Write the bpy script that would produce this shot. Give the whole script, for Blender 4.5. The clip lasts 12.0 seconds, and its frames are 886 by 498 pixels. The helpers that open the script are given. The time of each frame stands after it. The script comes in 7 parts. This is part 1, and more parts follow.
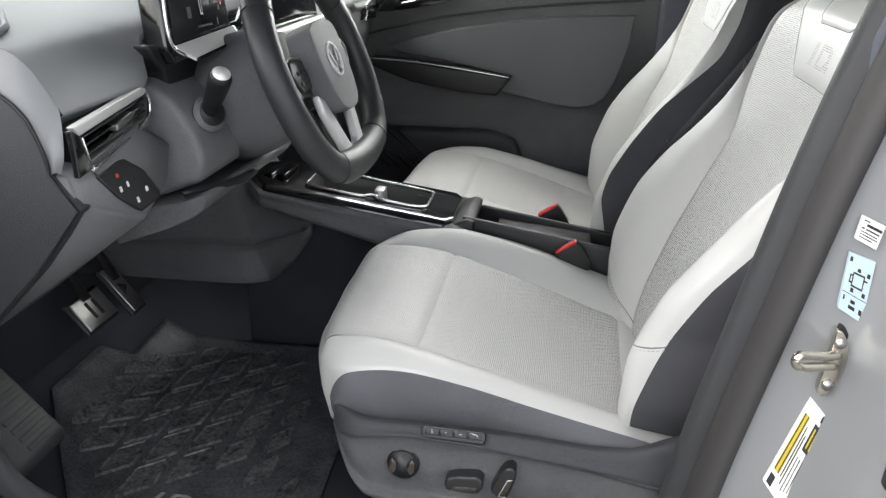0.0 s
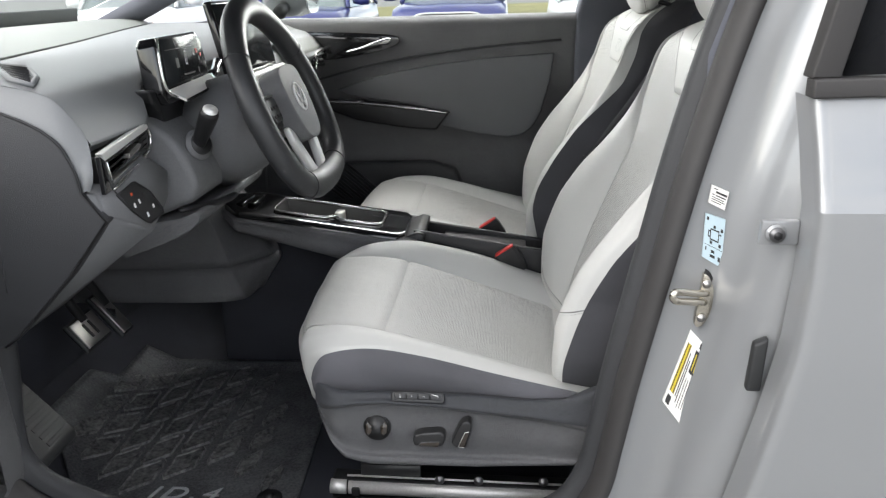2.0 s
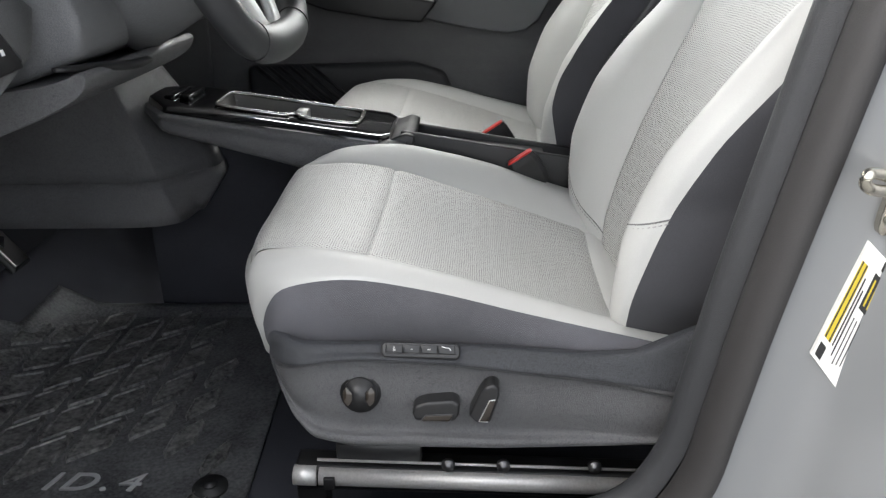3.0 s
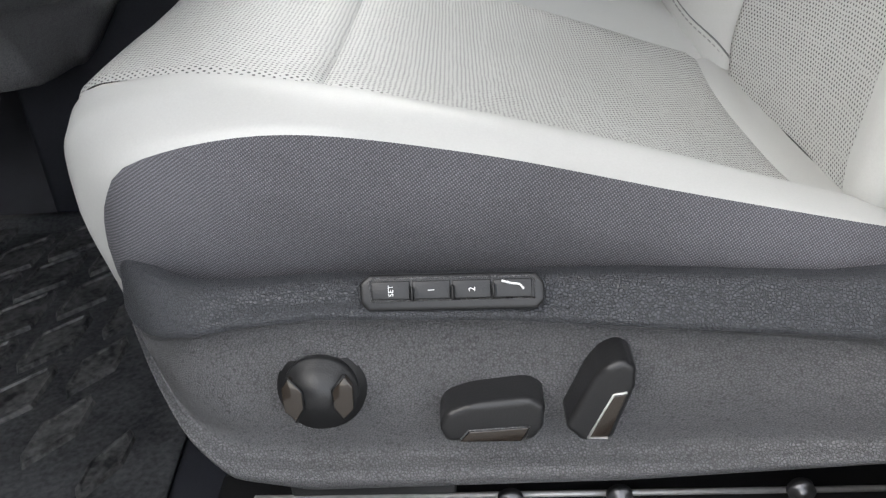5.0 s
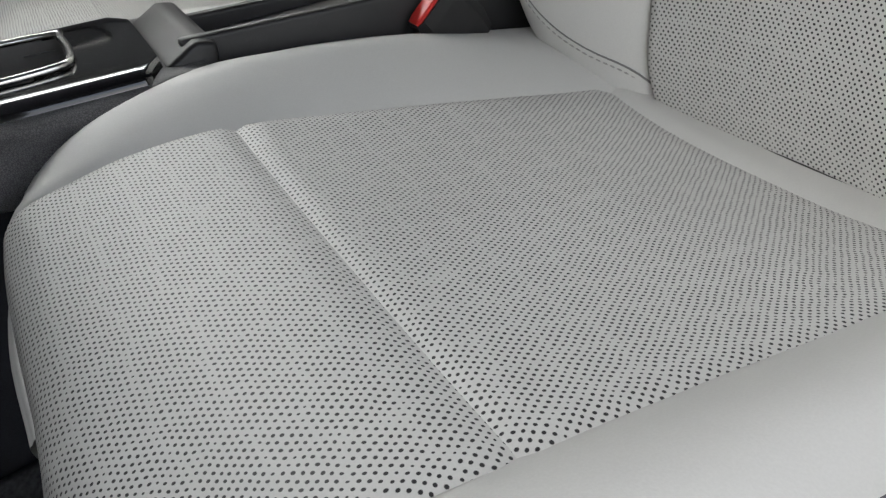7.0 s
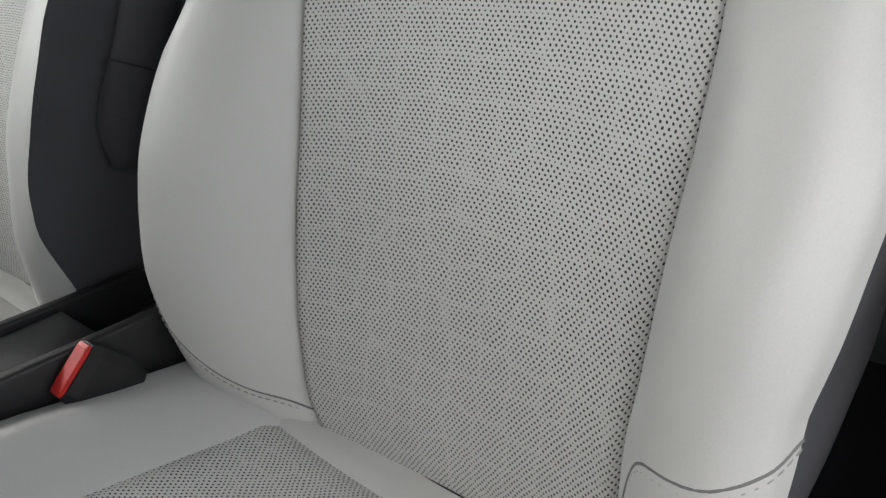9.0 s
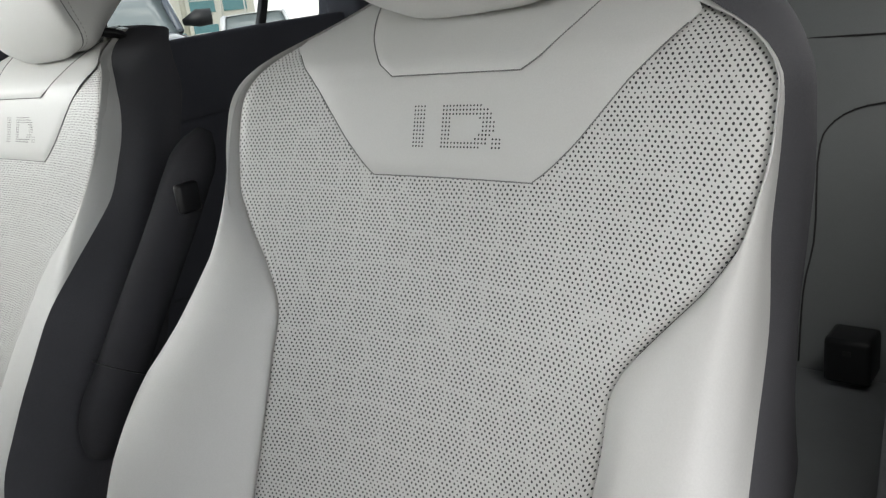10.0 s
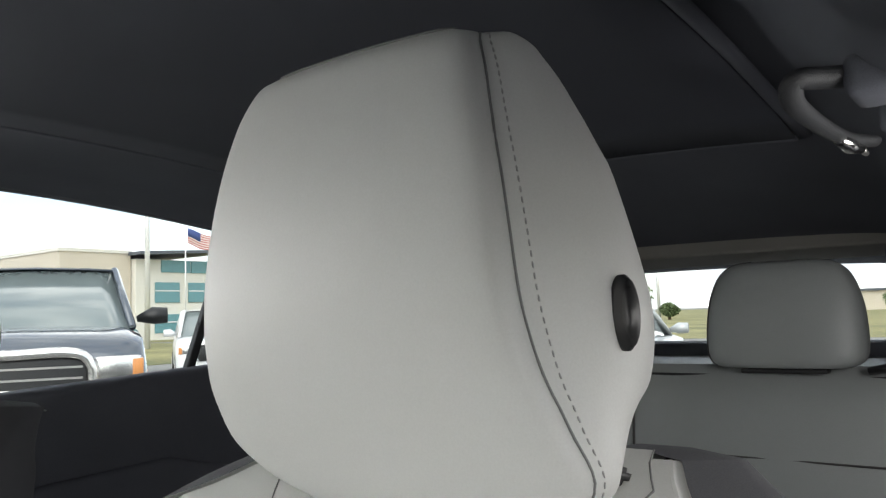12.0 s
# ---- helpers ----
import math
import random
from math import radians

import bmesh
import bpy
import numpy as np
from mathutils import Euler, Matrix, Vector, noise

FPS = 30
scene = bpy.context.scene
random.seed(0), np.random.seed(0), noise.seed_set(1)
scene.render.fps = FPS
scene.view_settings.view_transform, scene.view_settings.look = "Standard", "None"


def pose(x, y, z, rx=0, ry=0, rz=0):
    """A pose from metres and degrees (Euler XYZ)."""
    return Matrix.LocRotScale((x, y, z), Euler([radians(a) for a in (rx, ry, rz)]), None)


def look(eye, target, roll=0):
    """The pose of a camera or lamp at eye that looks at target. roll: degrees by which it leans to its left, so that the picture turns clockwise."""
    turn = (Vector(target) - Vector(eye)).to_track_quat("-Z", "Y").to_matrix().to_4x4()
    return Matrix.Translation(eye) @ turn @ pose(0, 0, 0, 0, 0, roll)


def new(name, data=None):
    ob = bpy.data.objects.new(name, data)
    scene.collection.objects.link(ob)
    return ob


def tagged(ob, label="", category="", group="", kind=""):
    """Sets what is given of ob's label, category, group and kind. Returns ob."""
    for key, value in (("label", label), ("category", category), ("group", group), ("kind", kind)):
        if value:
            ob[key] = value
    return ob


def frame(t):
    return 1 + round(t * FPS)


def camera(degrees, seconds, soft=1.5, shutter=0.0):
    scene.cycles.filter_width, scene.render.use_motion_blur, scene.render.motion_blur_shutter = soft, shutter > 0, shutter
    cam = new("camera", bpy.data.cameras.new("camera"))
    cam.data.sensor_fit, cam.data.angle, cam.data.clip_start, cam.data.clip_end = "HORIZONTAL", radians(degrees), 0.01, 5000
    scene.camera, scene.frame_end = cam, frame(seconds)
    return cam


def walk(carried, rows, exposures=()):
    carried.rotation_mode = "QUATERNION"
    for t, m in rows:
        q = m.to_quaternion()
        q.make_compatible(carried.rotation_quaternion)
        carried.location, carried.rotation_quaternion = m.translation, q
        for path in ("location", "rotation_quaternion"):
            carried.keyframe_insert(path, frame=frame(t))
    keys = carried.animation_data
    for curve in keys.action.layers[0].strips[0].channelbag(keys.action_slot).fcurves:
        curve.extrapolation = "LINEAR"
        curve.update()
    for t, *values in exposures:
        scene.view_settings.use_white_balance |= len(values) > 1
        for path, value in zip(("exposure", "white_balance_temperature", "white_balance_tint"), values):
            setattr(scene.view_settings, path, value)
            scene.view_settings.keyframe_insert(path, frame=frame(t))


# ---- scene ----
cam = camera(58.4, 12.0, soft=1.3)
PATH = [
    (0, (0.436, -1.587, 1.392), (0.145, 0.247, 0.649), 0.5),
    (0.5, (0.452, -1.79, 1.411), (0.223, 0.078, 0.736), -0.2),
    (1, (0.461, -1.848, 1.402), (0.262, 0.033, 0.752), -1.1),
    (1.5, (0.463, -1.856, 1.402), (0.281, 0.031, 0.765), -1.5),
    (2, (0.46, -1.841, 1.398), (0.293, 0.048, 0.765), -1.6),
    (2.5, (0.443, -1.717, 1.372), (0.298, 0.159, 0.694), -1.5),
    (3, (0.37, -1.458, 1.19), (0.287, 0.392, 0.435), -0.9),
    (3.2, (0.365, -1.375, 1.088), (0.261, 0.477, 0.34), -2.5),
    (4.8, (0.321, -0.992, 0.959), (0.247, 0.738, -0.041), -3.0),
    (5, (0.318, -0.992, 0.953), (0.244, 0.741, -0.042), -3.9),
    (5.5, (0.234, -0.963, 0.985), (0.209, 0.738, -0.066), -6.7),
    (6, (0.141, -0.852, 1.033), (0.254, 0.805, -0.082), -11.0),
    (6.5, (0.132, -0.755, 1.062), (0.453, 0.815, -0.134), -13.2),
    (7, (0.167, -0.727, 1.043), (0.715, 0.804, -0.122), -16.0),
    (7.2, (0.214, -0.745, 1.054), (0.758, 0.776, -0.125), -17.5),
    (8.8, (0.299, -0.713, 1.154), (1.422, 0.542, 0.076), -12.7),
    (9, (0.301, -0.719, 1.176), (1.489, 0.535, 0.167), -11.6),
    (9.5, (0.295, -0.767, 1.237), (1.633, 0.51, 0.476), -7.6),
    (10, (0.303, -0.781, 1.323), (1.724, 0.502, 0.742), -7.1),
    (10.5, (0.326, -0.773, 1.368), (1.826, 0.512, 1.054), -3.9),
    (11, (0.388, -0.733, 1.414), (1.933, 0.531, 1.286), -2.5),
    (11.5, (0.454, -0.682, 1.426), (2.025, 0.556, 1.427), -1.9),
    (12, (0.479, -0.665, 1.427), (2.073, 0.532, 1.592), -1.8),
]
walk(cam, [(t, look(e, a, r)) for t, e, a, r in PATH], exposures=[(0, 1.42), (0.5, 1.24), (1.5, 1.26), (2.5, 1.26), (3, 1.36), (5, 1.52), (6, 1.55), (6.5, 1.42), (7, 1.08), (9, 0.8), (9.5, 0.9), (10, 0.96), (10.5, 0.9), (11, 0.8), (11.5, 1.1), (12, 1.4)])

# ---- light: bright overcast day ----
SUN_DIR = Vector((-0.70, -0.46, 0.56)).normalized()
world = bpy.data.worlds.new("overcast_sky")
scene.world = world
world.use_nodes = True
wn, wl = world.node_tree.nodes, world.node_tree.links
bg = wn["Background"]
sky = wn.new("ShaderNodeTexSky")
sky.sky_type = "NISHITA"
sky.sun_disc = False
sky.sun_elevation = radians(38)
sky.sun_rotation = radians(237)
cloud_co = wn.new("ShaderNodeTexCoord")
cloud_map = wn.new("ShaderNodeMapping")
cloud_map.inputs["Scale"].default_value = (1.0, 1.0, 2.6)
cloud_noise = wn.new("ShaderNodeTexNoise")
cloud_noise.inputs["Scale"].default_value = 3.2
cloud_noise.inputs["Detail"].default_value = 7
cloud_ramp = wn.new("ShaderNodeValToRGB")
cloud_ramp.color_ramp.elements[0].position = 0.36
cloud_ramp.color_ramp.elements[0].color = (0.25, 0.25, 0.25, 1)
cloud_ramp.color_ramp.elements[1].position = 0.56
cloud_mix = wn.new("ShaderNodeMix")
cloud_mix.data_type = "RGBA"
cloud_mix.inputs["B"].default_value = (9.8, 9.6, 9.4, 1)
cloud_tone = wn.new("ShaderNodeTexNoise")
cloud_tone.inputs["Scale"].default_value = 5.5
cloud_tone.inputs["Detail"].default_value = 6
tone_ramp = wn.new("ShaderNodeValToRGB")
tone_ramp.color_ramp.elements[0].position = 0.40
tone_ramp.color_ramp.elements[0].color = (0.47, 0.49, 0.52, 1)
tone_ramp.color_ramp.elements[1].position = 0.62
tone_ramp.color_ramp.elements[1].color = (1.0, 0.98, 0.96, 1)
tone_scale = wn.new("ShaderNodeVectorMath")
tone_scale.operation = "SCALE"
tone_scale.inputs["Scale"].default_value = 9.6
wl.new(cloud_map.outputs["Vector"], cloud_tone.inputs["Vector"])
wl.new(cloud_tone.outputs["Fac"], tone_ramp.inputs["Fac"])
wl.new(tone_ramp.outputs["Color"], tone_scale.inputs[0])
wl.new(tone_scale.outputs[0], cloud_mix.inputs["B"])
wl.new(cloud_co.outputs["Generated"], cloud_map.inputs["Vector"])
wl.new(cloud_map.outputs["Vector"], cloud_noise.inputs["Vector"])
wl.new(cloud_noise.outputs["Fac"], cloud_ramp.inputs["Fac"])
wl.new(cloud_ramp.outputs["Color"], cloud_mix.inputs["Factor"])
wl.new(sky.outputs["Color"], cloud_mix.inputs["A"])
wl.new(cloud_mix.outputs["Result"], bg.inputs["Color"])
bg.inputs["Strength"].default_value = 0.15
sun = new("sun", bpy.data.lights.new("sun", "SUN"))
sun.data.energy = 1.1
sun.data.angle = radians(60)
sun.data.color = (1.0, 0.96, 0.90)
sun.matrix_world = look(SUN_DIR * 50, (0, 0, 0))


def daylight(name, at, to, wide, high, watts):
    """Sky light entering at a window opening."""
    li = bpy.data.lights.new(name, "AREA")
    li.shape = "RECTANGLE"
    li.size, li.size_y = wide, high
    li.energy = watts
    li.color = (1.0, 0.985, 0.96)
    ob = new(name, li)
    ob.matrix_world = look(at, to)
    return ob


daylight("windscreen_daylight", (-0.80, 0.05, 1.63), (0.25, 0.05, 0.85), 1.15, 0.60, 2.3)
daylight("passenger_window_daylight", (0.22, 0.80, 1.50), (0.22, -0.2, 0.95), 0.80, 0.17, 2.3)

daylight("rear_door_window_daylight", (1.20, -0.845, 1.43), (1.5, 0.1, 1.05), 0.60, 0.20, 1.4)


# ---- materials ----
def material(name, color, rough=0.6, metal=0.0, grain=400, bump=0.15, vary=0.06, stain=6.0, coat=0.0, spec=0.5, dist=0.0006, tint=None, dents=0.0):
    """A surface with fine grain and broad, faint unevenness."""
    m = bpy.data.materials.new(name)
    m.use_nodes = True
    n, l = m.node_tree.nodes, m.node_tree.links
    b = n["Principled BSDF"]
    b.inputs["Roughness"].default_value = rough
    b.inputs["Metallic"].default_value = metal
    b.inputs["Coat Weight"].default_value = coat
    b.inputs["Coat Roughness"].default_value = 0.05
    b.inputs["Specular IOR Level"].default_value = spec
    co = n.new("ShaderNodeTexCoord")
    fine = n.new("ShaderNodeTexNoise")
    fine.inputs["Scale"].default_value = grain
    fine.inputs["Detail"].default_value = 3
    broad = n.new("ShaderNodeTexNoise")
    broad.inputs["Scale"].default_value = stain
    broad.inputs["Detail"].default_value = 5
    for t in (fine, broad):
        l.new(co.outputs["Object"], t.inputs["Vector"])
    add = n.new("ShaderNodeMath")
    add.operation = "ADD"
    l.new(fine.outputs["Fac"], add.inputs[0])
    l.new(broad.outputs["Fac"], add.inputs[1])
    ramp = n.new("ShaderNodeMapRange")
    ramp.inputs["From Min"].default_value = 0.7
    ramp.inputs["From Max"].default_value = 1.3
    l.new(add.outputs[0], ramp.inputs["Value"])
    mix = n.new("ShaderNodeMix")
    mix.data_type = "RGBA"
    c2 = tint or color
    mix.inputs["A"].default_value = (*[max(0, c * (1 - vary)) for c in color], 1)
    mix.inputs["B"].default_value = (*[min(1, c * (1 + vary)) for c in c2], 1)
    l.new(ramp.outputs["Result"], mix.inputs["Factor"])
    l.new(mix.outputs["Result"], b.inputs["Base Color"])
    rr = n.new("ShaderNodeMapRange")
    rr.inputs["To Min"].default_value = max(0.02, rough - 0.06)
    rr.inputs["To Max"].default_value = min(1, rough + 0.06)
    l.new(broad.outputs["Fac"], rr.inputs["Value"])
    l.new(rr.outputs["Result"], b.inputs["Roughness"])
    if bump:
        bp = n.new("ShaderNodeBump")
        bp.inputs["Strength"].default_value = bump
        bp.inputs["Distance"].default_value = dist
        l.new(fine.outputs["Fac"], bp.inputs["Height"])
        l.new(bp.outputs["Normal"], b.inputs["Normal"])
        if dents:
            soft_n = n.new("ShaderNodeTexNoise")
            soft_n.inputs["Scale"].default_value = 16
            soft_n.inputs["Detail"].default_value = 3
            l.new(co.outputs["Object"], soft_n.inputs["Vector"])
            b2 = n.new("ShaderNodeBump")
            b2.inputs["Strength"].default_value = dents
            b2.inputs["Distance"].default_value = 0.006
            l.new(soft_n.outputs["Fac"], b2.inputs["Height"])
            l.new(b2.outputs["Normal"], bp.inputs["Normal"])
    return m


def perforated(name, color, pitch, hole):
    """Leatherette with staggered punched holes; the map coordinates are metres on the hide."""
    m = material(name, color, 0.52, grain=900, bump=0.15, vary=0.05, dents=0.25)
    n, l = m.node_tree.nodes, m.node_tree.links
    b = n["Principled BSDF"]
    uv = n.new("ShaderNodeUVMap")
    uv.uv_map = "hide"
    cell = n.new("ShaderNodeTexVoronoi")
    cell.feature = "DISTANCE_TO_EDGE"
    cell.inputs["Scale"].default_value = 34
    cell.inputs["Randomness"].default_value = 0.45
    l.new(uv.outputs["UV"], cell.inputs["Vector"])
    wob = n.new("ShaderNodeTexNoise")
    wob.inputs["Scale"].default_value = 80
    wob.inputs["Detail"].default_value = 1
    l.new(uv.outputs["UV"], wob.inputs["Vector"])
    warp = n.new("ShaderNodeVectorMath")
    warp.operation = "MULTIPLY_ADD"
    warp.inputs[1].default_value = (0.0026, 0.0026, 0)
    l.new(wob.outputs["Color"], warp.inputs[0])
    l.new(uv.outputs["UV"], warp.inputs[2])
    gaps = n.new("ShaderNodeMapRange")
    gaps.inputs["From Min"].default_value = 0.03
    gaps.inputs["From Max"].default_value = 0.055
    gaps.inputs["To Min"].default_value = hole * 0.28
    gaps.inputs["To Max"].default_value = 0.0
    l.new(cell.outputs["Distance"], gaps.inputs["Value"])
    masks = []
    for off in (0.0, 0.5):
        vm = n.new("ShaderNodeVectorMath")
        vm.operation = "MULTIPLY_ADD"
        vm.inputs[1].default_value = (1 / pitch, 1 / (pitch * 1.3), 0)
        vm.inputs[2].default_value = (off, off, 0)
        l.new(warp.outputs[0], vm.inputs[0])
        fr = n.new("ShaderNodeVectorMath")
        fr.operation = "FRACTION"
        l.new(vm.outputs[0], fr.inputs[0])
        sb = n.new("ShaderNodeVectorMath")
        sb.operation = "SUBTRACT"
        sb.inputs[1].default_value = (0.5, 0.5, 0)
        l.new(fr.outputs[0], sb.inputs[0])
        sc = n.new("ShaderNodeVectorMath")
        sc.operation = "MULTIPLY"
        sc.inputs[1].default_value = (pitch, pitch * 1.3, 0)
        l.new(sb.outputs[0], sc.inputs[0])
        ln = n.new("ShaderNodeVectorMath")
        ln.operation = "LENGTH"
        l.new(sc.outputs[0], ln.inputs[0])
        mr = n.new("ShaderNodeMapRange")
        mr.inputs["From Min"].default_value = hole * 1.15
        mr.inputs["From Max"].default_value = hole * 0.75
        grow = n.new("ShaderNodeMath")
        grow.operation = "ADD"
        l.new(ln.outputs["Value"], grow.inputs[0])
        l.new(gaps.outputs["Result"], grow.inputs[1])
        l.new(grow.outputs[0], mr.inputs["Value"])
        masks.append(mr)
    mx = n.new("ShaderNodeMath")
    mx.operation = "MAXIMUM"
    l.new(masks[0].outputs["Result"], mx.inputs[0])
    l.new(masks[1].outputs["Result"], mx.inputs[1])
    old = b.inputs["Base Color"].links[0].from_socket
    mix = n.new("ShaderNodeMix")
    mix.data_type = "RGBA"
    mix.inputs["B"].default_value = (0.008, 0.008, 0.009, 1)
    l.new(mx.outputs[0], mix.inputs["Factor"])
    l.new(old, mix.inputs["A"])
    l.new(mix.outputs["Result"], b.inputs["Base Color"])
    return m


LEATHER = (0.53, 0.532, 0.516)
M_LEATHER = material("light_grey_leatherette", LEATHER, 0.5, grain=800, bump=0.10, vary=0.04, dents=0.22)
M_PERF = perforated("perforated_leatherette", LEATHER, 0.0048, 0.00098)
M_FABRIC = material("charcoal_woven_fabric", (0.150, 0.149, 0.165), 0.9, grain=1300, bump=1.0, vary=0.4, dist=0.001)


def woven(m, pitch, depth):
    """Adds a diagonal twill to a cloth material."""
    n, l = m.node_tree.nodes, m.node_tree.links
    b = n["Principled BSDF"]
    co = n.new("ShaderNodeTexCoord")
    mp = n.new("ShaderNodeMapping")
    mp.inputs["Rotation"].default_value = (0.0, 0.55, 0.0)
    l.new(co.outputs["Object"], mp.inputs["Vector"])
    waves = []
    for ax, sc in (("X", 1.0), ("Z", 0.8)):
        w = n.new("ShaderNodeTexWave")
        w.bands_direction = ax
        w.inputs["Scale"].default_value = 0.314 / pitch * sc
        w.inputs["Distortion"].default_value = 0.6
        l.new(mp.outputs["Vector"], w.inputs["Vector"])
        waves.append(w)
    mul = n.new("ShaderNodeMath")
    mul.operation = "MULTIPLY"
    l.new(waves[0].outputs["Fac"], mul.inputs[0])
    l.new(waves[1].outputs["Fac"], mul.inputs[1])
    rg = n.new("ShaderNodeMapRange")
    rg.inputs["To Min"].default_value = 1 - depth
    rg.inputs["To Max"].default_value = 1 + depth
    l.new(mul.outputs[0], rg.inputs["Value"])
    old = b.inputs["Base Color"].links[0].from_socket
    sc = n.new("ShaderNodeVectorMath")
    sc.operation = "SCALE"
    l.new(old, sc.inputs[0])
    l.new(rg.outputs["Result"], sc.inputs["Scale"])
    l.new(sc.outputs[0], b.inputs["Base Color"])
    return m


woven(M_FABRIC, 0.0012, 0.5)
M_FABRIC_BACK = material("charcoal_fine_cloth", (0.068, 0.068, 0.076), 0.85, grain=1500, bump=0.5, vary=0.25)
M_FABRIC_DARK = material("black_woven_fabric", (0.035, 0.035, 0.04), 0.92, grain=1500, bump=0.5, vary=0.2)


def hide_grain(m, size, deep):
    """Presses a fine leather grain of small cells into a plastic, valleys painted as shaded."""
    n, l = m.node_tree.nodes, m.node_tree.links
    b = n["Principled BSDF"]
    co = n.new("ShaderNodeTexCoord")
    cell = n.new("ShaderNodeTexVoronoi")
    cell.feature = "DISTANCE_TO_EDGE"
    cell.inputs["Scale"].default_value = 1 / size
    l.new(co.outputs["Object"], cell.inputs["Vector"])
    gap = n.new("ShaderNodeMapRange")
    gap.inputs["From Max"].default_value = 0.22
    l.new(cell.outputs["Distance"], gap.inputs["Value"])
    bp = n.new("ShaderNodeBump")
    bp.inputs["Strength"].default_value = deep
    bp.inputs["Distance"].default_value = size * 0.35
    l.new(gap.outputs["Result"], bp.inputs["Height"])
    l.new(bp.outputs["Normal"], b.inputs["Normal"])
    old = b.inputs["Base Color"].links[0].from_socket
    # Shade of the grain valleys goes into the base colour, beside the bump.
    valley_shade = n.new("ShaderNodeMapRange")
    valley_shade.inputs["To Min"].default_value = 0.45
    valley_shade.inputs["To Max"].default_value = 1.15
    l.new(gap.outputs["Result"], valley_shade.inputs["Value"])
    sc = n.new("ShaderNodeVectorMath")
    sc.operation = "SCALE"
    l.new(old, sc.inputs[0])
    l.new(valley_shade.outputs["Result"], sc.inputs["Scale"])
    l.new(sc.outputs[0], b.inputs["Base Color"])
    return m


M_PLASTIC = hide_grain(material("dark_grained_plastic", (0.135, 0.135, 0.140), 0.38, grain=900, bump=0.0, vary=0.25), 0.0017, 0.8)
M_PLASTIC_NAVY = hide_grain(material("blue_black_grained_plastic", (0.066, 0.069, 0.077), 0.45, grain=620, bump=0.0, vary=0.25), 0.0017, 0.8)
M_BRONZE = material("bronze_gloss_inlay", (0.028, 0.021, 0.016), 0.16, grain=60, bump=0.0, coat=0.6)
M_SATIN = material("satin_silver_trim", (0.74, 0.74, 0.72), 0.38, 0.4, grain=500, bump=0.03)
M_BOLT = material("dark_phosphated_bolt", (0.16, 0.16, 0.165), 0.35, 0.8, grain=300, bump=0.1)
M_RAIL = material("pale_steel_rail", (0.62, 0.61, 0.60), 0.5, 0.6, grain=300, bump=0.08, vary=0.12)
M_DASH = material("mid_grey_dash_plastic", (0.135, 0.137, 0.142), 0.55, grain=620, bump=0.8, vary=0.22, dist=0.0012)
M_DASH_TOP = material("pale_grey_dash_skin", (0.185, 0.190, 0.195), 0.5, grain=600, bump=0.4, vary=0.04)
M_DASH_SOFT = material("pale_green_grey_dash_top", (0.165, 0.172, 0.163), 0.6, grain=600, bump=0.4, vary=0.04)
M_TRIM = material("charcoal_pillar_plastic", (0.033, 0.034, 0.037), 0.55, grain=850, bump=0.8, vary=0.15, dist=0.0008)
M_SWITCH = material("black_switch_plastic", (0.020, 0.020, 0.021), 0.36, grain=900, bump=0.25, vary=0.1)
M_SLATE = material("slate_door_skin", (0.088, 0.090, 0.096), 0.55, grain=600, bump=0.5, vary=0.08)
M_TREAD = material("scuffed_rubber_tread", (0.042, 0.044, 0.048), 0.38, grain=120, bump=0.6, vary=0.55, stain=30, tint=(0.14, 0.14, 0.138))
M_BLACK = material("black_plastic", (0.012, 0.012, 0.013), 0.45, grain=700, bump=0.2)
M_GLOSS = material("piano_black", (0.006, 0.006, 0.007), 0.09, grain=50, bump=0.0, coat=1.0)
M_CHROME = material("satin_chrome", (0.75, 0.74, 0.72), 0.2, 1.0, grain=300, bump=0.02)
M_STEEL = material("brushed_steel", (0.5, 0.49, 0.47), 0.35, 1.0, grain=500, bump=0.1)
M_ZINC = material("yellow_zinc_steel", (0.62, 0.58, 0.5), 0.25, 1.0, grain=60, bump=0.1, vary=0.15)
M_PAINT = material("grey_car_paint", (0.255, 0.260, 0.267), 0.30, 0.25, grain=2500, bump=0.0, vary=0.02, stain=0.7, coat=1.0)
M_RUBBER = material("black_rubber", (0.022, 0.023, 0.024), 0.55, grain=500, bump=0.3)
M_SEAL = material("charcoal_door_seal", (0.034, 0.032, 0.032), 0.62, grain=600, bump=0.3)
M_MAT = material("dusty_rubber_mat", (0.050, 0.053, 0.060), 0.5, grain=180, bump=0.6, vary=0.45, stain=14, tint=(0.105, 0.107, 0.11))
M_CARPET = material("black_carpet", (0.040, 0.042, 0.052), 0.97, grain=1200, bump=0.8, vary=0.3)
M_LINER = material("charcoal_headliner", (0.088, 0.092, 0.110), 0.95, grain=1100, bump=0.3, vary=0.15)
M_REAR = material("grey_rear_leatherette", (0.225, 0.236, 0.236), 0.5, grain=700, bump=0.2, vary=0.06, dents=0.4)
M_WHEEL = material("black_steering_leather", (0.03, 0.031, 0.033), 0.42, grain=900, bump=0.35, vary=0.08)
M_RED = material("red_buckle_button", (0.62, 0.03, 0.025), 0.4, grain=300, bump=0.05)
M_WHITE = material("white_print", (0.8, 0.8, 0.8), 0.5, grain=300, bump=0.0)
# Darker than the hide: the groove shade is put into the seam colour.
M_SEAM = material("painted_seam_shade", (0.17, 0.17, 0.167), 0.8, grain=900, bump=0.2)
M_THREAD = material("grey_thread", (0.33, 0.33, 0.32), 0.8, grain=2000, bump=0.3)


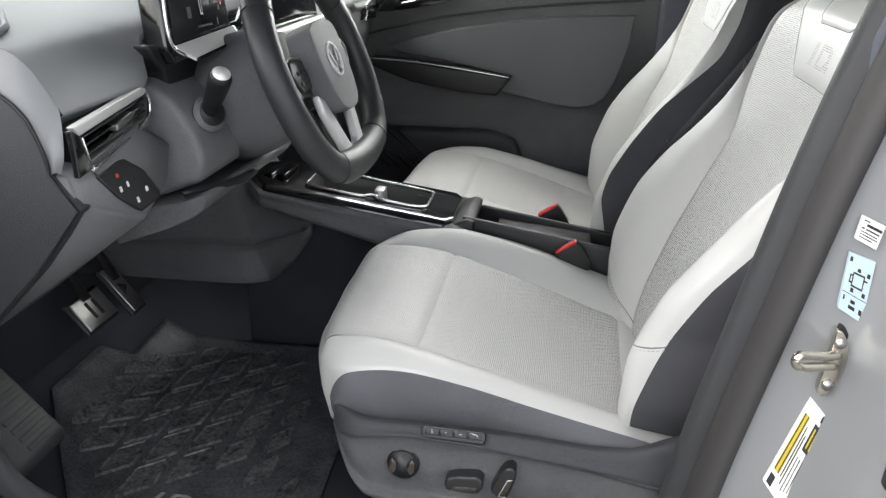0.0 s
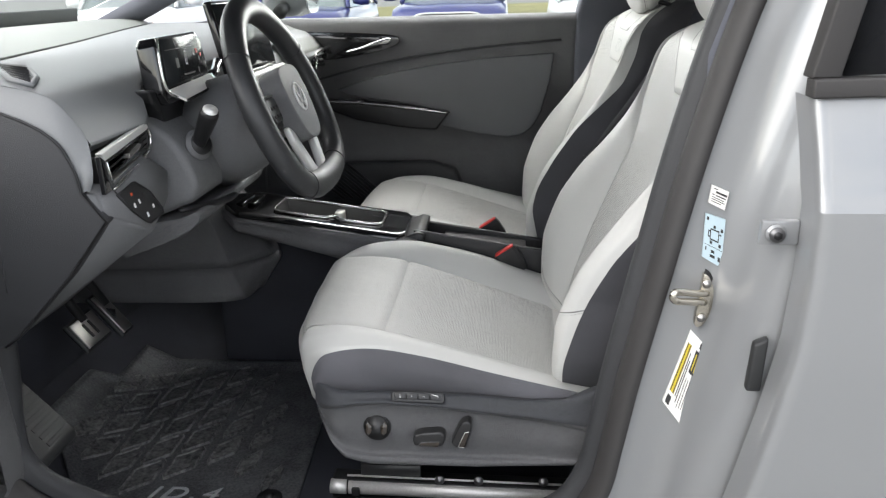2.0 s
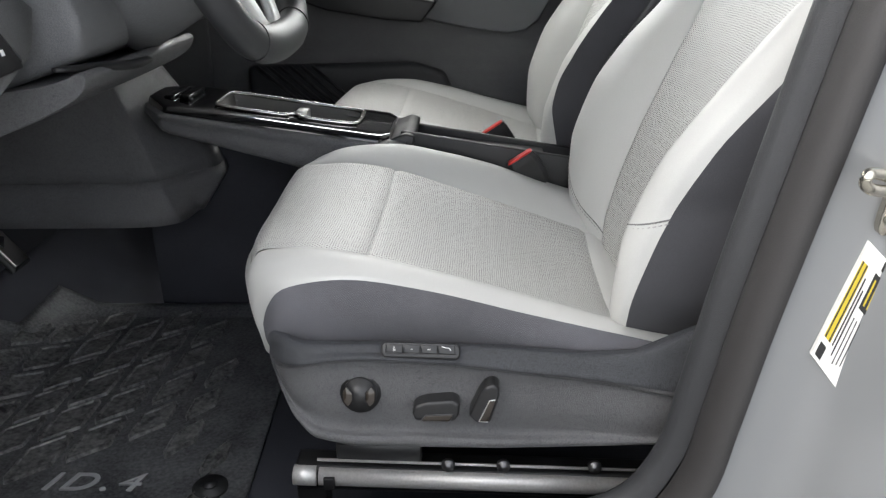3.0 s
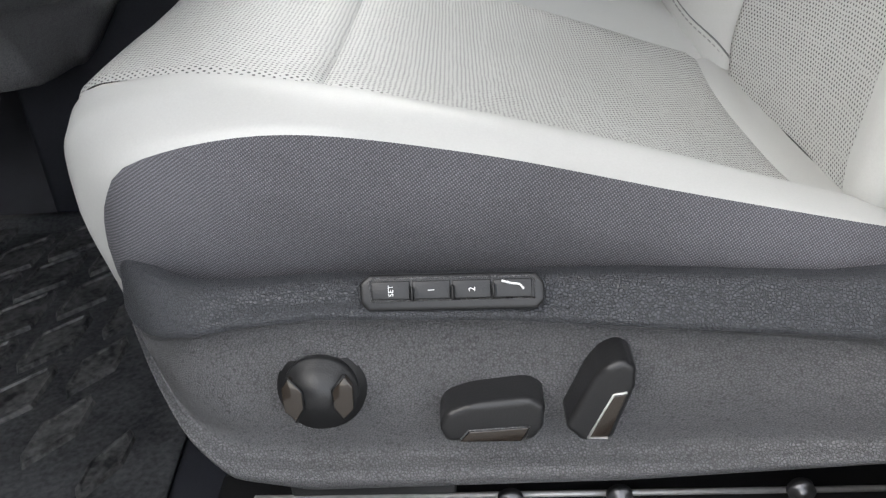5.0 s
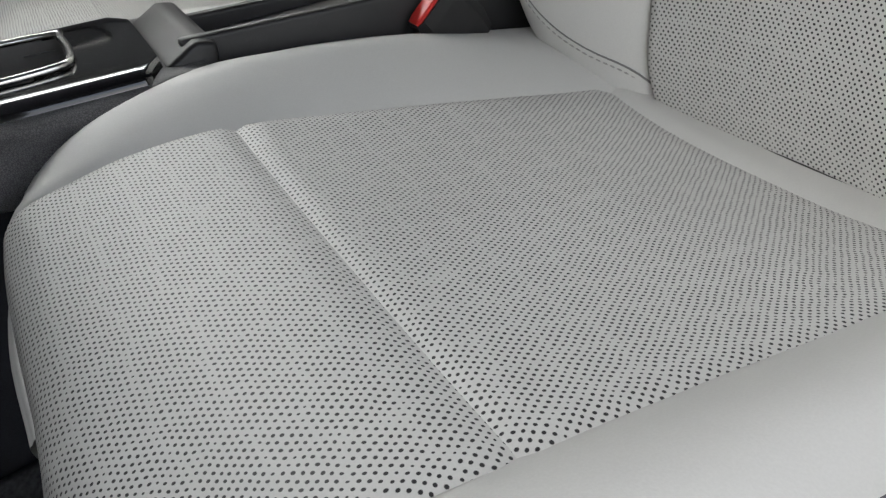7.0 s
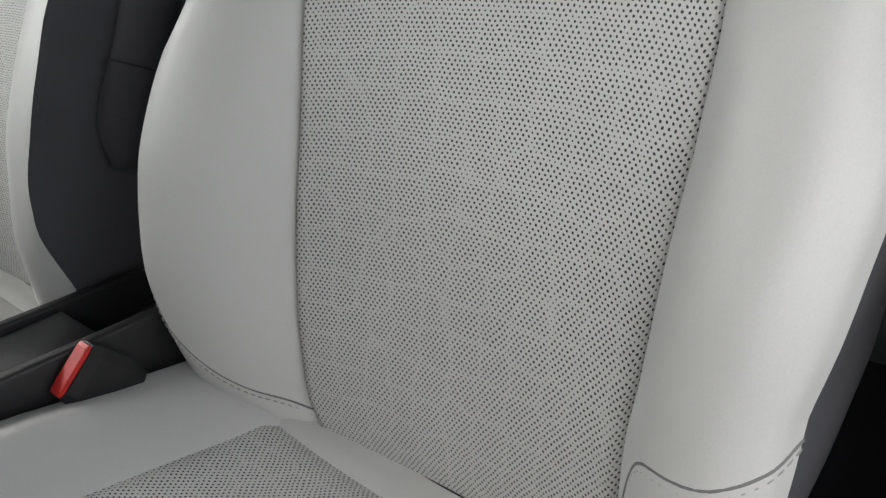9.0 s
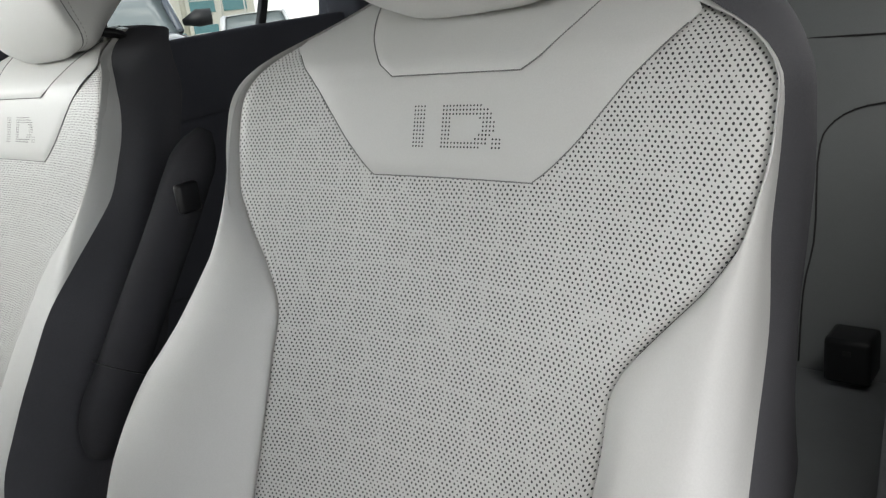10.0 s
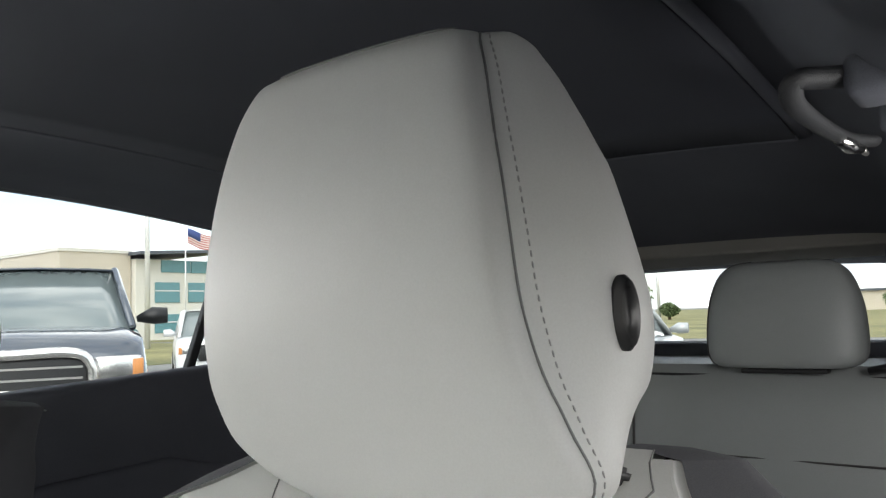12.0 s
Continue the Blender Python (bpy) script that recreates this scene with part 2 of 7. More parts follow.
def glass(name, tint=(0.92, 0.95, 0.94)):
    m = bpy.data.materials.new(name)
    m.use_nodes = True
    b = m.node_tree.nodes["Principled BSDF"]
    b.inputs["Base Color"].default_value = (*tint, 1)
    b.inputs["Transmission Weight"].default_value = 1
    b.inputs["Roughness"].default_value = 0.0
    b.inputs["IOR"].default_value = 1.02
    return m


M_GLASS = glass("clear_car_glass", (0.80, 0.84, 0.82))
M_TINT = glass("tinted_car_glass", (0.60, 0.63, 0.62))
M_PRIVACY = material("dark_privacy_glass", (0.02, 0.021, 0.024), 0.04, grain=20, bump=0.0, coat=1.0)


# ---- mesh helpers ----
def part(name, bm, mat, parent=None, label="", smooth=True):
    bmesh.ops.recalc_face_normals(bm, faces=bm.faces)
    me = bpy.data.meshes.new(name)
    bm.to_mesh(me)
    bm.free()
    for p in me.polygons:
        p.use_smooth = smooth
    me.materials.append(mat)
    ob = new(name, me)
    if parent:
        ob.parent = parent
        ob.matrix_parent_inverse = parent.matrix_world.inverted()
    if label:
        tagged(ob, label)
    return ob


def thing(name, at, label, category, group="", kind=""):
    ob = new(name)
    ob.empty_display_size = 0.05
    ob.location = at
    bpy.context.view_layer.update()
    return tagged(ob, label, category, group, kind)


def cat(pts, n):
    """n points of a smooth curve through pts."""
    pts = [Vector(p) for p in pts]
    p = [pts[0] * 2 - pts[1]] + pts + [pts[-1] * 2 - pts[-2]]
    out = []
    segs = len(pts) - 1
    for i in range(n):
        s = i / (n - 1) * segs
        k = min(int(s), segs - 1)
        t = s - k
        a, b, c, d = p[k:k + 4]
        out.append(0.5 * ((2 * b) + (c - a) * t + (2 * a - 5 * b + 4 * c - d) * t * t + (3 * b - a - 3 * c + d) * t ** 3))
    return out


def lerp(a, b, t):
    return a + (b - a) * t


def tab(x, table):
    """Piecewise linear look-up, eased."""
    if x <= table[0][0]:
        return table[0][1]
    for (x0, y0), (x1, y1) in zip(table, table[1:]):
        if x <= x1:
            t = (x - x0) / (x1 - x0)
            return y0 + (y1 - y0) * t
    return table[-1][1]


def sheet(rows, closed=False, uv=False, bm=None, thick=0.0):
    """Quads over a grid of points. uv: map in metres along rows and columns."""
    bm = bm or bmesh.new()
    v = [[bm.verts.new(p) for p in r] for r in rows]
    lay = bm.loops.layers.uv.new("hide") if uv else None
    nr, nc = len(rows), len(rows[0])
    if uv:
        mid_c, mid_r = nc // 2, nr // 2
        uu = [[0.0] * nc for _ in rows]
        vv = [0.0] * nr
        for i in range(nr):
            for j in range(mid_c + 1, nc):
                uu[i][j] = uu[i][j - 1] + (Vector(rows[i][j]) - Vector(rows[i][j - 1])).length
            for j in range(mid_c - 1, -1, -1):
                uu[i][j] = uu[i][j + 1] - (Vector(rows[i][j]) - Vector(rows[i][j + 1])).length
            if i:
                vv[i] = vv[i - 1] + (Vector(rows[i][mid_c]) - Vector(rows[i - 1][mid_c])).length
    for i in range(nr - 1):
        for j in range(nc if closed else nc - 1):
            k = (j + 1) % nc
            f = bm.faces.new((v[i][j], v[i][k], v[i + 1][k], v[i + 1][j]))
            if uv:
                for lp, (a, b) in zip(f.loops, ((i, j), (i, k), (i + 1, k), (i + 1, j))):
                    lp[lay].uv = (uu[a][b], vv[a])
    return bm


def thicken(bm, d):
    bmesh.ops.recalc_face_normals(bm, faces=bm.faces)
    bmesh.ops.solidify(bm, geom=bm.faces[:], thickness=d)
    return bm


def box(x0, x1, y0, y1, z0, z1, bev=0.0, seg=2):
    bm = bmesh.new()
    bmesh.ops.create_cube(bm, size=1, matrix=Matrix.Translation(((x0 + x1) / 2, (y0 + y1) / 2, (z0 + z1) / 2)) @ Matrix.Diagonal((abs(x1 - x0), abs(y1 - y0), abs(z1 - z0), 1)))
    if bev:
        bmesh.ops.bevel(bm, geom=bm.edges[:], offset=bev, segments=seg, affect="EDGES", profile=0.6)
    return bm


def tube(pts, r, n=10, caps=True, bm=None, flat=1.0):
    """A round bar along pts; r a number or one radius a point."""
    bm = bm or bmesh.new()
    pts = [Vector(p) for p in pts]
    rings = []
    up = Vector((0.13, 0.21, 1)).normalized()
    for i, p in enumerate(pts):
        d = (pts[min(i + 1, len(pts) - 1)] - pts[max(i - 1, 0)]).normalized()
        s = d.cross(up).normalized()
        u = s.cross(d).normalized()
        rr = r[i] if isinstance(r, (list, tuple)) else r
        rings.append([bm.verts.new(p + s * math.cos(a) * rr + u * math.sin(a) * rr * flat) for a in [k * math.tau / n for k in range(n)]])
    for a, b in zip(rings, rings[1:]):
        for k in range(n):
            bm.faces.new((a[k], a[(k + 1) % n], b[(k + 1) % n], b[k]))
    if caps:
        bm.faces.new(rings[0][::-1])
        bm.faces.new(rings[-1])
    return bm


def slab(outline, axis, lo, hi, bev=0.0, seg=2):
    """A plate with the given outline (pairs) between lo and hi along axis ('x', 'y' or 'z')."""
    bm = bmesh.new()

    def at(a, b, c):
        return {"x": (c, a, b), "y": (a, c, b), "z": (a, b, c)}[axis]
    lo_v = [bm.verts.new(at(a, b, lo)) for a, b in outline]
    hi_v = [bm.verts.new(at(a, b, hi)) for a, b in outline]
    bm.faces.new(lo_v)
    bm.faces.new(hi_v[::-1])
    n = len(outline)
    for i in range(n):
        bm.faces.new((lo_v[i], hi_v[i], hi_v[(i + 1) % n], lo_v[(i + 1) % n]))
    bmesh.ops.recalc_face_normals(bm, faces=bm.faces)
    if bev:
        bmesh.ops.bevel(bm, geom=bm.edges[:], offset=bev, segments=seg, affect="EDGES", profile=0.6, clamp_overlap=True)
    return bm


def disc(center, axis, r, depth, n=32, bev=0.0):
    bm = bmesh.new()
    q = Vector(axis).to_track_quat("Z", "Y").to_matrix().to_4x4()
    bmesh.ops.create_cone(bm, cap_ends=True, segments=n, radius1=r, radius2=r, depth=depth, matrix=Matrix.Translation(center) @ q)
    if bev:
        bmesh.ops.bevel(bm, geom=[e for e in bm.edges if len(e.link_faces) == 2 and abs(e.link_faces[0].normal.dot(e.link_faces[1].normal)) < 0.5], offset=bev, segments=2, affect="EDGES")
    return bm


def stitches(pts, length, gap, r, parent, name="stitching", mat=None):
    """A run of thread stitches along a curve."""
    bm = bmesh.new()
    acc, last = 0.0, Vector(pts[0])
    start, on = last, True
    for p in pts[1:]:
        p = Vector(p)
        acc += (p - last).length
        if on and acc >= length:
            tube([start, (start + p) / 2, p], [r * 0.6, r, r * 0.6], 5, True, bm)
            on, acc = False, 0.0
        elif not on and acc >= gap:
            start, on, acc = p, True, 0.0
        last = p
    return part(name, bm, mat or M_THREAD, parent)


# ---- front seats ----
YC = -0.37


def seat(name, yc, sgn, dx, label):
    """A front seat; sgn +1 has its outer side towards -y."""
    root = thing(name, (0.35 + dx, yc, 0.53), label, "car seat", "front seats")

    def W(x, d, z):
        return Vector((x + dx, yc - sgn * d, z))

    # cushion: centre profile of the perforated top, nose to tail
    prof = [(p.x, p.y) for p in cat([Vector((x, z, 0)) for x, z in ((0.062, 0.782), (0.064, 0.794), (0.075, 0.808), (0.10, 0.817), (0.16, 0.820), (0.235, 0.808), (0.33, 0.772), (0.44, 0.732), (0.555, 0.690), (0.65, 0.668))], 91)]

    def half(x):
        return tab(x, [(0.055, 0.177), (0.075, 0.180), (0.11, 0.182), (0.16, 0.183), (0.235, 0.185), (0.40, 0.182), (0.56, 0.174), (0.7, 0.165)])

    def top(x, z, d):
        w = half(x)
        t = abs(d) / w
        near = max(0, 1 - (x - 0.055) / 0.1)
        return W(x + 0.028 * t ** 2.5 * near if d > 0 else x - 0.010 * t * max(0, 1 - (x - 0.055) / 0.16) + 0.012 * t ** 4 * near, d * (1.0 if d > 0 else 1.06), z + (0.006 + tab(x, [(0.24, 0.0), (0.33, 0.010), (0.44, 0.015), (0.56, 0.022), (0.66, 0.02)]) * (1.0 if d > 0 else 0.6)) * t ** 3 * (1 - near) + 0.014 * t ** 3 * near ** 2 - 0.003 * max(0, t - 0.95) / 0.05)

    nd = 41
    k_seam = min(range(len(prof)), key=lambda i: abs(prof[i][0] - 0.235))
    k_rear = min(range(len(prof)), key=lambda i: abs(prof[i][0] - 0.555))

    def rows_between(i0, i1, s0, s1):
        out = []
        for i in range(i0, i1 + 1):
            x, z = prof[i]
            sink = math.exp(-((x - prof[i0][0]) / 0.005) ** 2) * s0 + math.exp(-((x - prof[i1][0]) / 0.005) ** 2) * s1
            out.append([top(x, z - sink, half(x) * (2 * j / (nd - 1) - 1)) for j in range(nd)])
        return out
    part("cushion_front_panel", sheet(rows_between(0, k_seam, 0, 0.0035), uv=True), M_PERF, root, "perforated light grey leatherette")
    part("cushion_insert", sheet(rows_between(k_seam, k_rear, 0.0035, 0.004), uv=True), M_PERF, root, "perforated light grey leatherette")
    part("cushion_rear_panel", sheet(rows_between(k_rear, len(prof) - 1, 0.004, 0), uv=True), M_LEATHER, root)

    # cushion edge: rings from the perforated top over the bolster and down the side
    n = 67

    def ring(side):
        """Edge of the perforated top: up the side to the nose, then to its middle."""
        e = [top(x, z, side * half(x)) for x, z in prof[::-1]]
        e += [top(prof[0][0], prof[0][1], side * half(prof[0][0]) * (1 - q / 12)) for q in range(1, 13)]
        return e
    rings = {
        "crest": [(0.66, 0.222, 0.705), (0.54, 0.228, 0.741), (0.40, 0.232, 0.786), (0.30, 0.234, 0.812), (0.225, 0.232, 0.825), (0.15, 0.224, 0.822), (0.102, 0.213, 0.802), (0.080, 0.188, 0.778), (0.056, 0.09, 0.766), (0.055, 0.0, 0.766)],
        "fold": [(0.66, 0.248, 0.709), (0.54, 0.252, 0.744), (0.40, 0.255, 0.781), (0.30, 0.256, 0.806), (0.225, 0.255, 0.819), (0.147, 0.246, 0.808), (0.106, 0.228, 0.782), (0.087, 0.200, 0.742), (0.064, 0.08, 0.732), (0.062, 0.0, 0.732)],
        "brim": [(0.66, 0.258, 0.711), (0.574, 0.26, 0.736), (0.50, 0.261, 0.754), (0.42, 0.262, 0.774), (0.32, 0.263, 0.800), (0.225, 0.261, 0.814), (0.150, 0.254, 0.801), (0.122, 0.241, 0.774), (0.106, 0.222, 0.735), (0.098, 0.203, 0.703), (0.080, 0.08, 0.692), (0.078, 0.0, 0.692)],
        "belly": [(0.66, 0.259, 0.680), (0.56, 0.265, 0.705), (0.42, 0.270, 0.742), (0.32, 0.271, 0.766), (0.225, 0.269, 0.774), (0.152, 0.259, 0.766), (0.122, 0.243, 0.738), (0.108, 0.222, 0.708), (0.102, 0.200, 0.688), (0.088, 0.08, 0.68), (0.086, 0.0, 0.68)],
        "hem": [(0.66, 0.25, 0.62), (0.56, 0.255, 0.66), (0.42, 0.258, 0.70), (0.32, 0.259, 0.71), (0.225, 0.257, 0.712), (0.152, 0.247, 0.712), (0.121, 0.225, 0.70), (0.108, 0.19, 0.675), (0.095, 0.08, 0.67), (0.093, 0.0, 0.67)]}

    def resample(pts, m):
        acc = [0.0]
        for a, b in zip(pts, pts[1:]):
            acc.append(acc[-1] + (b - a).length)
        out, k = [], 0
        for i in range(m):
            s = acc[-1] * i / (m - 1)
            while k < len(pts) - 2 and acc[k + 1] < s:
                k += 1
            f = (s - acc[k]) / max(1e-9, acc[k + 1] - acc[k])
            out.append(pts[k].lerp(pts[k + 1], min(1, max(0, f))))
        return out
    for side in (1, -1):
        e = resample(ring(side), n)
        grow, rise = (1.0, 0.0) if side == 1 else (1.10, 0.014)
        cur = {k: resample([W(p.x - (0.008 * max(0, min(1, (0.26 - p.x) / 0.18)) * min(1, p.y / 0.12) if side < 0 else 0.0), side * p.y * grow, p.z + rise * min(1, max(0, (p.z - 0.74) / 0.04))) for p in cat(v, 120)], n) for k, v in rings.items()}
        cross = []
        for i in range(n):
            lift = Vector((0, 0, 0.005))
            first = e[i] + (W(e[i].x - dx, 0, e[i].z) - e[i]) * 0.03 - Vector((0, 0, 0.004))
            m1 = e[i].lerp(cur["crest"][i], 0.18) + lift * 0.7
            m2 = e[i].lerp(cur["crest"][i], 0.6) + lift
            cross.append(cat([first, m1, m2, cur["crest"][i], cur["fold"][i], cur["brim"][i]], 26))
        part("cushion_bolster", sheet(cross), M_LEATHER, root, "smooth light grey leatherette")
        low = [cat([cur["brim"][i], cur["belly"][i], cur["hem"][i]], 9) for i in range(n)]
        k = int(n * 0.73)
        part("cushion_side_fabric", sheet(low[:k]), M_FABRIC, root, "charcoal woven fabric")
        part("cushion_front_skirt", sheet(low[k - 1:]), M_LEATHER, root)

    # backrest
    XB = [(0.60, 0.553), (0.70, 0.590), (0.80, 0.620), (0.90, 0.655), (1.00, 0.698), (1.06, 0.727), (1.12, 0.751), (1.20, 0.777), (1.28, 0.802), (1.36, 0.828)]

    def st(z, t, h=0.014):
        return (tab(z - h, t) + 2 * tab(z, t) + tab(z + h, t)) / 4

    def V(x, d, z):
        """Backrest point: x ahead of or behind the middle plane."""
        return W(st(z, XB, 0.03) + x + 12 * max(0, z - 1.265) ** 2, d, z)
    def tuck(z):
        return 0.020 * max(0.0, (0.752 - z) / 0.09) ** 2
    N = 86
    zs = [0.655 + i * (1.345 - 0.655) / (N - 1) for i in range(N)]
    PB = [(0.655, 0.150), (0.72, 0.168), (0.85, 0.172), (1.00, 0.167), (1.072, 0.167), (1.09, 0.178), (1.14, 0.226), (1.175, 0.248), (1.22, 0.257), (1.265, 0.256), (1.285, 0.240), (1.30, 0.212), (1.315, 0.165), (1.345, 0.125)]

    def panel_half(z, side):
        bump = math.exp(-((z - 1.045) / 0.06) ** 2)
        return st(z, PB, 0.009) + 0.006 * bump - (0.018 if side > 0 else 0.002) * min(1, max(0, (0.98 - z) / 0.16)) + (0.008 if side < 0 else 0.0) * min(1, max(0, (z - 1.12) / 0.05))

    def wrap(t, z):
        return -0.026 * t ** 2.2 * tab(z, [(0.65, 0.5), (0.8, 0.9), (1.1, 1.0), (1.25, 0.9), (1.33, 0.3)])
    rows = []
    for z in zs:
        w_out, w_in = panel_half(z, 1), panel_half(z, -1)
        rows.append([V(tuck(z) + wrap(abs(2 * j / 50 - 1), z) + 0.012 * (max(0, abs(2 * j / 50 - 1) - 0.955) / 0.045) ** 2, (w_out if j > 25 else w_in) * (2 * j / 50 - 1), z) for j in range(51)])
    part("backrest_insert", sheet(rows, uv=True), M_PERF, root, "perforated light grey leatherette")

    CR = [(0.655, 0.17), (0.70, 0.20), (0.75, 0.228), (0.82, 0.245), (0.90, 0.250), (1.00, 0.246), (1.06, 0.240), (1.12, 0.244), (1.175, 0.252), (1.22, 0.2595), (1.265, 0.2585), (1.285, 0.2435), (1.30, 0.2155), (1.315, 0.1725), (1.345, 0.128)]
    CX = [(0.655, -0.02), (0.75, -0.072), (0.85, -0.100), (0.95, -0.102), (1.02, -0.085), (1.08, -0.062), (1.14, -0.040), (1.18, -0.030), (1.25, -0.022), (1.30, -0.006), (1.33, 0.004)]
    ED = [(0.655, 0.18), (0.70, 0.215), (0.74, 0.250), (0.78, 0.272), (0.86, 0.285), (0.93, 0.288), (1.00, 0.283), (1.03, 0.274), (1.06, 0.268), (1.12, 0.262), (1.175, 0.2585), (1.22, 0.2605), (1.265, 0.2595), (1.285, 0.2445), (1.30, 0.2165), (1.315, 0.1740), (1.345, 0.130)]
    DD = [(0.655, 0.18), (0.70, 0.215), (0.74, 0.250), (0.78, 0.272), (0.86, 0.286), (0.93, 0.288), (1.00, 0.282), (1.06, 0.273), (1.12, 0.268), (1.20, 0.269), (1.265, 0.263), (1.29, 0.248), (1.31, 0.226), (1.33, 0.192), (1.345, 0.150)]
    EX = [(0.655, -0.01), (0.72, -0.045), (0.78, -0.064), (0.86, -0.070), (0.93, -0.068), (0.98, -0.062), (1.02, -0.047), (1.06, -0.025), (1.12, -0.004), (1.18, -0.012), (1.24, -0.016), (1.28, -0.014), (1.31, -0.006), (1.345, 0.0)]
    EXP = [(0.655, -0.01), (0.72, -0.03), (0.778, -0.049), (0.86, -0.092), (0.916, -0.100), (0.988, -0.090), (1.059, -0.070), (1.095, -0.047), (1.16, -0.002), (1.226, 0.004), (1.28, -0.002), (1.345, 0.0)]
    for side in (1, -1):
        rows, dark = [], []
        for z in zs:
            w = panel_half(z, side)
            wide = 1 - 0.08 * max(0, min(1, (1.02 - z) / 0.12)) if side == 1 else 1.03 + (0.07 if sgn > 0 else 0.0) * max(0, min(1, (1.12 - z) / 0.1))
            dk, xk, de, xe = st(z, CR) * wide, st(z, CX), st(z, ED) * wide, st(z, EXP if side < 0 and sgn < 0 else EX)
            wx = wrap(1, z) + tuck(z)
            xk, xe = xk + tuck(z), xe + tuck(z)
            va = V(wx + 0.012, side * (w + 0.0005), z)
            v0 = V(wx - 0.003, side * (w + 0.0035), z)
            v1 = V(lerp(wx, xk, 0.7), side * lerp(w, dk, 0.45), z)
            kr = V(xk, side * dk, z)
            me = V(lerp(xk, xe, 0.38), side * lerp(dk, de, 0.75), z)
            eg = V(xe, side * de, z)
            rows.append(cat([va, v0, v1, kr, me, eg], 26))
            dd_ = st(z, DD) * wide
            slim = min(1.0, max(0.0, (z - 0.95) / 0.12))
            bk = V(max(xe, 0.0) + 0.030, side * dd_, z)
            fall = 0.012 * max(0.0, (z - 1.2) / 0.145) ** 2
            down = Vector((0, 0, -fall))
            hook = 12 * max(0.0, z - 1.265) ** 2
            b1 = V(0.085 - 0.35 * hook, side * (dd_ - 0.008 - 0.018 * slim), z) + down * 0.6
            b2 = V(0.112 - 0.6 * hook, side * (de * 0.8), z) + down * 0.92
            b3 = V(0.12 - 0.6 * hook, side * de * 0.4, z) + down
            dark.append(cat([eg, bk + down * 0.15, b1, b2, b3, V(0.122 - 0.6 * hook, 0, z) + down], 21))
        part("backrest_bolster", sheet(rows), M_LEATHER, root, "smooth light grey leatherette")
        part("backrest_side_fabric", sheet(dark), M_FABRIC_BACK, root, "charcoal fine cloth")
        rim_ = dark[-1]
        inner_ = [Vector((p.x, lerp(p.y, W(0, side * 0.09, 0).y, min(1.0, abs(p.y - W(0, side * 0.09, 0).y) / 0.03) * 0.9), p.z + 0.004)) for p in rim_[:11]]
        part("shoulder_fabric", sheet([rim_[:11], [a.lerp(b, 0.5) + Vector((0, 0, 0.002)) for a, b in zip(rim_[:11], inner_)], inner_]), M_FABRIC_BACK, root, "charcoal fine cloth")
        # double seam low on the bolster
        if side == 1:
            way = ((0.888, 25), (0.878, 19), (0.864, 13), (0.845, 9.5), (0.80, 8), (0.75, 7), (0.70, 6))
        else:
            way = ((0.895, 21), (0.85, 19.5), (0.80, 16.5), (0.755, 12), (0.72, 6), (0.70, 1))
        if sgn < 0:
            continue
        run = []
        for p in cat([Vector((z_, j_, 0)) for z_, j_ in way], 160):
            fi = min(N - 1.001, max(0, (p.x - zs[0]) / (zs[1] - zs[0])))
            fj = min(24.999, max(0, p.y))
            i0, j0 = int(fi), int(fj)
            q0 = rows[i0][j0].lerp(rows[i0][j0 + 1], fj - j0)
            q1 = rows[i0 + 1][j0].lerp(rows[i0 + 1][j0 + 1], fj - j0)
            run.append(q0.lerp(q1, fi - i0))
        # Thin dark tube on the hide, coloured as the shade of a groove.
        part("bolster_seam", tube([p + Vector((0.0006, 0, 0)) for p in run[::3]], 0.0011, 6), M_SEAM, root, "dark strand painted as seam groove shade")
        low_run = [p + Vector((-0.0008, 0, -0.005)) for p in run]
        stitches(resample(low_run, 600), 0.0042, 0.0022, 0.0009, root)
    # rounded shoulder cap over the top of the frame
    cap = []
    for i in range(13):
        q = i / 12
        cap.append([V(lerp(0.001, 0.076, q), lerp(0.124, 0.112, q) * (2 * j / 24 - 1), 1.3445 + 0.004 * math.sin(q * math.pi)) + Vector((0, 0, -0.014 * q ** 1.25)) for j in range(25)])
    part("backrest_top", sheet(cap), M_LEATHER, root)

    # smooth bib laid on the perforated hide, with the yoke under the headrest
    bib = []
    for i in range(25):
        q = i / 24
        z = 1.192 + q * (1.3465 - 1.192)
        w = tab(q, [(0, 0.082), (0.06, 0.096), (0.187, 0.118), (0.46, 0.156), (0.67, 0.192), (0.756, 0.206), (0.856, 0.196), (1.0, 0.168)])
        wp = st(z, PB, 0.009)
        w = min(w, wp + 0.005)
        bib.append([V(wrap(min(1, abs(w * (2 * j / 30 - 1)) / wp), z) - (0.0035 if z < 1.28 else 0.0055) + 0.0035 * max(abs(2 * j / 30 - 1) ** 14, (1 - q) ** 24), w * (2 * j / 30 - 1), z) for j in range(31)])
    bp = part("bib_panel", sheet(bib), M_LEATHER, root, "smooth light grey leatherette bib")
    yoke = []
    for i in range(17):
        q = i / 16
        z = 1.272 + q * (1.350 - 1.272)
        w = tab(q, [(0, 0.066), (0.12, 0.082), (0.4, 0.105), (1.0, 0.145)])
        wp = st(z, PB, 0.009)
        w = min(w, wp - 0.006)
        yoke.append([V(wrap(min(1, abs(w * (2 * j / 24 - 1)) / wp), z) - (0.0075 if z < 1.28 else 0.0085) + 0.003 * max(abs(2 * j / 24 - 1) ** 14, (1 - q) ** 24) , w * (2 * j / 24 - 1), z) for j in range(25)])
    part("yoke_panel", sheet(yoke), M_LEATHER, root, "smooth light grey leatherette yoke")
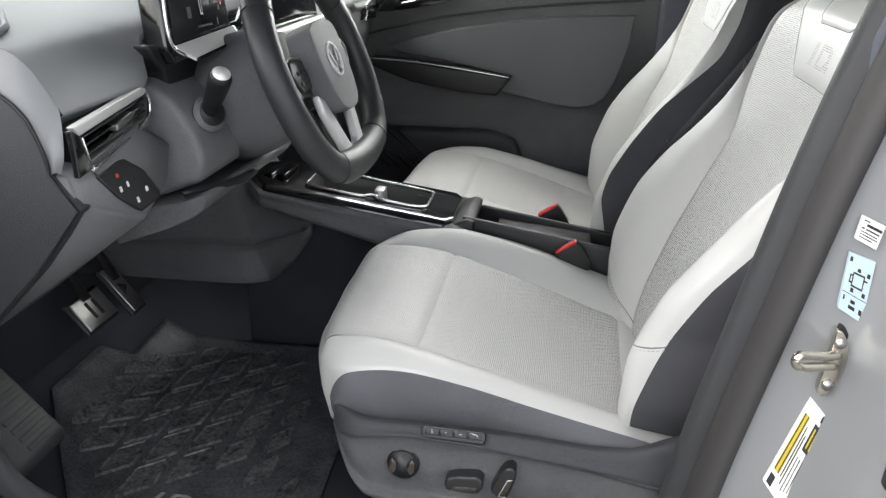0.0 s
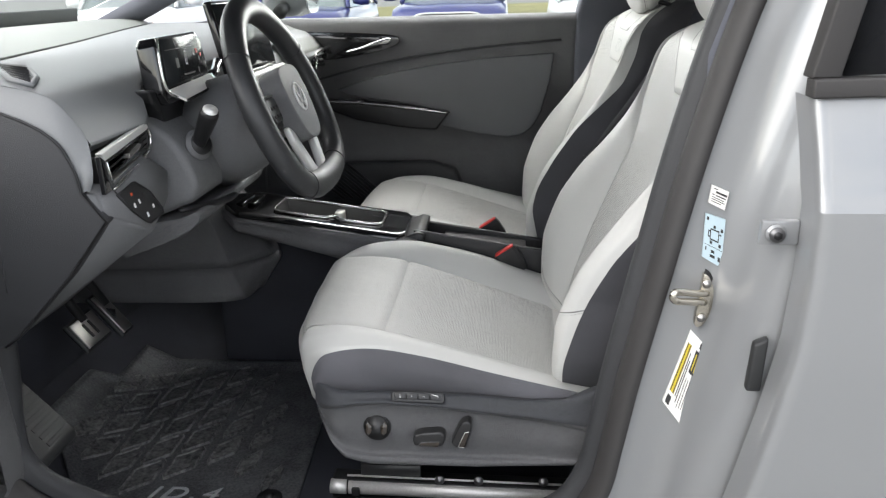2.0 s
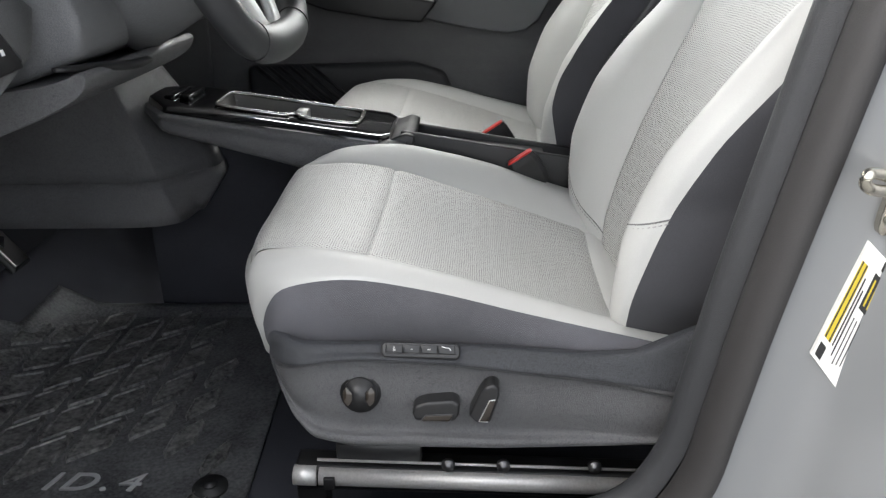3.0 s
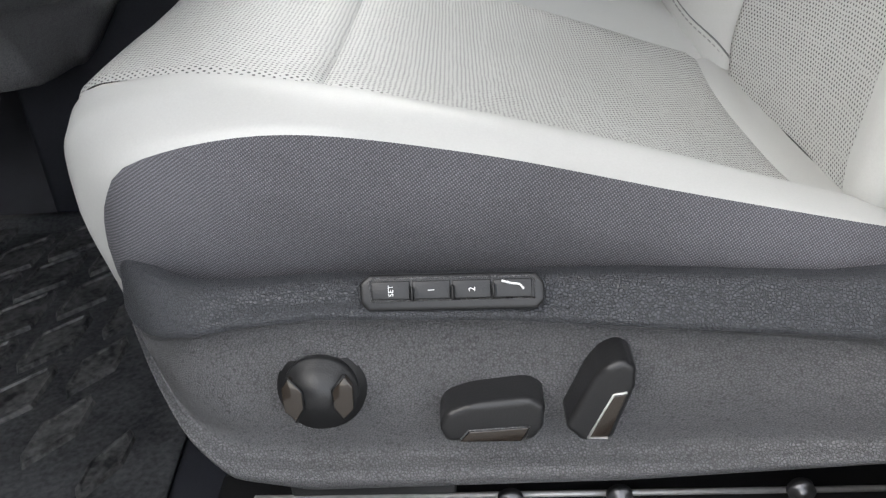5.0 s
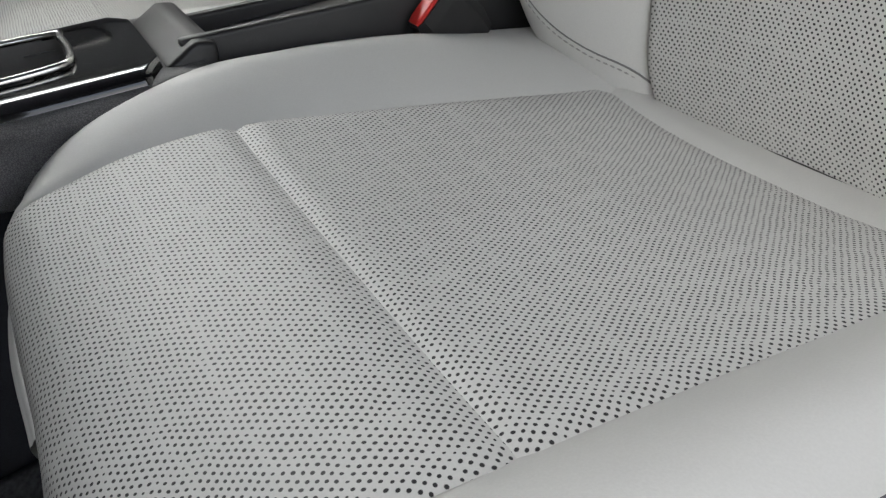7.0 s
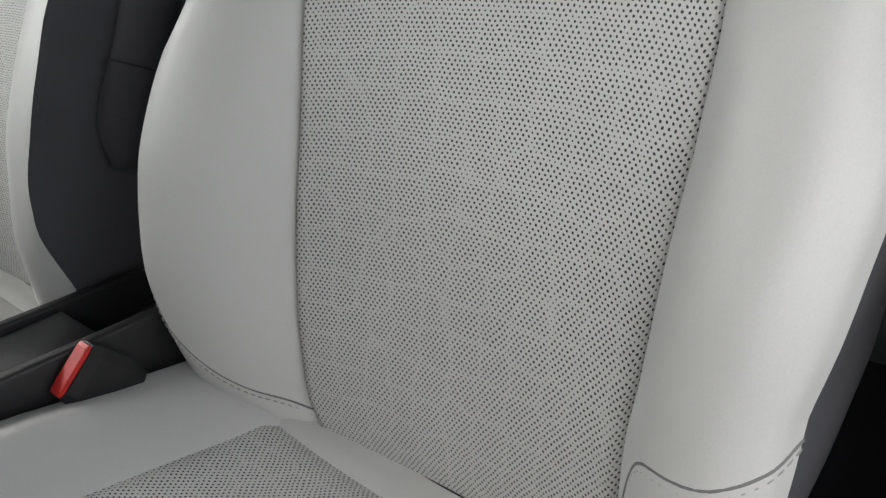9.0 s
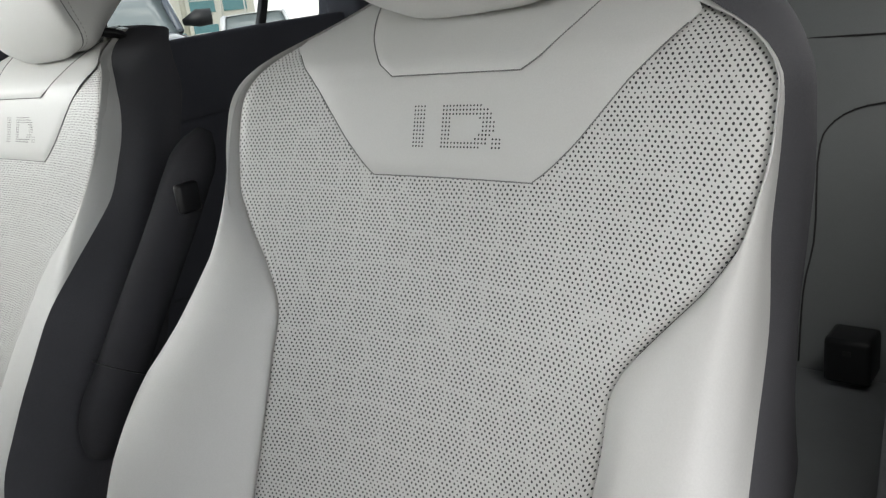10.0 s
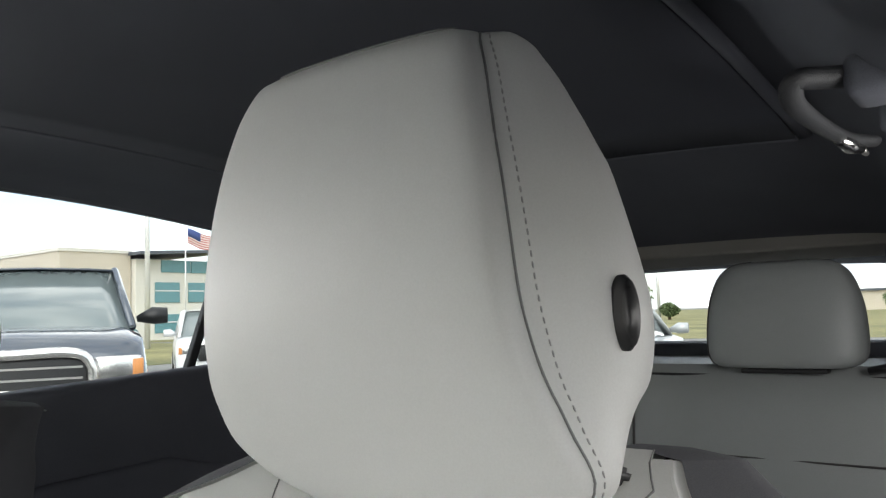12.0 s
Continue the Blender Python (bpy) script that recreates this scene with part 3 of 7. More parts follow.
    for nm, g_ in (("yoke_seam", yoke), ("bib_seam", bib)):
        keep = [r_ for r_ in g_ if r_[0].z < (1.30 if nm == "bib_seam" else 1.36)]
        edge_run = [r_[0] for r_ in keep[::-1]] + g_[0][1:-1] + [r_[-1] for r_ in keep]
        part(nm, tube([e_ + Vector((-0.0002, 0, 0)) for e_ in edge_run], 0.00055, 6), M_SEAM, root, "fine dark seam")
    # punched lettering on the bib
    pins = bmesh.new()

    def dot(u, v):
        d = -0.0 + u
        z = v
        c = V(-0.0042, d, z)
        nrm = Vector((-0.94, 0, 0.33))
        q = nrm.to_track_quat("Z", "Y").to_matrix().to_4x4()
        bmesh.ops.create_circle(pins, cap_ends=True, segments=7, radius=0.0009, matrix=Matrix.Translation(c) @ q)
    flip = 1 if sgn > 0 else -1
    right_end = (11, 13, 14, 14, 15, 15, 15, 14, 13, 13, 11)
    for r in range(11):
        cells = [c - 9 for c in range(4)]
        if r < 3 or r > 8:
            cells += list(range(right_end[r] + 1))
        else:
            cells += [0, 1, 2] + list(range(right_end[r] - 3, right_end[r] + 1))
        if r > 7:
            cells += [15, 16, 17]
        for c in cells:
            dot(flip * (-0.0064 + c * 0.0034), 1.2475 - r * 0.0031)
    tagged(part("punched_lettering", pins, M_BLACK, bp), "small punched letter holes", kind="stuff")

    # headrest
    HZ = [(1.312, 0.0625, 0.82, 0.838), (1.315, 0.0925, 0.808, 0.846), (1.327, 0.1195, 0.797, 0.857), (1.348, 0.1385, 0.789, 0.870), (1.38, 0.1515, 0.782, 0.886), (1.41, 0.1545, 0.778, 0.893), (1.44, 0.1505, 0.776, 0.890), (1.49, 0.1385, 0.779, 0.878), (1.525, 0.1275, 0.785, 0.866), (1.552, 0.1140, 0.794, 0.854), (1.563, 0.0965, 0.804, 0.842), (1.566, 0.0325, 0.81, 0.828)]
    M = 57
    c1 = cat([(a, b, c) for a, b, c, d in HZ], M)
    c2 = cat([(a, b, d) for a, b, c, d in HZ], M)
    K = 64
    rows, seam = [], {1: [], -1: []}
    hc, HX = 0.022, 0.018
    FULL = [(1.31, 0.55), (1.318, 0.38), (1.327, 0.26), (1.345, 0.13), (1.362, 0.05), (1.385, 0.0)]

    def hp(d, x, z):
        """Headrest point; the lower outboard corner is fuller, and the underside rises towards the back."""
        if d * sgn > 0:
            d *= 1 + st(z, FULL, 0.006) * min(1.0, max(0.0, (0.850 - x) / 0.035))
        else:
            d *= st(z, [(1.31, 0.62), (1.325, 0.70), (1.345, 0.82), (1.38, 0.96), (1.41, 1.05), (1.45, 1.06)], 0.006)
        low = max(0.0, 1 - (z - 1.312) / 0.07)
        top = min(1.0, max(0.0, (z - 1.49) / 0.06))
        return W(x + HX, d - hc, 1.315 + (z - 1.315) * 1.08 + 0.60 * max(0.0, x - 0.805) * low - 0.60 * max(0.0, x - 0.812) * top)
    for p, q in zip(c1, c2):
        z, w, xf, xk = p.x, p.y, p.z, q.z
        D = xk - xf
        wf = min(w * 0.965, st(z, [(1.314, 0.05), (1.328, 0.110), (1.348, 0.133), (1.377, 0.131), (1.40, 0.123), (1.42, 0.118), (1.45, 0.114), (1.48, 0.109), (1.51, 0.102), (1.54, 0.094), (1.558, 0.085), (1.567, 0.082), (1.572, 0.03)], 0.007))
        cr_ = min(0.012, D * 0.3)
        hf = [(0, xf - 0.005), (wf * 0.5, xf - 0.0035), (wf * 0.9, xf + 0.0005), (wf, xf + cr_), (lerp(wf, w, 0.7), xf + 0.35 * D), (w, xf + 0.62 * D), (w * 0.90, xf + 0.9 * D), (w * 0.5, xf + D), (0, xf + D)]
        up_ = [Vector((a_, b_, 0)) for a_, b_ in hf]
        hc_ = cat(up_, K // 2 + 1)
        r = [hp(q_.x, q_.y, z) for q_ in hc_[:-1]] + [hp(-q_.x, q_.y, z) for q_ in hc_[:0:-1]]
        rows.append(r)
        for sd in (1, -1):
            k = 12 if sd == 1 else K - 12
            seam[sd].append(r[k])
    hb = sheet(rows, closed=True)
    hb.verts.ensure_lookup_table()
    hb.faces.new([hb.verts[i] for i in range(K)])
    hb.faces.new([hb.verts[len(hb.verts) - K + i] for i in range(K)])
    head = part("headrest", hb, M_LEATHER, root, "smooth light grey leatherette headrest")
    path = seam[1][4:-5] + [rows[-5][k] for k in range(11, -1, -1)] + [rows[-5][k] for k in range(K - 1, K - 12, -1)] + seam[-1][4:-5][::-1]
    dense = resample([p + Vector((-0.0012, 0, 0)) for p in path], 900)
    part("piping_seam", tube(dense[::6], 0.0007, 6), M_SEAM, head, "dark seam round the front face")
    for k, sy in ((13, -sgn), (K - 13, sgn)):
        stitches(resample([r[k] + Vector((-0.0004, 0.0006 * sy, 0)) for r in rows[5:-6]], 700), 0.0030, 0.0019, 0.0006, head)
    for d in (0.116 * sgn, -0.098 * sgn):
        part("headrest_post", tube([W(0.868, d - hc, 1.40), W(0.862, d - hc, 1.31)], 0.0055), M_CHROME, head)
        part("post_collar", disc(W(0.870, d - hc, 1.340), (0.3, 0, 1), 0.023, 0.010, 28, 0.003), M_BLACK, head)
    bd = 0.1515 * sgn
    squash = Matrix.Translation(hp(bd, 0.829, 1.417)) @ Matrix.Diagonal((0.24 if sgn > 0 else 1.0, 1, 1, 1)) @ Matrix.Translation(-hp(bd, 0.829, 1.417))
    for nm, r, dp, mt, pr in (("release_button", 0.0190, 0.0066, M_BLACK, head), ("button_face", 0.0150, 0.0080, M_SWITCH, head)):
        bm = disc(hp(bd, 0.829, 1.417), (-0.22, -1.0, 0.03), r, dp, 40, 0.002)
        bmesh.ops.transform(bm, matrix=squash, verts=bm.verts)
        part(nm, bm, mt, pr, "dark round release button" if nm == "release_button" else "")
    return root, W, V


driver_seat, DW, DV = seat("driver_seat", YC, 1, 0.0, "light grey perforated leatherette driver's seat with charcoal fabric sides")
passenger_seat, PW, PV = seat("passenger_seat", YC + 0.74, -1, -0.033, "light grey perforated leatherette front passenger seat with charcoal fabric sides")


def seat_base(root, yc, sgn, dx, detailed):
    """Plastic side trim, controls, pan and rails."""
    def W(x, d, z):
        return Vector((x + dx, yc - sgn * d, z))
    # side trim as a bulged sheet: upper band, ridge, recessed face, lower lip
    def zt(x):
        return tab(x, [(0.10, 0.735), (0.14, 0.742), (0.25, 0.744), (0.40, 0.740), (0.50, 0.732), (0.555, 0.735), (0.60, 0.757), (0.64, 0.775)])

    def zr(x):
        return tab(x, [(0.10, 0.700), (0.14, 0.713), (0.17, 0.723), (0.20, 0.729), (0.24, 0.732), (0.334, 0.727), (0.42, 0.717), (0.475, 0.711), (0.52, 0.705), (0.58, 0.695), (0.64, 0.685)])

    def zl(x):
        return tab(x, [(0.118, 0.70), (0.13, 0.675), (0.15, 0.640), (0.175, 0.618), (0.22, 0.607), (0.40, 0.606), (0.60, 0.614), (0.64, 0.62)])
    up, face, lip = [], [], []
    xs = [0.118 + i * (0.645 - 0.118) / 90 for i in range(91)]
    for x in xs:
        fr = max(0, 1 - (x - 0.118) / 0.07)
        inset = 0.055 * fr ** 2.2
        o = 0.298 - inset
        depth = tab(x, [(0.10, 0.0), (0.13, 0.003), (0.17, 0.008), (0.36, 0.009), (0.50, 0.006), (0.58, 0.0)])
        a, r, l = zt(x), zr(x), zl(x)
        l = min(l, r - 0.012)
        up.append(cat([W(x, o - 0.028, a - 0.004), W(x, o - 0.012, a), W(x, o - 0.004, a - 0.006), W(x, o + 0.0, lerp(a, r, 0.55)), W(x, o + 0.004, r + 0.004), W(x, o + 0.0035, r)], 16))
        face.append(cat([W(x, o + 0.0035, r), W(x, o + 0.0035 - depth * 0.8, r - 0.005), W(x, o - depth, r - 0.012), W(x, o + 0.002 - depth, lerp(r, l, 0.5)), W(x, o - 0.002 - depth, lerp(r, l, 0.80)), W(x, o - 0.001, lerp(r, l, 0.86))], 22))
        lip.append(cat([W(x, o - 0.001, lerp(r, l, 0.86)), W(x, o + 0.002, lerp(r, l, 0.90)), W(x, o - 0.002, l + 0.003), W(x, o - 0.014, l), W(x, o - 0.04, l + 0.002)], 12))
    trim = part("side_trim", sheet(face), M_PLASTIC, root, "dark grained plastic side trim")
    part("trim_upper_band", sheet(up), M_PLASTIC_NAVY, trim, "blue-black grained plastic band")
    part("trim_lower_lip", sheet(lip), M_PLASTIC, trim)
    part("seat_pan", box(0.15 + dx, 0.64 + dx, yc - 0.235, yc + 0.235, 0.57, 0.68, 0.02), M_BLACK, root)
    for d in (0.235, -0.215):
        rail = part("seat_rail", slab([(0.135 + dx, 0.51), (0.66 + dx, 0.498), (0.66 + dx, 0.535), (0.135 + dx, 0.547)], "y", yc - sgn * d - 0.02, yc - sgn * d + 0.02, 0.006, 2), M_BLACK, root)
        part("rail_tube", tube([W(0.168, d + 0.02, 0.533), W(0.62, d + 0.02, 0.521)], 0.0125, 14), M_RAIL, rail, "bright steel rail tube")
        part("rail_lip", tube([W(0.165, d + 0.012, 0.552), W(0.63, d + 0.012, 0.540)], 0.0022, 8), M_RAIL, rail, "thin bright rail edge")
        part("rail_clip", box(0.176 + dx, 0.190 + dx, yc - sgn * (d + 0.036) - 0.002, yc - sgn * (d + 0.036) + 0.004, 0.524, 0.541, 0.001), M_BLACK, rail)
        part("rail_end", tube([W(0.135, d + 0.02, 0.534), W(0.164, d + 0.02, 0.533)], 0.0135, 14), M_RAIL, rail)
        part("rail_bracket", slab([(0.19 + dx, 0.548), (0.30 + dx, 0.545), (0.30 + dx, 0.575), (0.19 + dx, 0.575)], "y", yc - sgn * d - 0.012, yc - sgn * d + 0.008, 0.002, 1), M_SWITCH, rail)
        for bx in (0.335, 0.405, 0.52):
            part("rail_bolt", disc(W(bx, d + 0.024, 0.555), (0, 1, 0), 0.0085, 0.012, 16, 0.003), M_BOLT, rail)
        for lx in (0.155, 0.61):
            part("rail_foot", box(lx - 0.02 + dx, lx + 0.02 + dx, yc - sgn * d - 0.018, yc - sgn * d + 0.018, 0.40, 0.515, 0.004), M_BLACK, rail)
    if not detailed:
        return
    # memory buttons
    y0 = yc - 0.2925

    def tilt_m(pivot, deg):
        p = Matrix.Translation(pivot)
        return p @ Matrix.Rotation(radians(-deg), 4, "X") @ p.inverted()

    def leaned(bm, m):
        bmesh.ops.transform(bm, matrix=m, verts=bm.verts)
        return bm
    lean = Matrix.Translation((0.001, 0, 0.0080)) @ tilt_m(Vector((0.3, y0 - 0.003, 0.7345)), 30)
    panel = slab([(0.261, 0.7300), (0.265, 0.7255), (0.347, 0.7235), (0.351, 0.7275), (0.351, 0.7365), (0.347, 0.7415), (0.266, 0.7435), (0.261, 0.7395)], "y", y0 - 0.0065, y0 + 0.006, 0.0022, 3)
    mem = part("memory_panel", leaned(panel, lean), M_SWITCH, root, "black memory button panel")
    part("button_surround", leaned(tube([(x_, y0 - 0.0068, z_) for x_, z_ in ((0.2668, 0.7305), (0.2660, 0.7400), (0.2685, 0.7415), (0.3440, 0.7398), (0.3462, 0.7380), (0.3462, 0.7290), (0.2668, 0.7305))], 0.0005, 6), lean), M_PLASTIC, mem, "thin raised edge")
    for i in range(4):
        bx = 0.2672 + i * 0.0197
        bt = part("memory_button", leaned(slab([(bx, 0.7312 - i * 0.0004), (bx + 0.0186, 0.7308 - i * 0.0004), (bx + 0.0186, 0.7397 - i * 0.0004), (bx, 0.7401 - i * 0.0004)], "y", y0 - 0.0076, y0, 0.0006, 2), lean), M_SWITCH, mem)
        if i < 3:
            part("button_nib", leaned(slab([(bx + 0.0189, 0.7300), (bx + 0.0203, 0.7300), (bx + 0.0203, 0.7370), (bx + 0.0189, 0.7370)], "y", y0 - 0.0105, y0 - 0.005, 0.0005, 1), lean), M_BLACK, mem)
            tx = bpy.data.curves.new("memory_letters", "FONT")
            tx.body = ("SET", "1", "2")[i]
            tx.size = 0.0036 if i == 0 else 0.0046
            tx.align_x, tx.align_y = "CENTER", "CENTER"
            tx.extrude = 0.0001
            to = new("memory_letters", tx)
            to.matrix_world = lean @ Matrix.Translation((bx + 0.0094, y0 - 0.0078, 0.7353 - i * 0.0004)) @ Euler((radians(90), radians(-90), 0)).to_matrix().to_4x4()
            tx.materials.append(M_WHITE)
            to.parent = mem
            to.matrix_parent_inverse = mem.matrix_world.inverted()
        else:
            part("seat_mark", leaned(tube(cat([(bx + 0.004, y0 - 0.0084, 0.7380), (bx + 0.009, y0 - 0.0084, 0.7365), (bx + 0.0125, y0 - 0.0084, 0.7360), (bx + 0.0145, y0 - 0.0084, 0.7335)], 10), 0.0006, 6), lean), M_WHITE, mem)
    # lumbar knob
    kc = Vector((0.2345, yc - 0.2925, 0.6825))
    kl = tilt_m(kc, 14)
    well = part("lumbar_well", leaned(disc(kc + Vector((0, 0.005, 0)), (0, 1, 0), 0.0240, 0.014, 48, 0.001), kl), M_BLACK, root)
    knob = part("lumbar_knob", leaned(disc(kc + Vector((0, -0.004, 0)), (0, 1, 0), 0.0200, 0.018, 48, 0.004), kl), M_SWITCH, root, "round dark lumbar switch")
    for s in (1, -1):
        part("knob_wing", leaned(slab([(kc.x + s * a_, kc.z + b_) for a_, b_ in ((0.0146, 0.0115), (0.0080, 0.0040), (0.0080, -0.0055), (0.0124, -0.0124), (0.0180, -0.0070), (0.0186, 0.0055))], "y", kc.y - 0.0140, kc.y - 0.008, 0.0006, 2), kl), M_BRONZE, knob, "bronze gloss inlay")
        part("wing_edge", leaned(tube([(kc.x + s * a_, kc.y - 0.0136, kc.z + b_) for a_, b_ in ((0.0150, 0.0125), (0.0078, 0.0042), (0.0078, -0.0057), (0.0128, -0.0132))], 0.0006, 6), kl), M_BLACK, knob)
    # slide and recline switches
    y1 = yc - 0.294
    sl = part("slide_switch", slab([(0.296, 0.667), (0.300, 0.676), (0.313, 0.681), (0.344, 0.684), (0.352, 0.678), (0.351, 0.664), (0.346, 0.655), (0.299, 0.656)], "y", y1 - 0.017, y1 + 0.01, 0.006, 4), M_SWITCH, root, "black seat slide switch")
    part("switch_inlay", slab([(0.307, 0.6575), (0.312, 0.6640), (0.343, 0.6655), (0.339, 0.6565)], "y", y1 - 0.0178, y1 - 0.012, 0.0006, 2), M_BRONZE, sl, "bronze gloss inlay")
    part("inlay_edge", tube([(0.3062, y1 - 0.0172, 0.6573), (0.3115, y1 - 0.0172, 0.6647), (0.344, y1 - 0.0172, 0.6662), (0.340, y1 - 0.0172, 0.6563)], 0.0006, 6), M_PLASTIC, sl)
    rc = part("recline_switch", slab([(0.362, 0.663), (0.374, 0.692), (0.381, 0.702), (0.390, 0.706), (0.397, 0.701), (0.397, 0.689), (0.387, 0.654), (0.371, 0.653)], "y", y1 - 0.017, y1 + 0.01, 0.006, 4), M_SWITCH, root, "black backrest recline switch")
    part("switch_inlay", slab([(0.3748, 0.6575), (0.386, 0.6845), (0.3925, 0.6855), (0.3845, 0.6575)], "y", y1 - 0.0178, y1 - 0.012, 0.0006, 2), M_BRONZE, rc, "bronze gloss inlay")
    part("inlay_edge", tube([(0.3925, y1 - 0.0172, 0.6862), (0.386, y1 - 0.0172, 0.6853), (0.3738, y1 - 0.0172, 0.6567), (0.384, y1 - 0.0172, 0.6562)], 0.0007, 6), M_SATIN, rc, "bright inlay edge")


seat_base(driver_seat, YC, 1, 0.0, True)
seat_base(passenger_seat, YC + 0.74, -1, -0.033, False)


def buckle(y, dx, label):
    root = thing("seat_belt_buckle", (0.44 + dx, y, 0.78), label, "seat belt buckle", "front buckles")
    lo, hi = Vector((0.475 + dx, y, 0.735)), Vector((0.43 + dx, y, 0.805))
    body = []
    ax = Vector((-0.55, 0, 0.84)).normalized()
    sd = Vector((0, 1, 0))
    fr = ax.cross(sd)
    for k, s in ((0.0, 0.8), (0.02, 1.0), (0.05, 1.0), (0.062, 0.92)):
        c = Vector((0.482 + dx, y, 0.755)) + ax * k
        body.append([c + sd * 0.013 * s * a + fr * 0.028 * s * b for a, b in ((-1, -0.7), (-0.7, -1), (0.7, -1), (1, -0.7), (1, 0.7), (0.7, 1), (-0.7, 1), (-1, 0.7))])
    bm = sheet(body, closed=True)
    bm.verts.ensure_lookup_table()
    bm.faces.new([bm.verts[i] for i in range(8)])
    bm.faces.new([bm.verts[len(bm.verts) - 8 + i] for i in range(8)])
    part("buckle_body", bm, M_BLACK, root, smooth=False)
    c = Vector((0.482 + dx, y, 0.755)) + ax * 0.0635
    rb = [[c + sd * 0.0095 * a * s + fr * 0.024 * b * s + ax * h for a, b in ((-1, -0.8), (-0.8, -1), (0.8, -1), (1, -0.8), (1, 0.8), (0.8, 1), (-0.8, 1), (-1, 0.8))] for s, h in ((1, -0.004), (1, 0.001), (0.85, 0.002))]
    bm = sheet(rb, closed=True)
    bm.verts.ensure_lookup_table()
    bm.faces.new([bm.verts[len(bm.verts) - 8 + i] for i in range(8)])
    part("release_button", bm, M_RED, root, "red release button", smooth=False)
    part("buckle_stalk", tube([(0.482 + dx, y, 0.757), (0.52 + dx, y, 0.70), (0.56 + dx, y, 0.64), (0.57 + dx, y, 0.60)], [0.014, 0.013, 0.012, 0.012], 10, flat=0.5), M_BLACK, root)


buckle(-0.088, 0.0, "black buckle with red button beside the driver's seat")
buckle(0.135, -0.045, "black buckle with red button beside the passenger seat")
# ---- car shell round the driver's door opening ----
def sweep(path, offs, along=None):
    """Rows along path (x, z) with offsets (outward, y) across it."""
    rows = []
    pts = cat([Vector((x, z, 0)) for x, z in path], 140)
    for i, p in enumerate(pts):
        d = (pts[min(i + 1, 139)] - pts[max(i - 1, 0)]).normalized()
        nx, nz = d.y, -d.x
        rows.append([Vector((p.x + nx * o, y, p.y + nz * o)) for o, y in offs])
    return rows


def smooth_offs(offs, n):
    return [(p.x, p.y) for p in cat([Vector((a, b, 0)) for a, b in offs], n)]


OPENING = [(-0.33, 1.30), (-0.33, 1.10), (-0.335, 0.92), (-0.345, 0.80), (-0.357, 0.70), (-0.352, 0.655), (-0.325, 0.618), (-0.262, 0.585), (-0.19, 0.563), (-0.09, 0.556), (0.10, 0.556), (0.30, 0.560), (0.44, 0.570), (0.525, 0.598), (0.566, 0.66), (0.583, 0.74), (0.603, 0.85), (0.634, 0.995), (0.676, 1.185), (0.725, 1.366), (0.775, 1.50), (0.80, 1.56)]
frame_side = thing("body_side", (0.2, -0.80, 0.55), "grey painted car body side round the open door", "car body", kind="structure")
part("door_seal", sheet(sweep(OPENING, smooth_offs([(0.024, -0.752), (0.0185, -0.762), (0.018, -0.778), (0.024, -0.794), (0.034, -0.802), (0.044, -0.800), (0.048, -0.790)], 15))), M_SEAL, frame_side, "charcoal rubber door seal")
part("opening_trim", sheet(sweep(OPENING, smooth_offs([(0.15, -0.690), (0.05, -0.702), (0.012, -0.712), (0.002, -0.724), (0.006, -0.740), (0.016, -0.747), (0.023, -0.7505)], 18))), M_TRIM, frame_side, "dark plastic trim along sill and pillar")
part("painted_frame", sheet(sweep(OPENING, smooth_offs([(0.044, -0.791), (0.054, -0.791), (0.070, -0.793), (0.095, -0.797), (0.115, -0.812), (0.132, -0.838), (0.152, -0.860), (0.185, -0.872), (0.24, -0.874)], 26))), M_PAINT, frame_side, "grey painted door frame")

# rear door beside the pillar
rear_door = thing("rear_door", (1.2, -0.92, 0.5), "closed grey painted rear car door with dark glass", "car door")
EDGE = [(0.42, 0.70), (0.60, 0.735), (0.72, 0.757), (0.85, 0.787), (0.958, 0.808), (1.05, 0.816), (1.135, 0.818), (1.20, 0.815), (1.262, 0.81)]


def rd_y(z):
    return tab(z, [(0.42, -0.895), (0.55, -0.925), (0.75, -0.940), (0.95, -0.938), (1.08, -0.931), (1.135, -0.928), (1.145, -0.922), (1.20, -0.906), (1.262, -0.886)])


def door_rows(z0, z1, n):
    rows = []
    for i in range(n):
        z = z0 + (z1 - z0) * i / (n - 1)
        x0, y = tab(z, EDGE), rd_y(z)
        rows.append([Vector((x0 - 0.002, y + 0.055, z)), Vector((x0, y + 0.02, z)), Vector((x0 + 0.001, y + 0.005, z)), Vector((x0 + 0.005, y, z))] + [Vector((x0 + 0.005 + 0.012 * k + 0.0015 * k ** 2.2, y - 0.006 * math.sin(min(1, k / 16) * math.pi / 2), z)) for k in range(1, 25)])
    return rows


part("door_skin", sheet(door_rows(0.42, 1.135, 34)), M_PAINT, rear_door)
part("door_shoulder", sheet(door_rows(1.135, 1.262, 9)), M_PAINT, rear_door)
part("belt_strip", slab([(0.806, 1.262), (1.75, 1.275), (1.75, 1.298), (0.806, 1.284)], "y", -0.897, -0.868, 0.003), M_SEAL, rear_door, "dark rubber belt strip")
part("window_glass", slab([(0.835, 1.285), (1.55, 1.297), (1.45, 1.57), (0.90, 1.58)], "y", -0.872, -0.867), M_PRIVACY, rear_door, "dark tinted glass")
part("window_frame", slab([(0.805, 1.284), (0.838, 1.284), (0.905, 1.60), (0.872, 1.60)], "y", -0.888, -0.855, 0.003), M_SEAL, rear_door, "dark window frame")
part("door_inner", box(0.90, 1.72, -0.85, -0.72, 0.50, 1.262, 0.02), M_PLASTIC, rear_door)

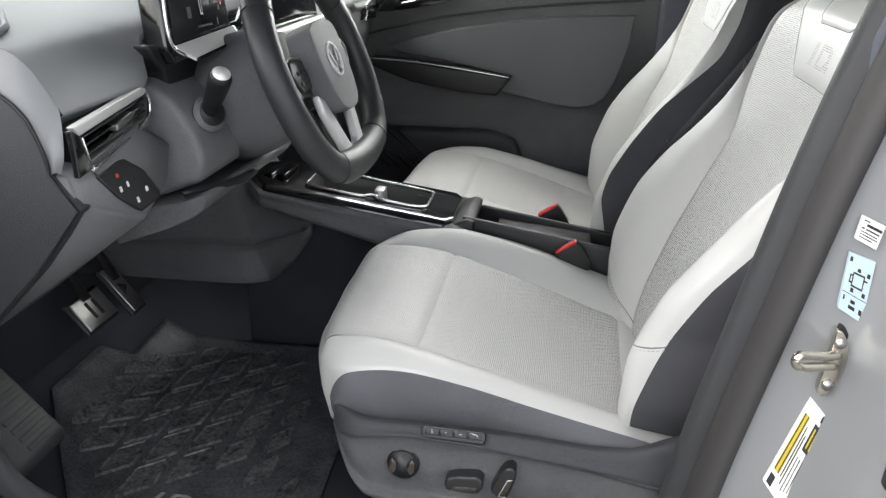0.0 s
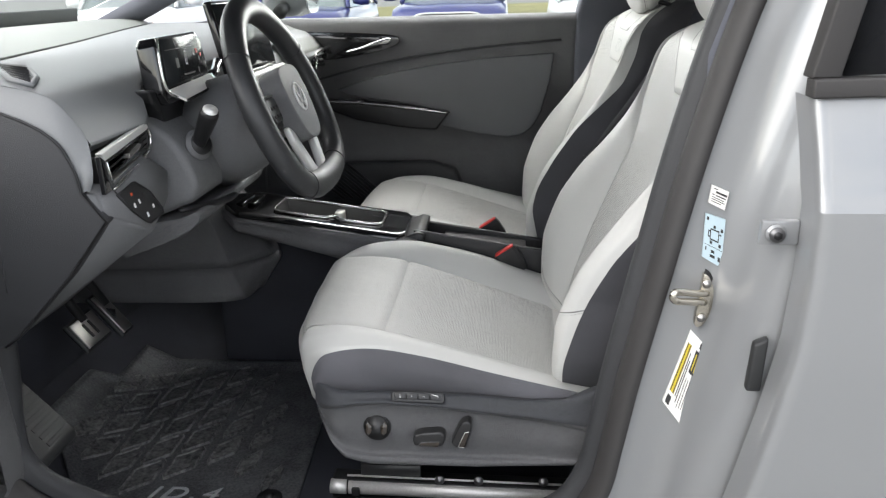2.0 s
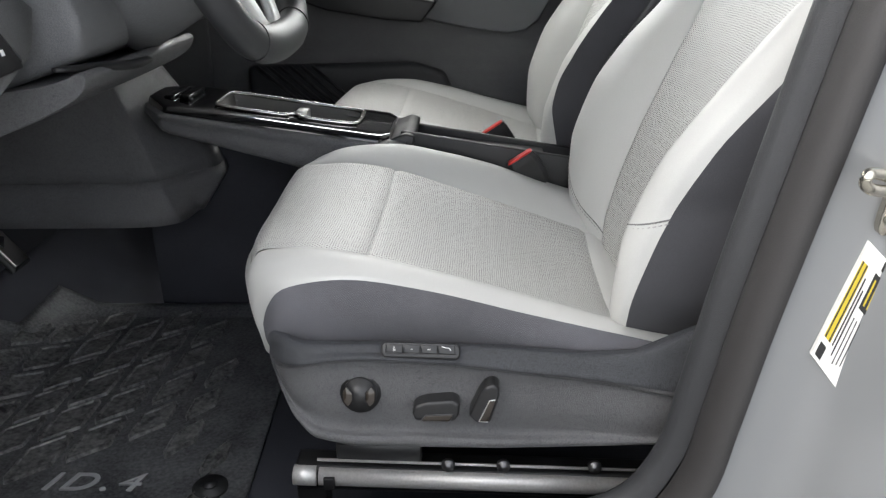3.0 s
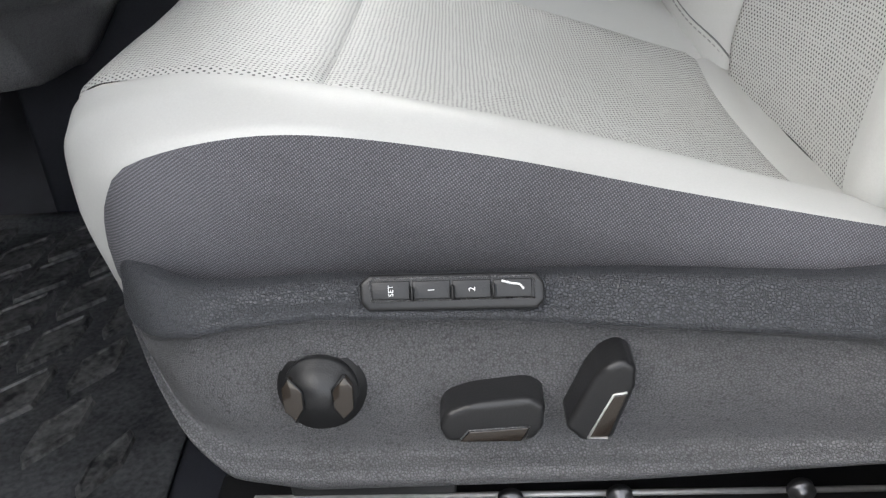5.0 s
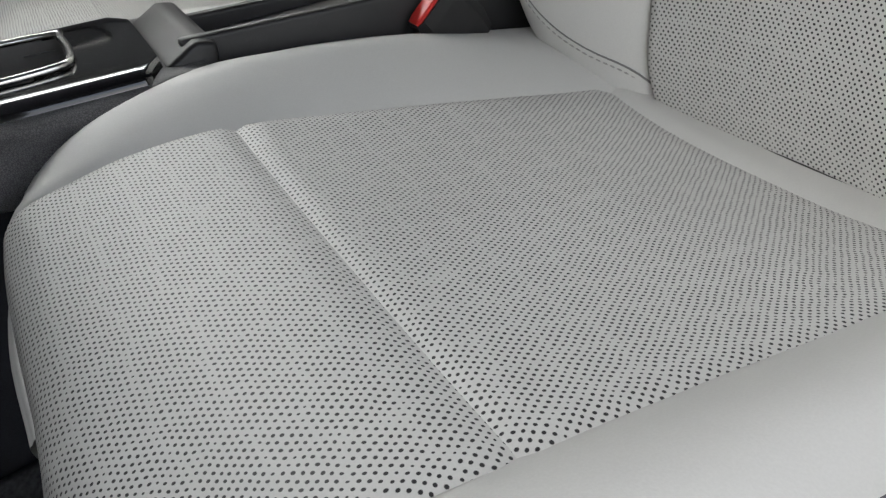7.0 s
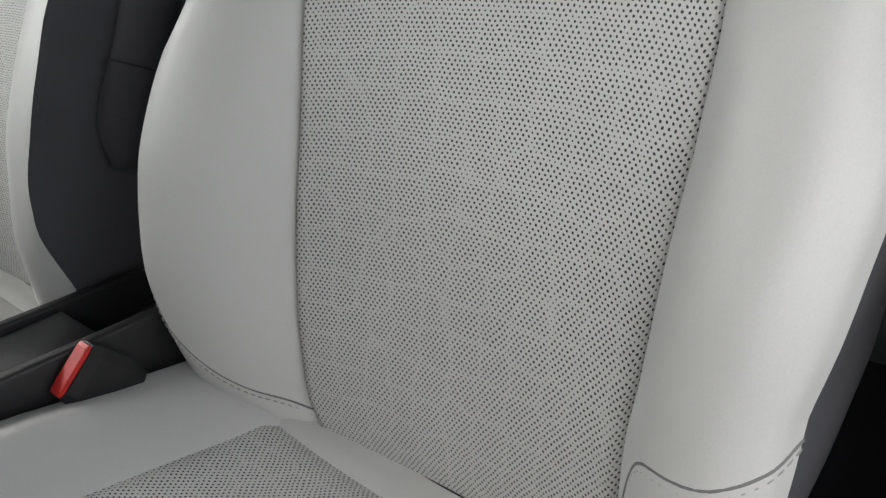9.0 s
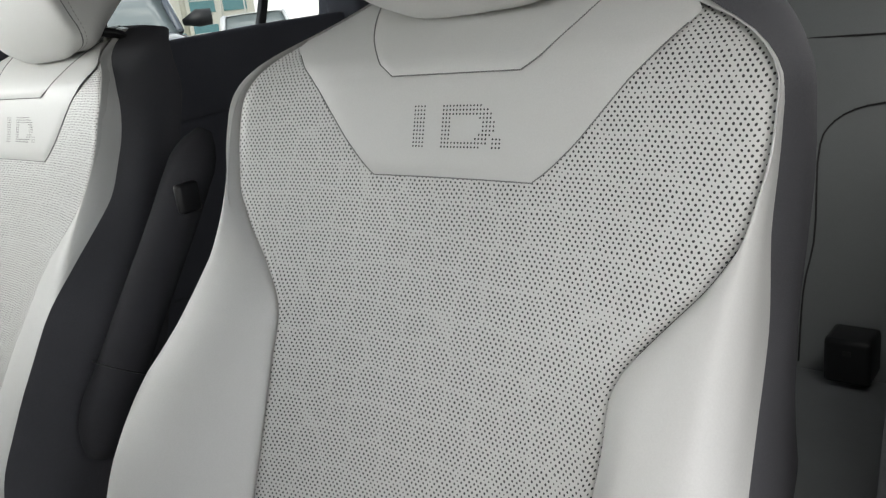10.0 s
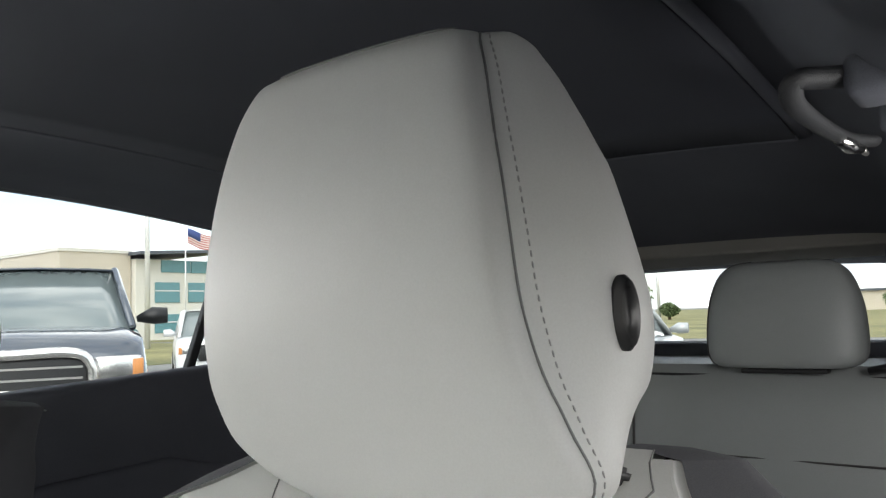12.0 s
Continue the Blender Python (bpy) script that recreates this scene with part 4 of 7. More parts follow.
# hinge bolt, striker, labels on the pillar
hinge = part("door_hinge", slab([(0.768, 1.081), (0.815, 1.081), (0.815, 1.112), (0.770, 1.112)], "y", -0.880, -0.868, 0.002), M_PAINT, frame_side, "grey painted hinge plate with round bolt")
part("bolt_washer", disc((0.786, -0.883, 1.0965), (0, 1, 0), 0.0125, 0.008, 32, 0.002), M_PAINT, hinge)
part("bolt_head", disc((0.786, -0.888, 1.0965), (0, 1, 0), 0.0095, 0.008, 12, 0.002), M_BOLT, hinge, "dark socket-head bolt")
part("bolt_socket", disc((0.786, -0.8922, 1.0965), (0, 1, 0), 0.0055, 0.002, 6), M_BLACK, hinge)
check = thing("door_check", (0.80, -0.88, 0.90), "black rubber door check cover on pillar", "door check")
part("cover", slab([(0.770, 0.879), (0.789, 0.879), (0.793, 0.955), (0.775, 0.947)], "y", -0.884, -0.868, 0.004), M_RUBBER, check)

striker = thing("door_striker", (0.715, -0.80, 0.975), "shiny zinc door striker loop bolted to the pillar", "striker")
part("striker_plate", slab([(p.x, p.y) for p in cat([Vector((x, z, 0)) for x, z in ((0.723, 1.016), (0.730, 1.012), (0.738, 0.992), (0.737, 0.965), (0.730, 0.945), (0.721, 0.937), (0.715, 0.945), (0.719, 0.978), (0.723, 1.016))], 25)][:-1], "y", -0.808, -0.798, 0.0015), M_ZINC, striker)
part("striker_backing", slab([(p.x, p.y) for p in cat([Vector((x, z, 0)) for x, z in ((0.727, 1.019), (0.734, 1.014), (0.743, 0.992), (0.742, 0.963), (0.735, 0.943), (0.724, 0.934), (0.719, 0.943), (0.723, 0.978), (0.727, 1.019))], 25)][:-1], "y", -0.799, -0.785, 0.001), M_BLACK, striker)
part("striker_loop", tube(cat([(0.729, -0.806, 0.987), (0.712, -0.822, 0.993), (0.690, -0.842, 1.003), (0.676, -0.852, 1.006), (0.674, -0.853, 0.999), (0.681, -0.850, 0.993), (0.700, -0.834, 0.986), (0.727, -0.806, 0.974)], 34), 0.0050, 12), M_ZINC, striker, "bright metal loop")
for z, x in ((1.002, 0.7275), (0.952, 0.7235)):
    part("striker_screw", disc((x, -0.810, z), (0, 1, 0), 0.006, 0.005, 16, 0.0015), M_STEEL, striker)

M_PAPER = material("label_paper", (0.78, 0.77, 0.74), 0.55, grain=300, bump=0.02, vary=0.02)
M_PAPER_BLUE = material("pale_blue_label", (0.50, 0.62, 0.68), 0.5, grain=300, bump=0.02, vary=0.02)
M_YELLOW = material("label_yellow", (0.55, 0.42, 0.03), 0.5, grain=300, bump=0.0)
M_INK = material("label_ink", (0.02, 0.02, 0.02), 0.6, grain=300, bump=0.0)


def pillar_label(name, corners, base, marks, y, text, bow=0.0):
    """A flat sticker on the pillar; corners top-left, top-right, bottom-right, bottom-left as (x, z); marks (u0, v0, u1, v1, material)."""
    a, b, c, d = [Vector((x, 0, z)) for x, z in corners]
    root = thing(name, ((a + c) / 2).to_tuple(), text, "label")
    root.location.y = y
    bpy.context.view_layer.update()

    def at(u, v, h):
        p = a.lerp(b, u).lerp(d.lerp(c, u), v)
        return Vector((p.x, y - h - bow * u, p.z))

    def quad(u0, v0, u1, v1, h0, h1):
        bm = bmesh.new()
        lo = [bm.verts.new(at(u, v, h0)) for u, v in ((u0, v0), (u1, v0), (u1, v1), (u0, v1))]
        hi = [bm.verts.new(at(u, v, h1)) for u, v in ((u0, v0), (u1, v0), (u1, v1), (u0, v1))]
        bm.faces.new(hi)
        for i in range(4):
            bm.faces.new((lo[i], lo[(i + 1) % 4], hi[(i + 1) % 4], hi[i]))
        return bm
    part("sticker", quad(0, 0, 1, 1, -0.004, 0.0008), base, root, smooth=False)
    for u0, v0, u1, v1, m in marks:
        part("print_bar", quad(u0, v0, u1, v1, 0.0006, 0.0011), m, root, smooth=False)


pillar_label("tyre_label", [(0.7215, 1.099), (0.7475, 1.090), (0.747, 1.022), (0.721, 1.038)], M_PAPER_BLUE,
             [(0.28, 0.28, 0.74, 0.31, M_INK), (0.28, 0.50, 0.74, 0.53, M_INK), (0.28, 0.31, 0.32, 0.50, M_INK), (0.70, 0.31, 0.74, 0.50, M_INK), (0.18, 0.33, 0.28, 0.36, M_INK), (0.18, 0.45, 0.28, 0.48, M_INK), (0.18, 0.36, 0.22, 0.45, M_INK), (0.74, 0.34, 0.86, 0.37, M_INK), (0.42, 0.20, 0.54, 0.26, M_INK), (0.80, 0.22, 0.92, 0.29, M_INK), (0.30, 0.55, 0.42, 0.62, M_INK), (0.76, 0.55, 0.88, 0.62, M_INK), (0.06, 0.05, 0.16, 0.13, M_SEAL), (0.02, 0.66, 0.98, 0.67, M_INK), (0.10, 0.72, 0.16, 0.80, M_INK), (0.40, 0.74, 0.58, 0.80, M_INK), (0.36, 0.84, 0.62, 0.90, M_INK), (0.78, 0.82, 0.90, 0.91, M_INK)], -0.799, "pale blue tyre pressure label stuck on pillar")
pillar_label("small_label", [(0.7265, 1.138), (0.749, 1.128), (0.745, 1.103), (0.7235, 1.114)], M_PAPER,
             [(0.1, 0.10, 0.35, 0.15, M_SEAL), (0.28, 0.22, 0.95, 0.33, M_INK), (0.1, 0.42, 0.22, 0.48, M_SEAL), (0.3, 0.42, 0.9, 0.48, M_SEAL), (0.1, 0.57, 0.85, 0.61, M_SEAL), (0.1, 0.68, 0.9, 0.72, M_SEAL), (0.1, 0.80, 0.7, 0.84, M_SEAL)], -0.799, "small white printed label stuck on pillar")
pillar_label("weight_label", [(0.714, 0.929), (0.7365, 0.906), (0.709, 0.781), (0.6815, 0.816)], M_PAPER,
             [(0.06, 0.14, 0.27, 0.80, M_YELLOW), (0.08, 0.14, 0.12, 0.80, M_INK), (0.21, 0.14, 0.25, 0.80, M_INK), (0.06, 0.85, 0.24, 0.97, M_INK), (0.52, 0.13, 0.96, 0.42, M_INK), (0.58, 0.17, 0.63, 0.38, M_YELLOW), (0.70, 0.17, 0.75, 0.38, M_YELLOW), (0.82, 0.17, 0.87, 0.38, M_YELLOW), (0.62, 0.02, 0.80, 0.09, M_INK), (0.33, 0.22, 0.36, 0.80, M_SEAL), (0.41, 0.30, 0.44, 0.86, M_SEAL), (0.52, 0.50, 0.54, 0.90, M_SEAL), (0.62, 0.50, 0.64, 0.88, M_SEAL), (0.72, 0.50, 0.74, 0.86, M_SEAL), (0.84, 0.50, 0.86, 0.92, M_SEAL)], -0.7995, "white and yellow load label stuck on pillar", 0.010)
part("trim_clip", box(0.686, 0.698, -0.728, -0.714, 1.172, 1.186, 0.003), M_BLACK, frame_side)

# driver's door, open, seen by its edge
front_door = thing("front_door", (-0.40, -0.93, 0.5), "open driver's door with gloss black trim edge", "car door")
dd = Vector((0.30, -0.954, 0)).normalized()
dn = Vector((0.954, 0.30, 0)).normalized()


def dpt(u, v, z):
    p = Vector((-0.43, -0.90, 0)) + dd * u + dn * v
    return Vector((p.x, p.y, z))


def dslab(u0, u1, v0, v1, z0, z1, bev):
    bm = box(0, 1, 0, 1, 0, 1)
    for v in bm.verts:
        v.co = dpt(lerp(u0, u1, v.co.x), lerp(v0, v1, v.co.y), lerp(z0, z1, v.co.z))
    bmesh.ops.bevel(bm, geom=bm.edges[:], offset=bev, segments=3, affect="EDGES")
    return bm


part("door_shell", dslab(0.03, 1.05, -0.10, -0.02, 0.42, 1.25, 0.02), M_PAINT, front_door)
part("door_trim", dslab(0.05, 1.03, -0.02, 0.03, 0.45, 1.24, 0.015), M_PLASTIC, front_door)
part("door_pull", dslab(0.08, 0.60, 0.03, 0.165, 0.72, 0.915, 0.02), M_GLOSS, front_door, "gloss black pull housing")
part("pull_strip", dslab(0.085, 0.60, 0.12, 0.155, 0.914, 0.919, 0.002), M_CHROME, front_door)

# ---- floor, mat, pedals ----
def floor_z(x):
    return 0.42 + max(0.0, -0.45 - x) * 0.5


fl = [[Vector((x, y, floor_z(x) - 0.004)) for y in (-0.735, -0.35, 0, 0.35, 0.74)] for x in [-1.1 + i * 0.05 for i in range(65)]]
tagged(part("floor", thicken(sheet(fl), 0.03), M_CARPET), "black carpeted car floor", "floor", kind="structure")
kick = [[Vector((x, -0.722, z)) for z in (0.36, 0.41, 0.46)] for x in (-0.9, -0.4, 0.0, 0.6, 1.2, 2.0)]
tagged(part("sill_carpet", thicken(sheet(kick), 0.02), M_CARPET), "black carpet along the sill", "carpet", kind="structure")
fire = [[Vector((-0.62 - 0.25 * max(0, z - 0.62), y, z)) for z in (0.55, 0.8, 1.1, 1.3)] for y in (-0.8, 0.8)]
tagged(part("bulkhead", thicken(sheet(fire), 0.03), M_CARPET), "black carpeted front bulkhead", "bulkhead", kind="structure")

mat = thing("floor_mat", (-0.2, -0.42, 0.405), "dusty black rubber floor mat with diamond tread", "floor mat")


def mat_far(y):
    """Far edge of the mat, stepped beside the foot rest."""
    return tab(y, [(-0.68, -0.33), (-0.60, -0.372), (-0.31, -0.588), (-0.125, -0.590), (-0.098, -0.530), (0.075, -0.535)])


def mat_pt(u, v, h=0.0):
    """u: 0 at the seat, 1 at the toe board; v: 0 at the sill, 1 at the tunnel."""
    y = lerp(-0.672, 0.075, v)
    x = lerp(0.037 - (y + 0.54) * 0.06, mat_far(y), u)
    return Vector((x, y, floor_z(x) + 0.004 + h))


base_rows = []
for i in range(48):
    u = i / 47
    base_rows.append([mat_pt(u, j / 60, 0.012 * max(max(0, (0.05 - (j / 60)) / 0.05), max(0, (j / 60 - 0.95) / 0.05), max(0, (u - 0.94) / 0.06)) ** 0.5) for j in range(61)])
mb = part("mat_base", thicken(sheet(base_rows), 0.004), M_MAT, mat)
dm = {}


def tread(cx, cy, a, b, s, k):
    """A raised lozenge block; s is the slant of its long edges, k the cut of its sharp corners."""
    bm = bmesh.new()
    shape = [(-a, -b - s + k), (-a + k * 0.6, -b - s), (a, -b + s), (a, b + s - k), (a - k * 0.6, b + s), (-a, b - s)]

    def at(x, y, h):
        return Vector((x, y, floor_z(x) + 0.004 + h))
    rings_ = [[bm.verts.new(at(cx + px * f, cy + py * f, h)) for px, py in shape] for f, h in ((1.0, 0.0), (0.95, 0.0055), (0.82, 0.0060), (0.76, 0.0035))]
    for lo, hi in zip(rings_, rings_[1:]):
        for i in range(6):
            bm.faces.new((lo[i], lo[(i + 1) % 6], hi[(i + 1) % 6], hi[i]))
    bm.faces.new(rings_[-1])
    part("tread_block", bm, M_TREAD, mat, smooth=False)


for c, (cx, a, b) in enumerate(((-0.505, 0.020, 0.036), (-0.452, 0.026, 0.040), (-0.385, 0.029, 0.044), (-0.315, 0.029, 0.044), (-0.245, 0.029, 0.042), (-0.172, 0.026, 0.036), (-0.102, 0.021, 0.030), (-0.035, 0.016, 0.024))):
    for r in range(9):
        cy = -0.61 + r * 0.102 + c * 0.052 % 0.102
        if -0.60 < cy < 0.02 - max(0, cx + 0.25) * 0.6 and cx < 0.0 - (cy + 0.54) * 0.285 and not (-0.30 < cx < -0.09 and cy < -0.45) and cx - a > mat_far(cy - b) + 0.03:
            tread(cx, cy, a, b, 0.022, 0.012)
tx = bpy.data.curves.new("mat_letters", "FONT")
tx.body = "ID.4"
tx.size = 0.070
tx.extrude = 0.0015
tx.shear = 0.25
tx.align_x, tx.align_y = "CENTER", "CENTER"
tx.space_character = 1.25
tx.materials.append(material("grey_raised_letters", (0.42, 0.43, 0.44), 0.6, grain=300, bump=0.1))
to = new("mat_letters", tx)
to.matrix_world = Matrix.Translation((-0.203, -0.515, 0.4275)) @ Matrix.Diagonal((1, 0.80, 1, 1))
to.parent = mat
to.matrix_parent_inverse = mat.matrix_world.inverted()
part("mat_eyelet", disc((-0.022, -0.52, 0.426), (0, 0, 1), 0.026, 0.012, 28, 0.003), M_RUBBER, mat)
part("eyelet_cap", disc((-0.022, -0.52, 0.433), (0, 0, 1), 0.012, 0.006, 20, 0.002), M_BLACK, mat)

rest = thing("foot_rest", (-0.45, -0.56, 0.5), "worn black ribbed foot rest beside the sill", "foot rest")
part("rest_pad", slab([(-0.470, 0.750), (-0.358, 0.622), (-0.356, 0.604), (-0.385, 0.585), (-0.52, 0.52), (-0.66, 0.56), (-0.66, 0.76)], "y", -0.735, -0.585, 0.008, 3), M_RUBBER, rest)
for k in range(9):
    x = -0.462 + k * 0.0115
    z = 0.7425 - (x + 0.462) * 1.143
    part("rest_rib", slab([(x, z - 0.002), (x + 0.006, z - 0.009), (x + 0.008, z - 0.008), (x + 0.002, z - 0.001)], "y", -0.664, -0.593, 0.0008), M_RUBBER, rest)


def pedal(name, c, w, h, mark, text):
    root = thing(name, (c[0] - 0.06, c[1], c[2]), text, "pedal")
    q = Euler((0, radians(-38), 0)).to_matrix().to_4x4()

    def place(bm):
        bmesh.ops.transform(bm, matrix=Matrix.Translation(c) @ q, verts=bm.verts)
        return bm
    part("pedal_pad", place(box(-0.012, 0.0, -w / 2, w / 2, -h / 2, h / 2, 0.006, 3)), M_RUBBER, root)
    part("pedal_plate", place(box(-0.002, 0.004, -w / 2 + 0.006, w / 2 - 0.006, -h / 2 + 0.006, h / 2 - 0.006, 0.002, 2)), M_STEEL, root, "brushed steel pedal plate")
    if mark == "bars":
        for y in (-0.011, 0.011):
            part("pedal_mark", place(box(0.003, 0.0055, y - 0.0045, y + 0.0045, -0.018, 0.018, 0.001, 1)), M_RUBBER, root)
    else:
        part("pedal_mark", place(slab([(-0.010, -0.016), (0.012, 0.0), (-0.010, 0.016)], "x", 0.003, 0.0055)), M_RUBBER, root)
    part("pedal_arm", tube([(c[0] - 0.01, c[1], c[2] + 0.02), (c[0] - 0.07, c[1], c[2] + 0.12), (c[0] - 0.10, c[1], c[2] + 0.30)], 0.011, 8), M_BLACK, root)


pedal("brake_pedal", (-0.452, -0.325, 0.705), 0.105, 0.075, "bars", "brushed steel brake pedal with two bars")
pedal("accelerator_pedal", (-0.475, -0.185, 0.685), 0.055, 0.12, "arrow", "brushed steel accelerator pedal with arrow mark")

# ---- dashboard ----
dash = thing("dashboard", (-0.4, 0, 1.0), "two-tone grey dashboard with gloss black details", "dashboard")
ys = [-0.785 + i * 1.57 / 78 for i in range(79)]


def joint_x(y):
    return tab(y, [(-0.80, -0.318), (-0.654, -0.34), (-0.18, -0.454), (0.30, -0.59), (0.80, -0.72)])


soft = [cat([Vector((-0.96, y, 1.300)), Vector((-0.92, y, 1.317)), Vector((-0.80, y, 1.321)), Vector((lerp(-0.80, joint_x(y), 0.55), y, 1.317)), Vector((joint_x(y), y, 1.302))], 16) for y in ys]
part("dash_top", sheet(soft), M_DASH_SOFT, dash, "pale green-grey soft dash top")


def hood_edge(y):
    return tab(y, [(-0.80, 1.0), (-0.600, 1.0), (-0.585, 0.93), (-0.57, 0.80), (-0.55, 0.70), (-0.50, 0.62), (0.45, 0.62), (0.5, 0.93), (0.8, 1.0)])


HOOD = [(-0.30, 1.294), (-0.245, 1.283), (-0.19, 1.271), (-0.165, 1.258), (-0.146, 1.236), (-0.132, 1.212), (-0.124, 1.197)]
hood = []
for y in ys:
    line = cat([Vector((joint_x(y), y, 1.302)), Vector((lerp(joint_x(y), -0.30, 0.5), y, 1.3005))] + [Vector((a, y, b)) for a, b in HOOD], 120)
    m = int(round(119 * hood_edge(y)))
    row = [line[int(round(i / 23 * m))] for i in range(24)]
    hood.append(row + [row[-1] + Vector((-0.010, 0, -0.006)), row[-1] + Vector((-0.05, 0, -0.05))])
part("dash_hood", sheet(hood), M_DASH_TOP, dash, "pale grey dash hood")
part("dash_seam", tube([r[0] + Vector((0.002, 0, 0.0006)) for r in hood], 0.0028, 6), M_SEAL, dash, "dark joint line")
part("dash_recess", slab([(-0.20, 1.262), (-0.17, 1.20), (-0.17, 1.15), (-0.35, 1.15), (-0.35, 1.28)], "y", -0.598, -0.20, 0.01, 3), M_DASH, dash, "mid grey recess behind the display")
# end of the dash: a folded cheek, the dark end panel and its joint
CREASE = [(-0.118, -0.803, 1.160), (-0.125, -0.805, 1.134)]
JOINT = [(-0.34, -0.806, 1.266), (-0.256, -0.807, 1.254), (-0.194, -0.807, 1.232), (-0.157, -0.807, 1.204), (-0.142, -0.807, 1.171), (-0.137, -0.807, 1.150), (-0.136, -0.807, 1.134)]
ca, cb = cat([p + Vector((0, 0.001, -0.0005)) for p in hood[0][:24:3]] + [Vector(CREASE[-2]), Vector(CREASE[-1])], 40), cat(JOINT, 40)
part("dash_cheek", sheet([[a, a.lerp(b, 0.5) + Vector((0.004, -0.006, 0.004)), b] for a, b in zip(ca, cb)]), M_DASH_TOP, dash, "pale grey folded dash end")
cap_line = [(p.x, p.z) for p in cb[::3]] + [(-0.106, 1.092), (-0.175, 1.009), (-0.274, 0.911), (-0.296, 0.896), (-0.42, 0.89), (-0.42, 1.272)]
part("dash_end_cap", slab(cap_line, "y", -0.812, -0.785, 0.004, 2), M_TRIM, dash, "dark dash end panel")
part("cap_joint", tube([Vector((x, -0.811, z)) for x, z in cap_line[:-2]], 0.0022, 6), M_BLACK, dash, "dark joint line")
part("cap_rebate", tube(cat([(-0.275, -0.8125, 0.985), (-0.268, -0.8125, 1.15), (-0.262, -0.8125, 1.225)], 12), 0.0012, 6), M_TRIM, dash)
# light switch nose under the vent
nose = bmesh.new()
nose_f = [(-0.803, 1.134), (-0.640, 1.157), (-0.572, 1.116), (-0.613, 1.071), (-0.700, 1.045), (-0.803, 1.096)]
nose_b = [(-0.803, 1.175), (-0.60, 1.185), (-0.56, 1.10), (-0.575, 1.0), (-0.635, 0.895), (-0.803, 0.893)]
nf = [nose.verts.new((-0.116 + (1.134 - z) * 0.27, y, z)) for y, z in nose_f]
nb = [nose.verts.new((-0.30, y, z)) for y, z in nose_b]
nose.faces.new(nf)
nose.faces.new(nb[::-1])
for i in range(6):
    nose.faces.new((nf[i], nb[i], nb[(i + 1) % 6], nf[(i + 1) % 6]))
bmesh.ops.bevel(nose, geom=nose.edges[:], offset=0.007, segments=3, affect="EDGES")
part("lower_dash", nose, M_DASH, dash, "mid grey lower dash")
part("column_shroud", slab([(-0.22, 1.205), (-0.14, 1.196), (-0.100, 1.165), (-0.074, 1.12), (-0.066, 1.085), (-0.078, 1.055), (-0.13, 1.035), (-0.30, 0.98), (-0.42, 0.95), (-0.42, 1.205)], "y", -0.572, -0.20, 0.025, 4), M_DASH, dash, "mid grey column surround")
part("lower_scoop", slab([(p.x, p.y) for p in cat([Vector((a, b, 0)) for a, b in ((-0.20, 1.02), (-0.10, 1.034), (-0.066, 1.046), (-0.058, 1.036), (-0.075, 1.016), (-0.13, 0.99), (-0.20, 0.965))], 18)], "y", -0.60, -0.24, 0.008, 3), M_PLASTIC, dash)
part("adjust_lever", tube(cat([(-0.090, -0.600, 1.050), (-0.068, -0.54, 1.044), (-0.055, -0.48, 1.037), (-0.052, -0.435, 1.036)], 16), [0.005 + 0.005 * math.sin(i / 15 * 2.8) for i in range(16)], 8, flat=0.6), M_BLACK, dash, "black column adjust lever")
part("dash_right", slab([(-0.25, 1.285), (-0.16, 1.24), (-0.14, 1.19), (-0.15, 1.12), (-0.2, 1.02), (-0.42, 0.95), (-0.42, 1.25)], "y", -0.22, 0.78, 0.02, 3), M_DASH, dash, "mid grey passenger side dash")
part("dash_right_panel", slab([(-0.25, 1.292), (-0.16, 1.256), (-0.132, 1.222), (-0.14, 1.205), (-0.25, 1.25)], "y", 0.30, 0.77, 0.008, 3), M_DASH_SOFT, dash, "pale grey passenger dash panel")
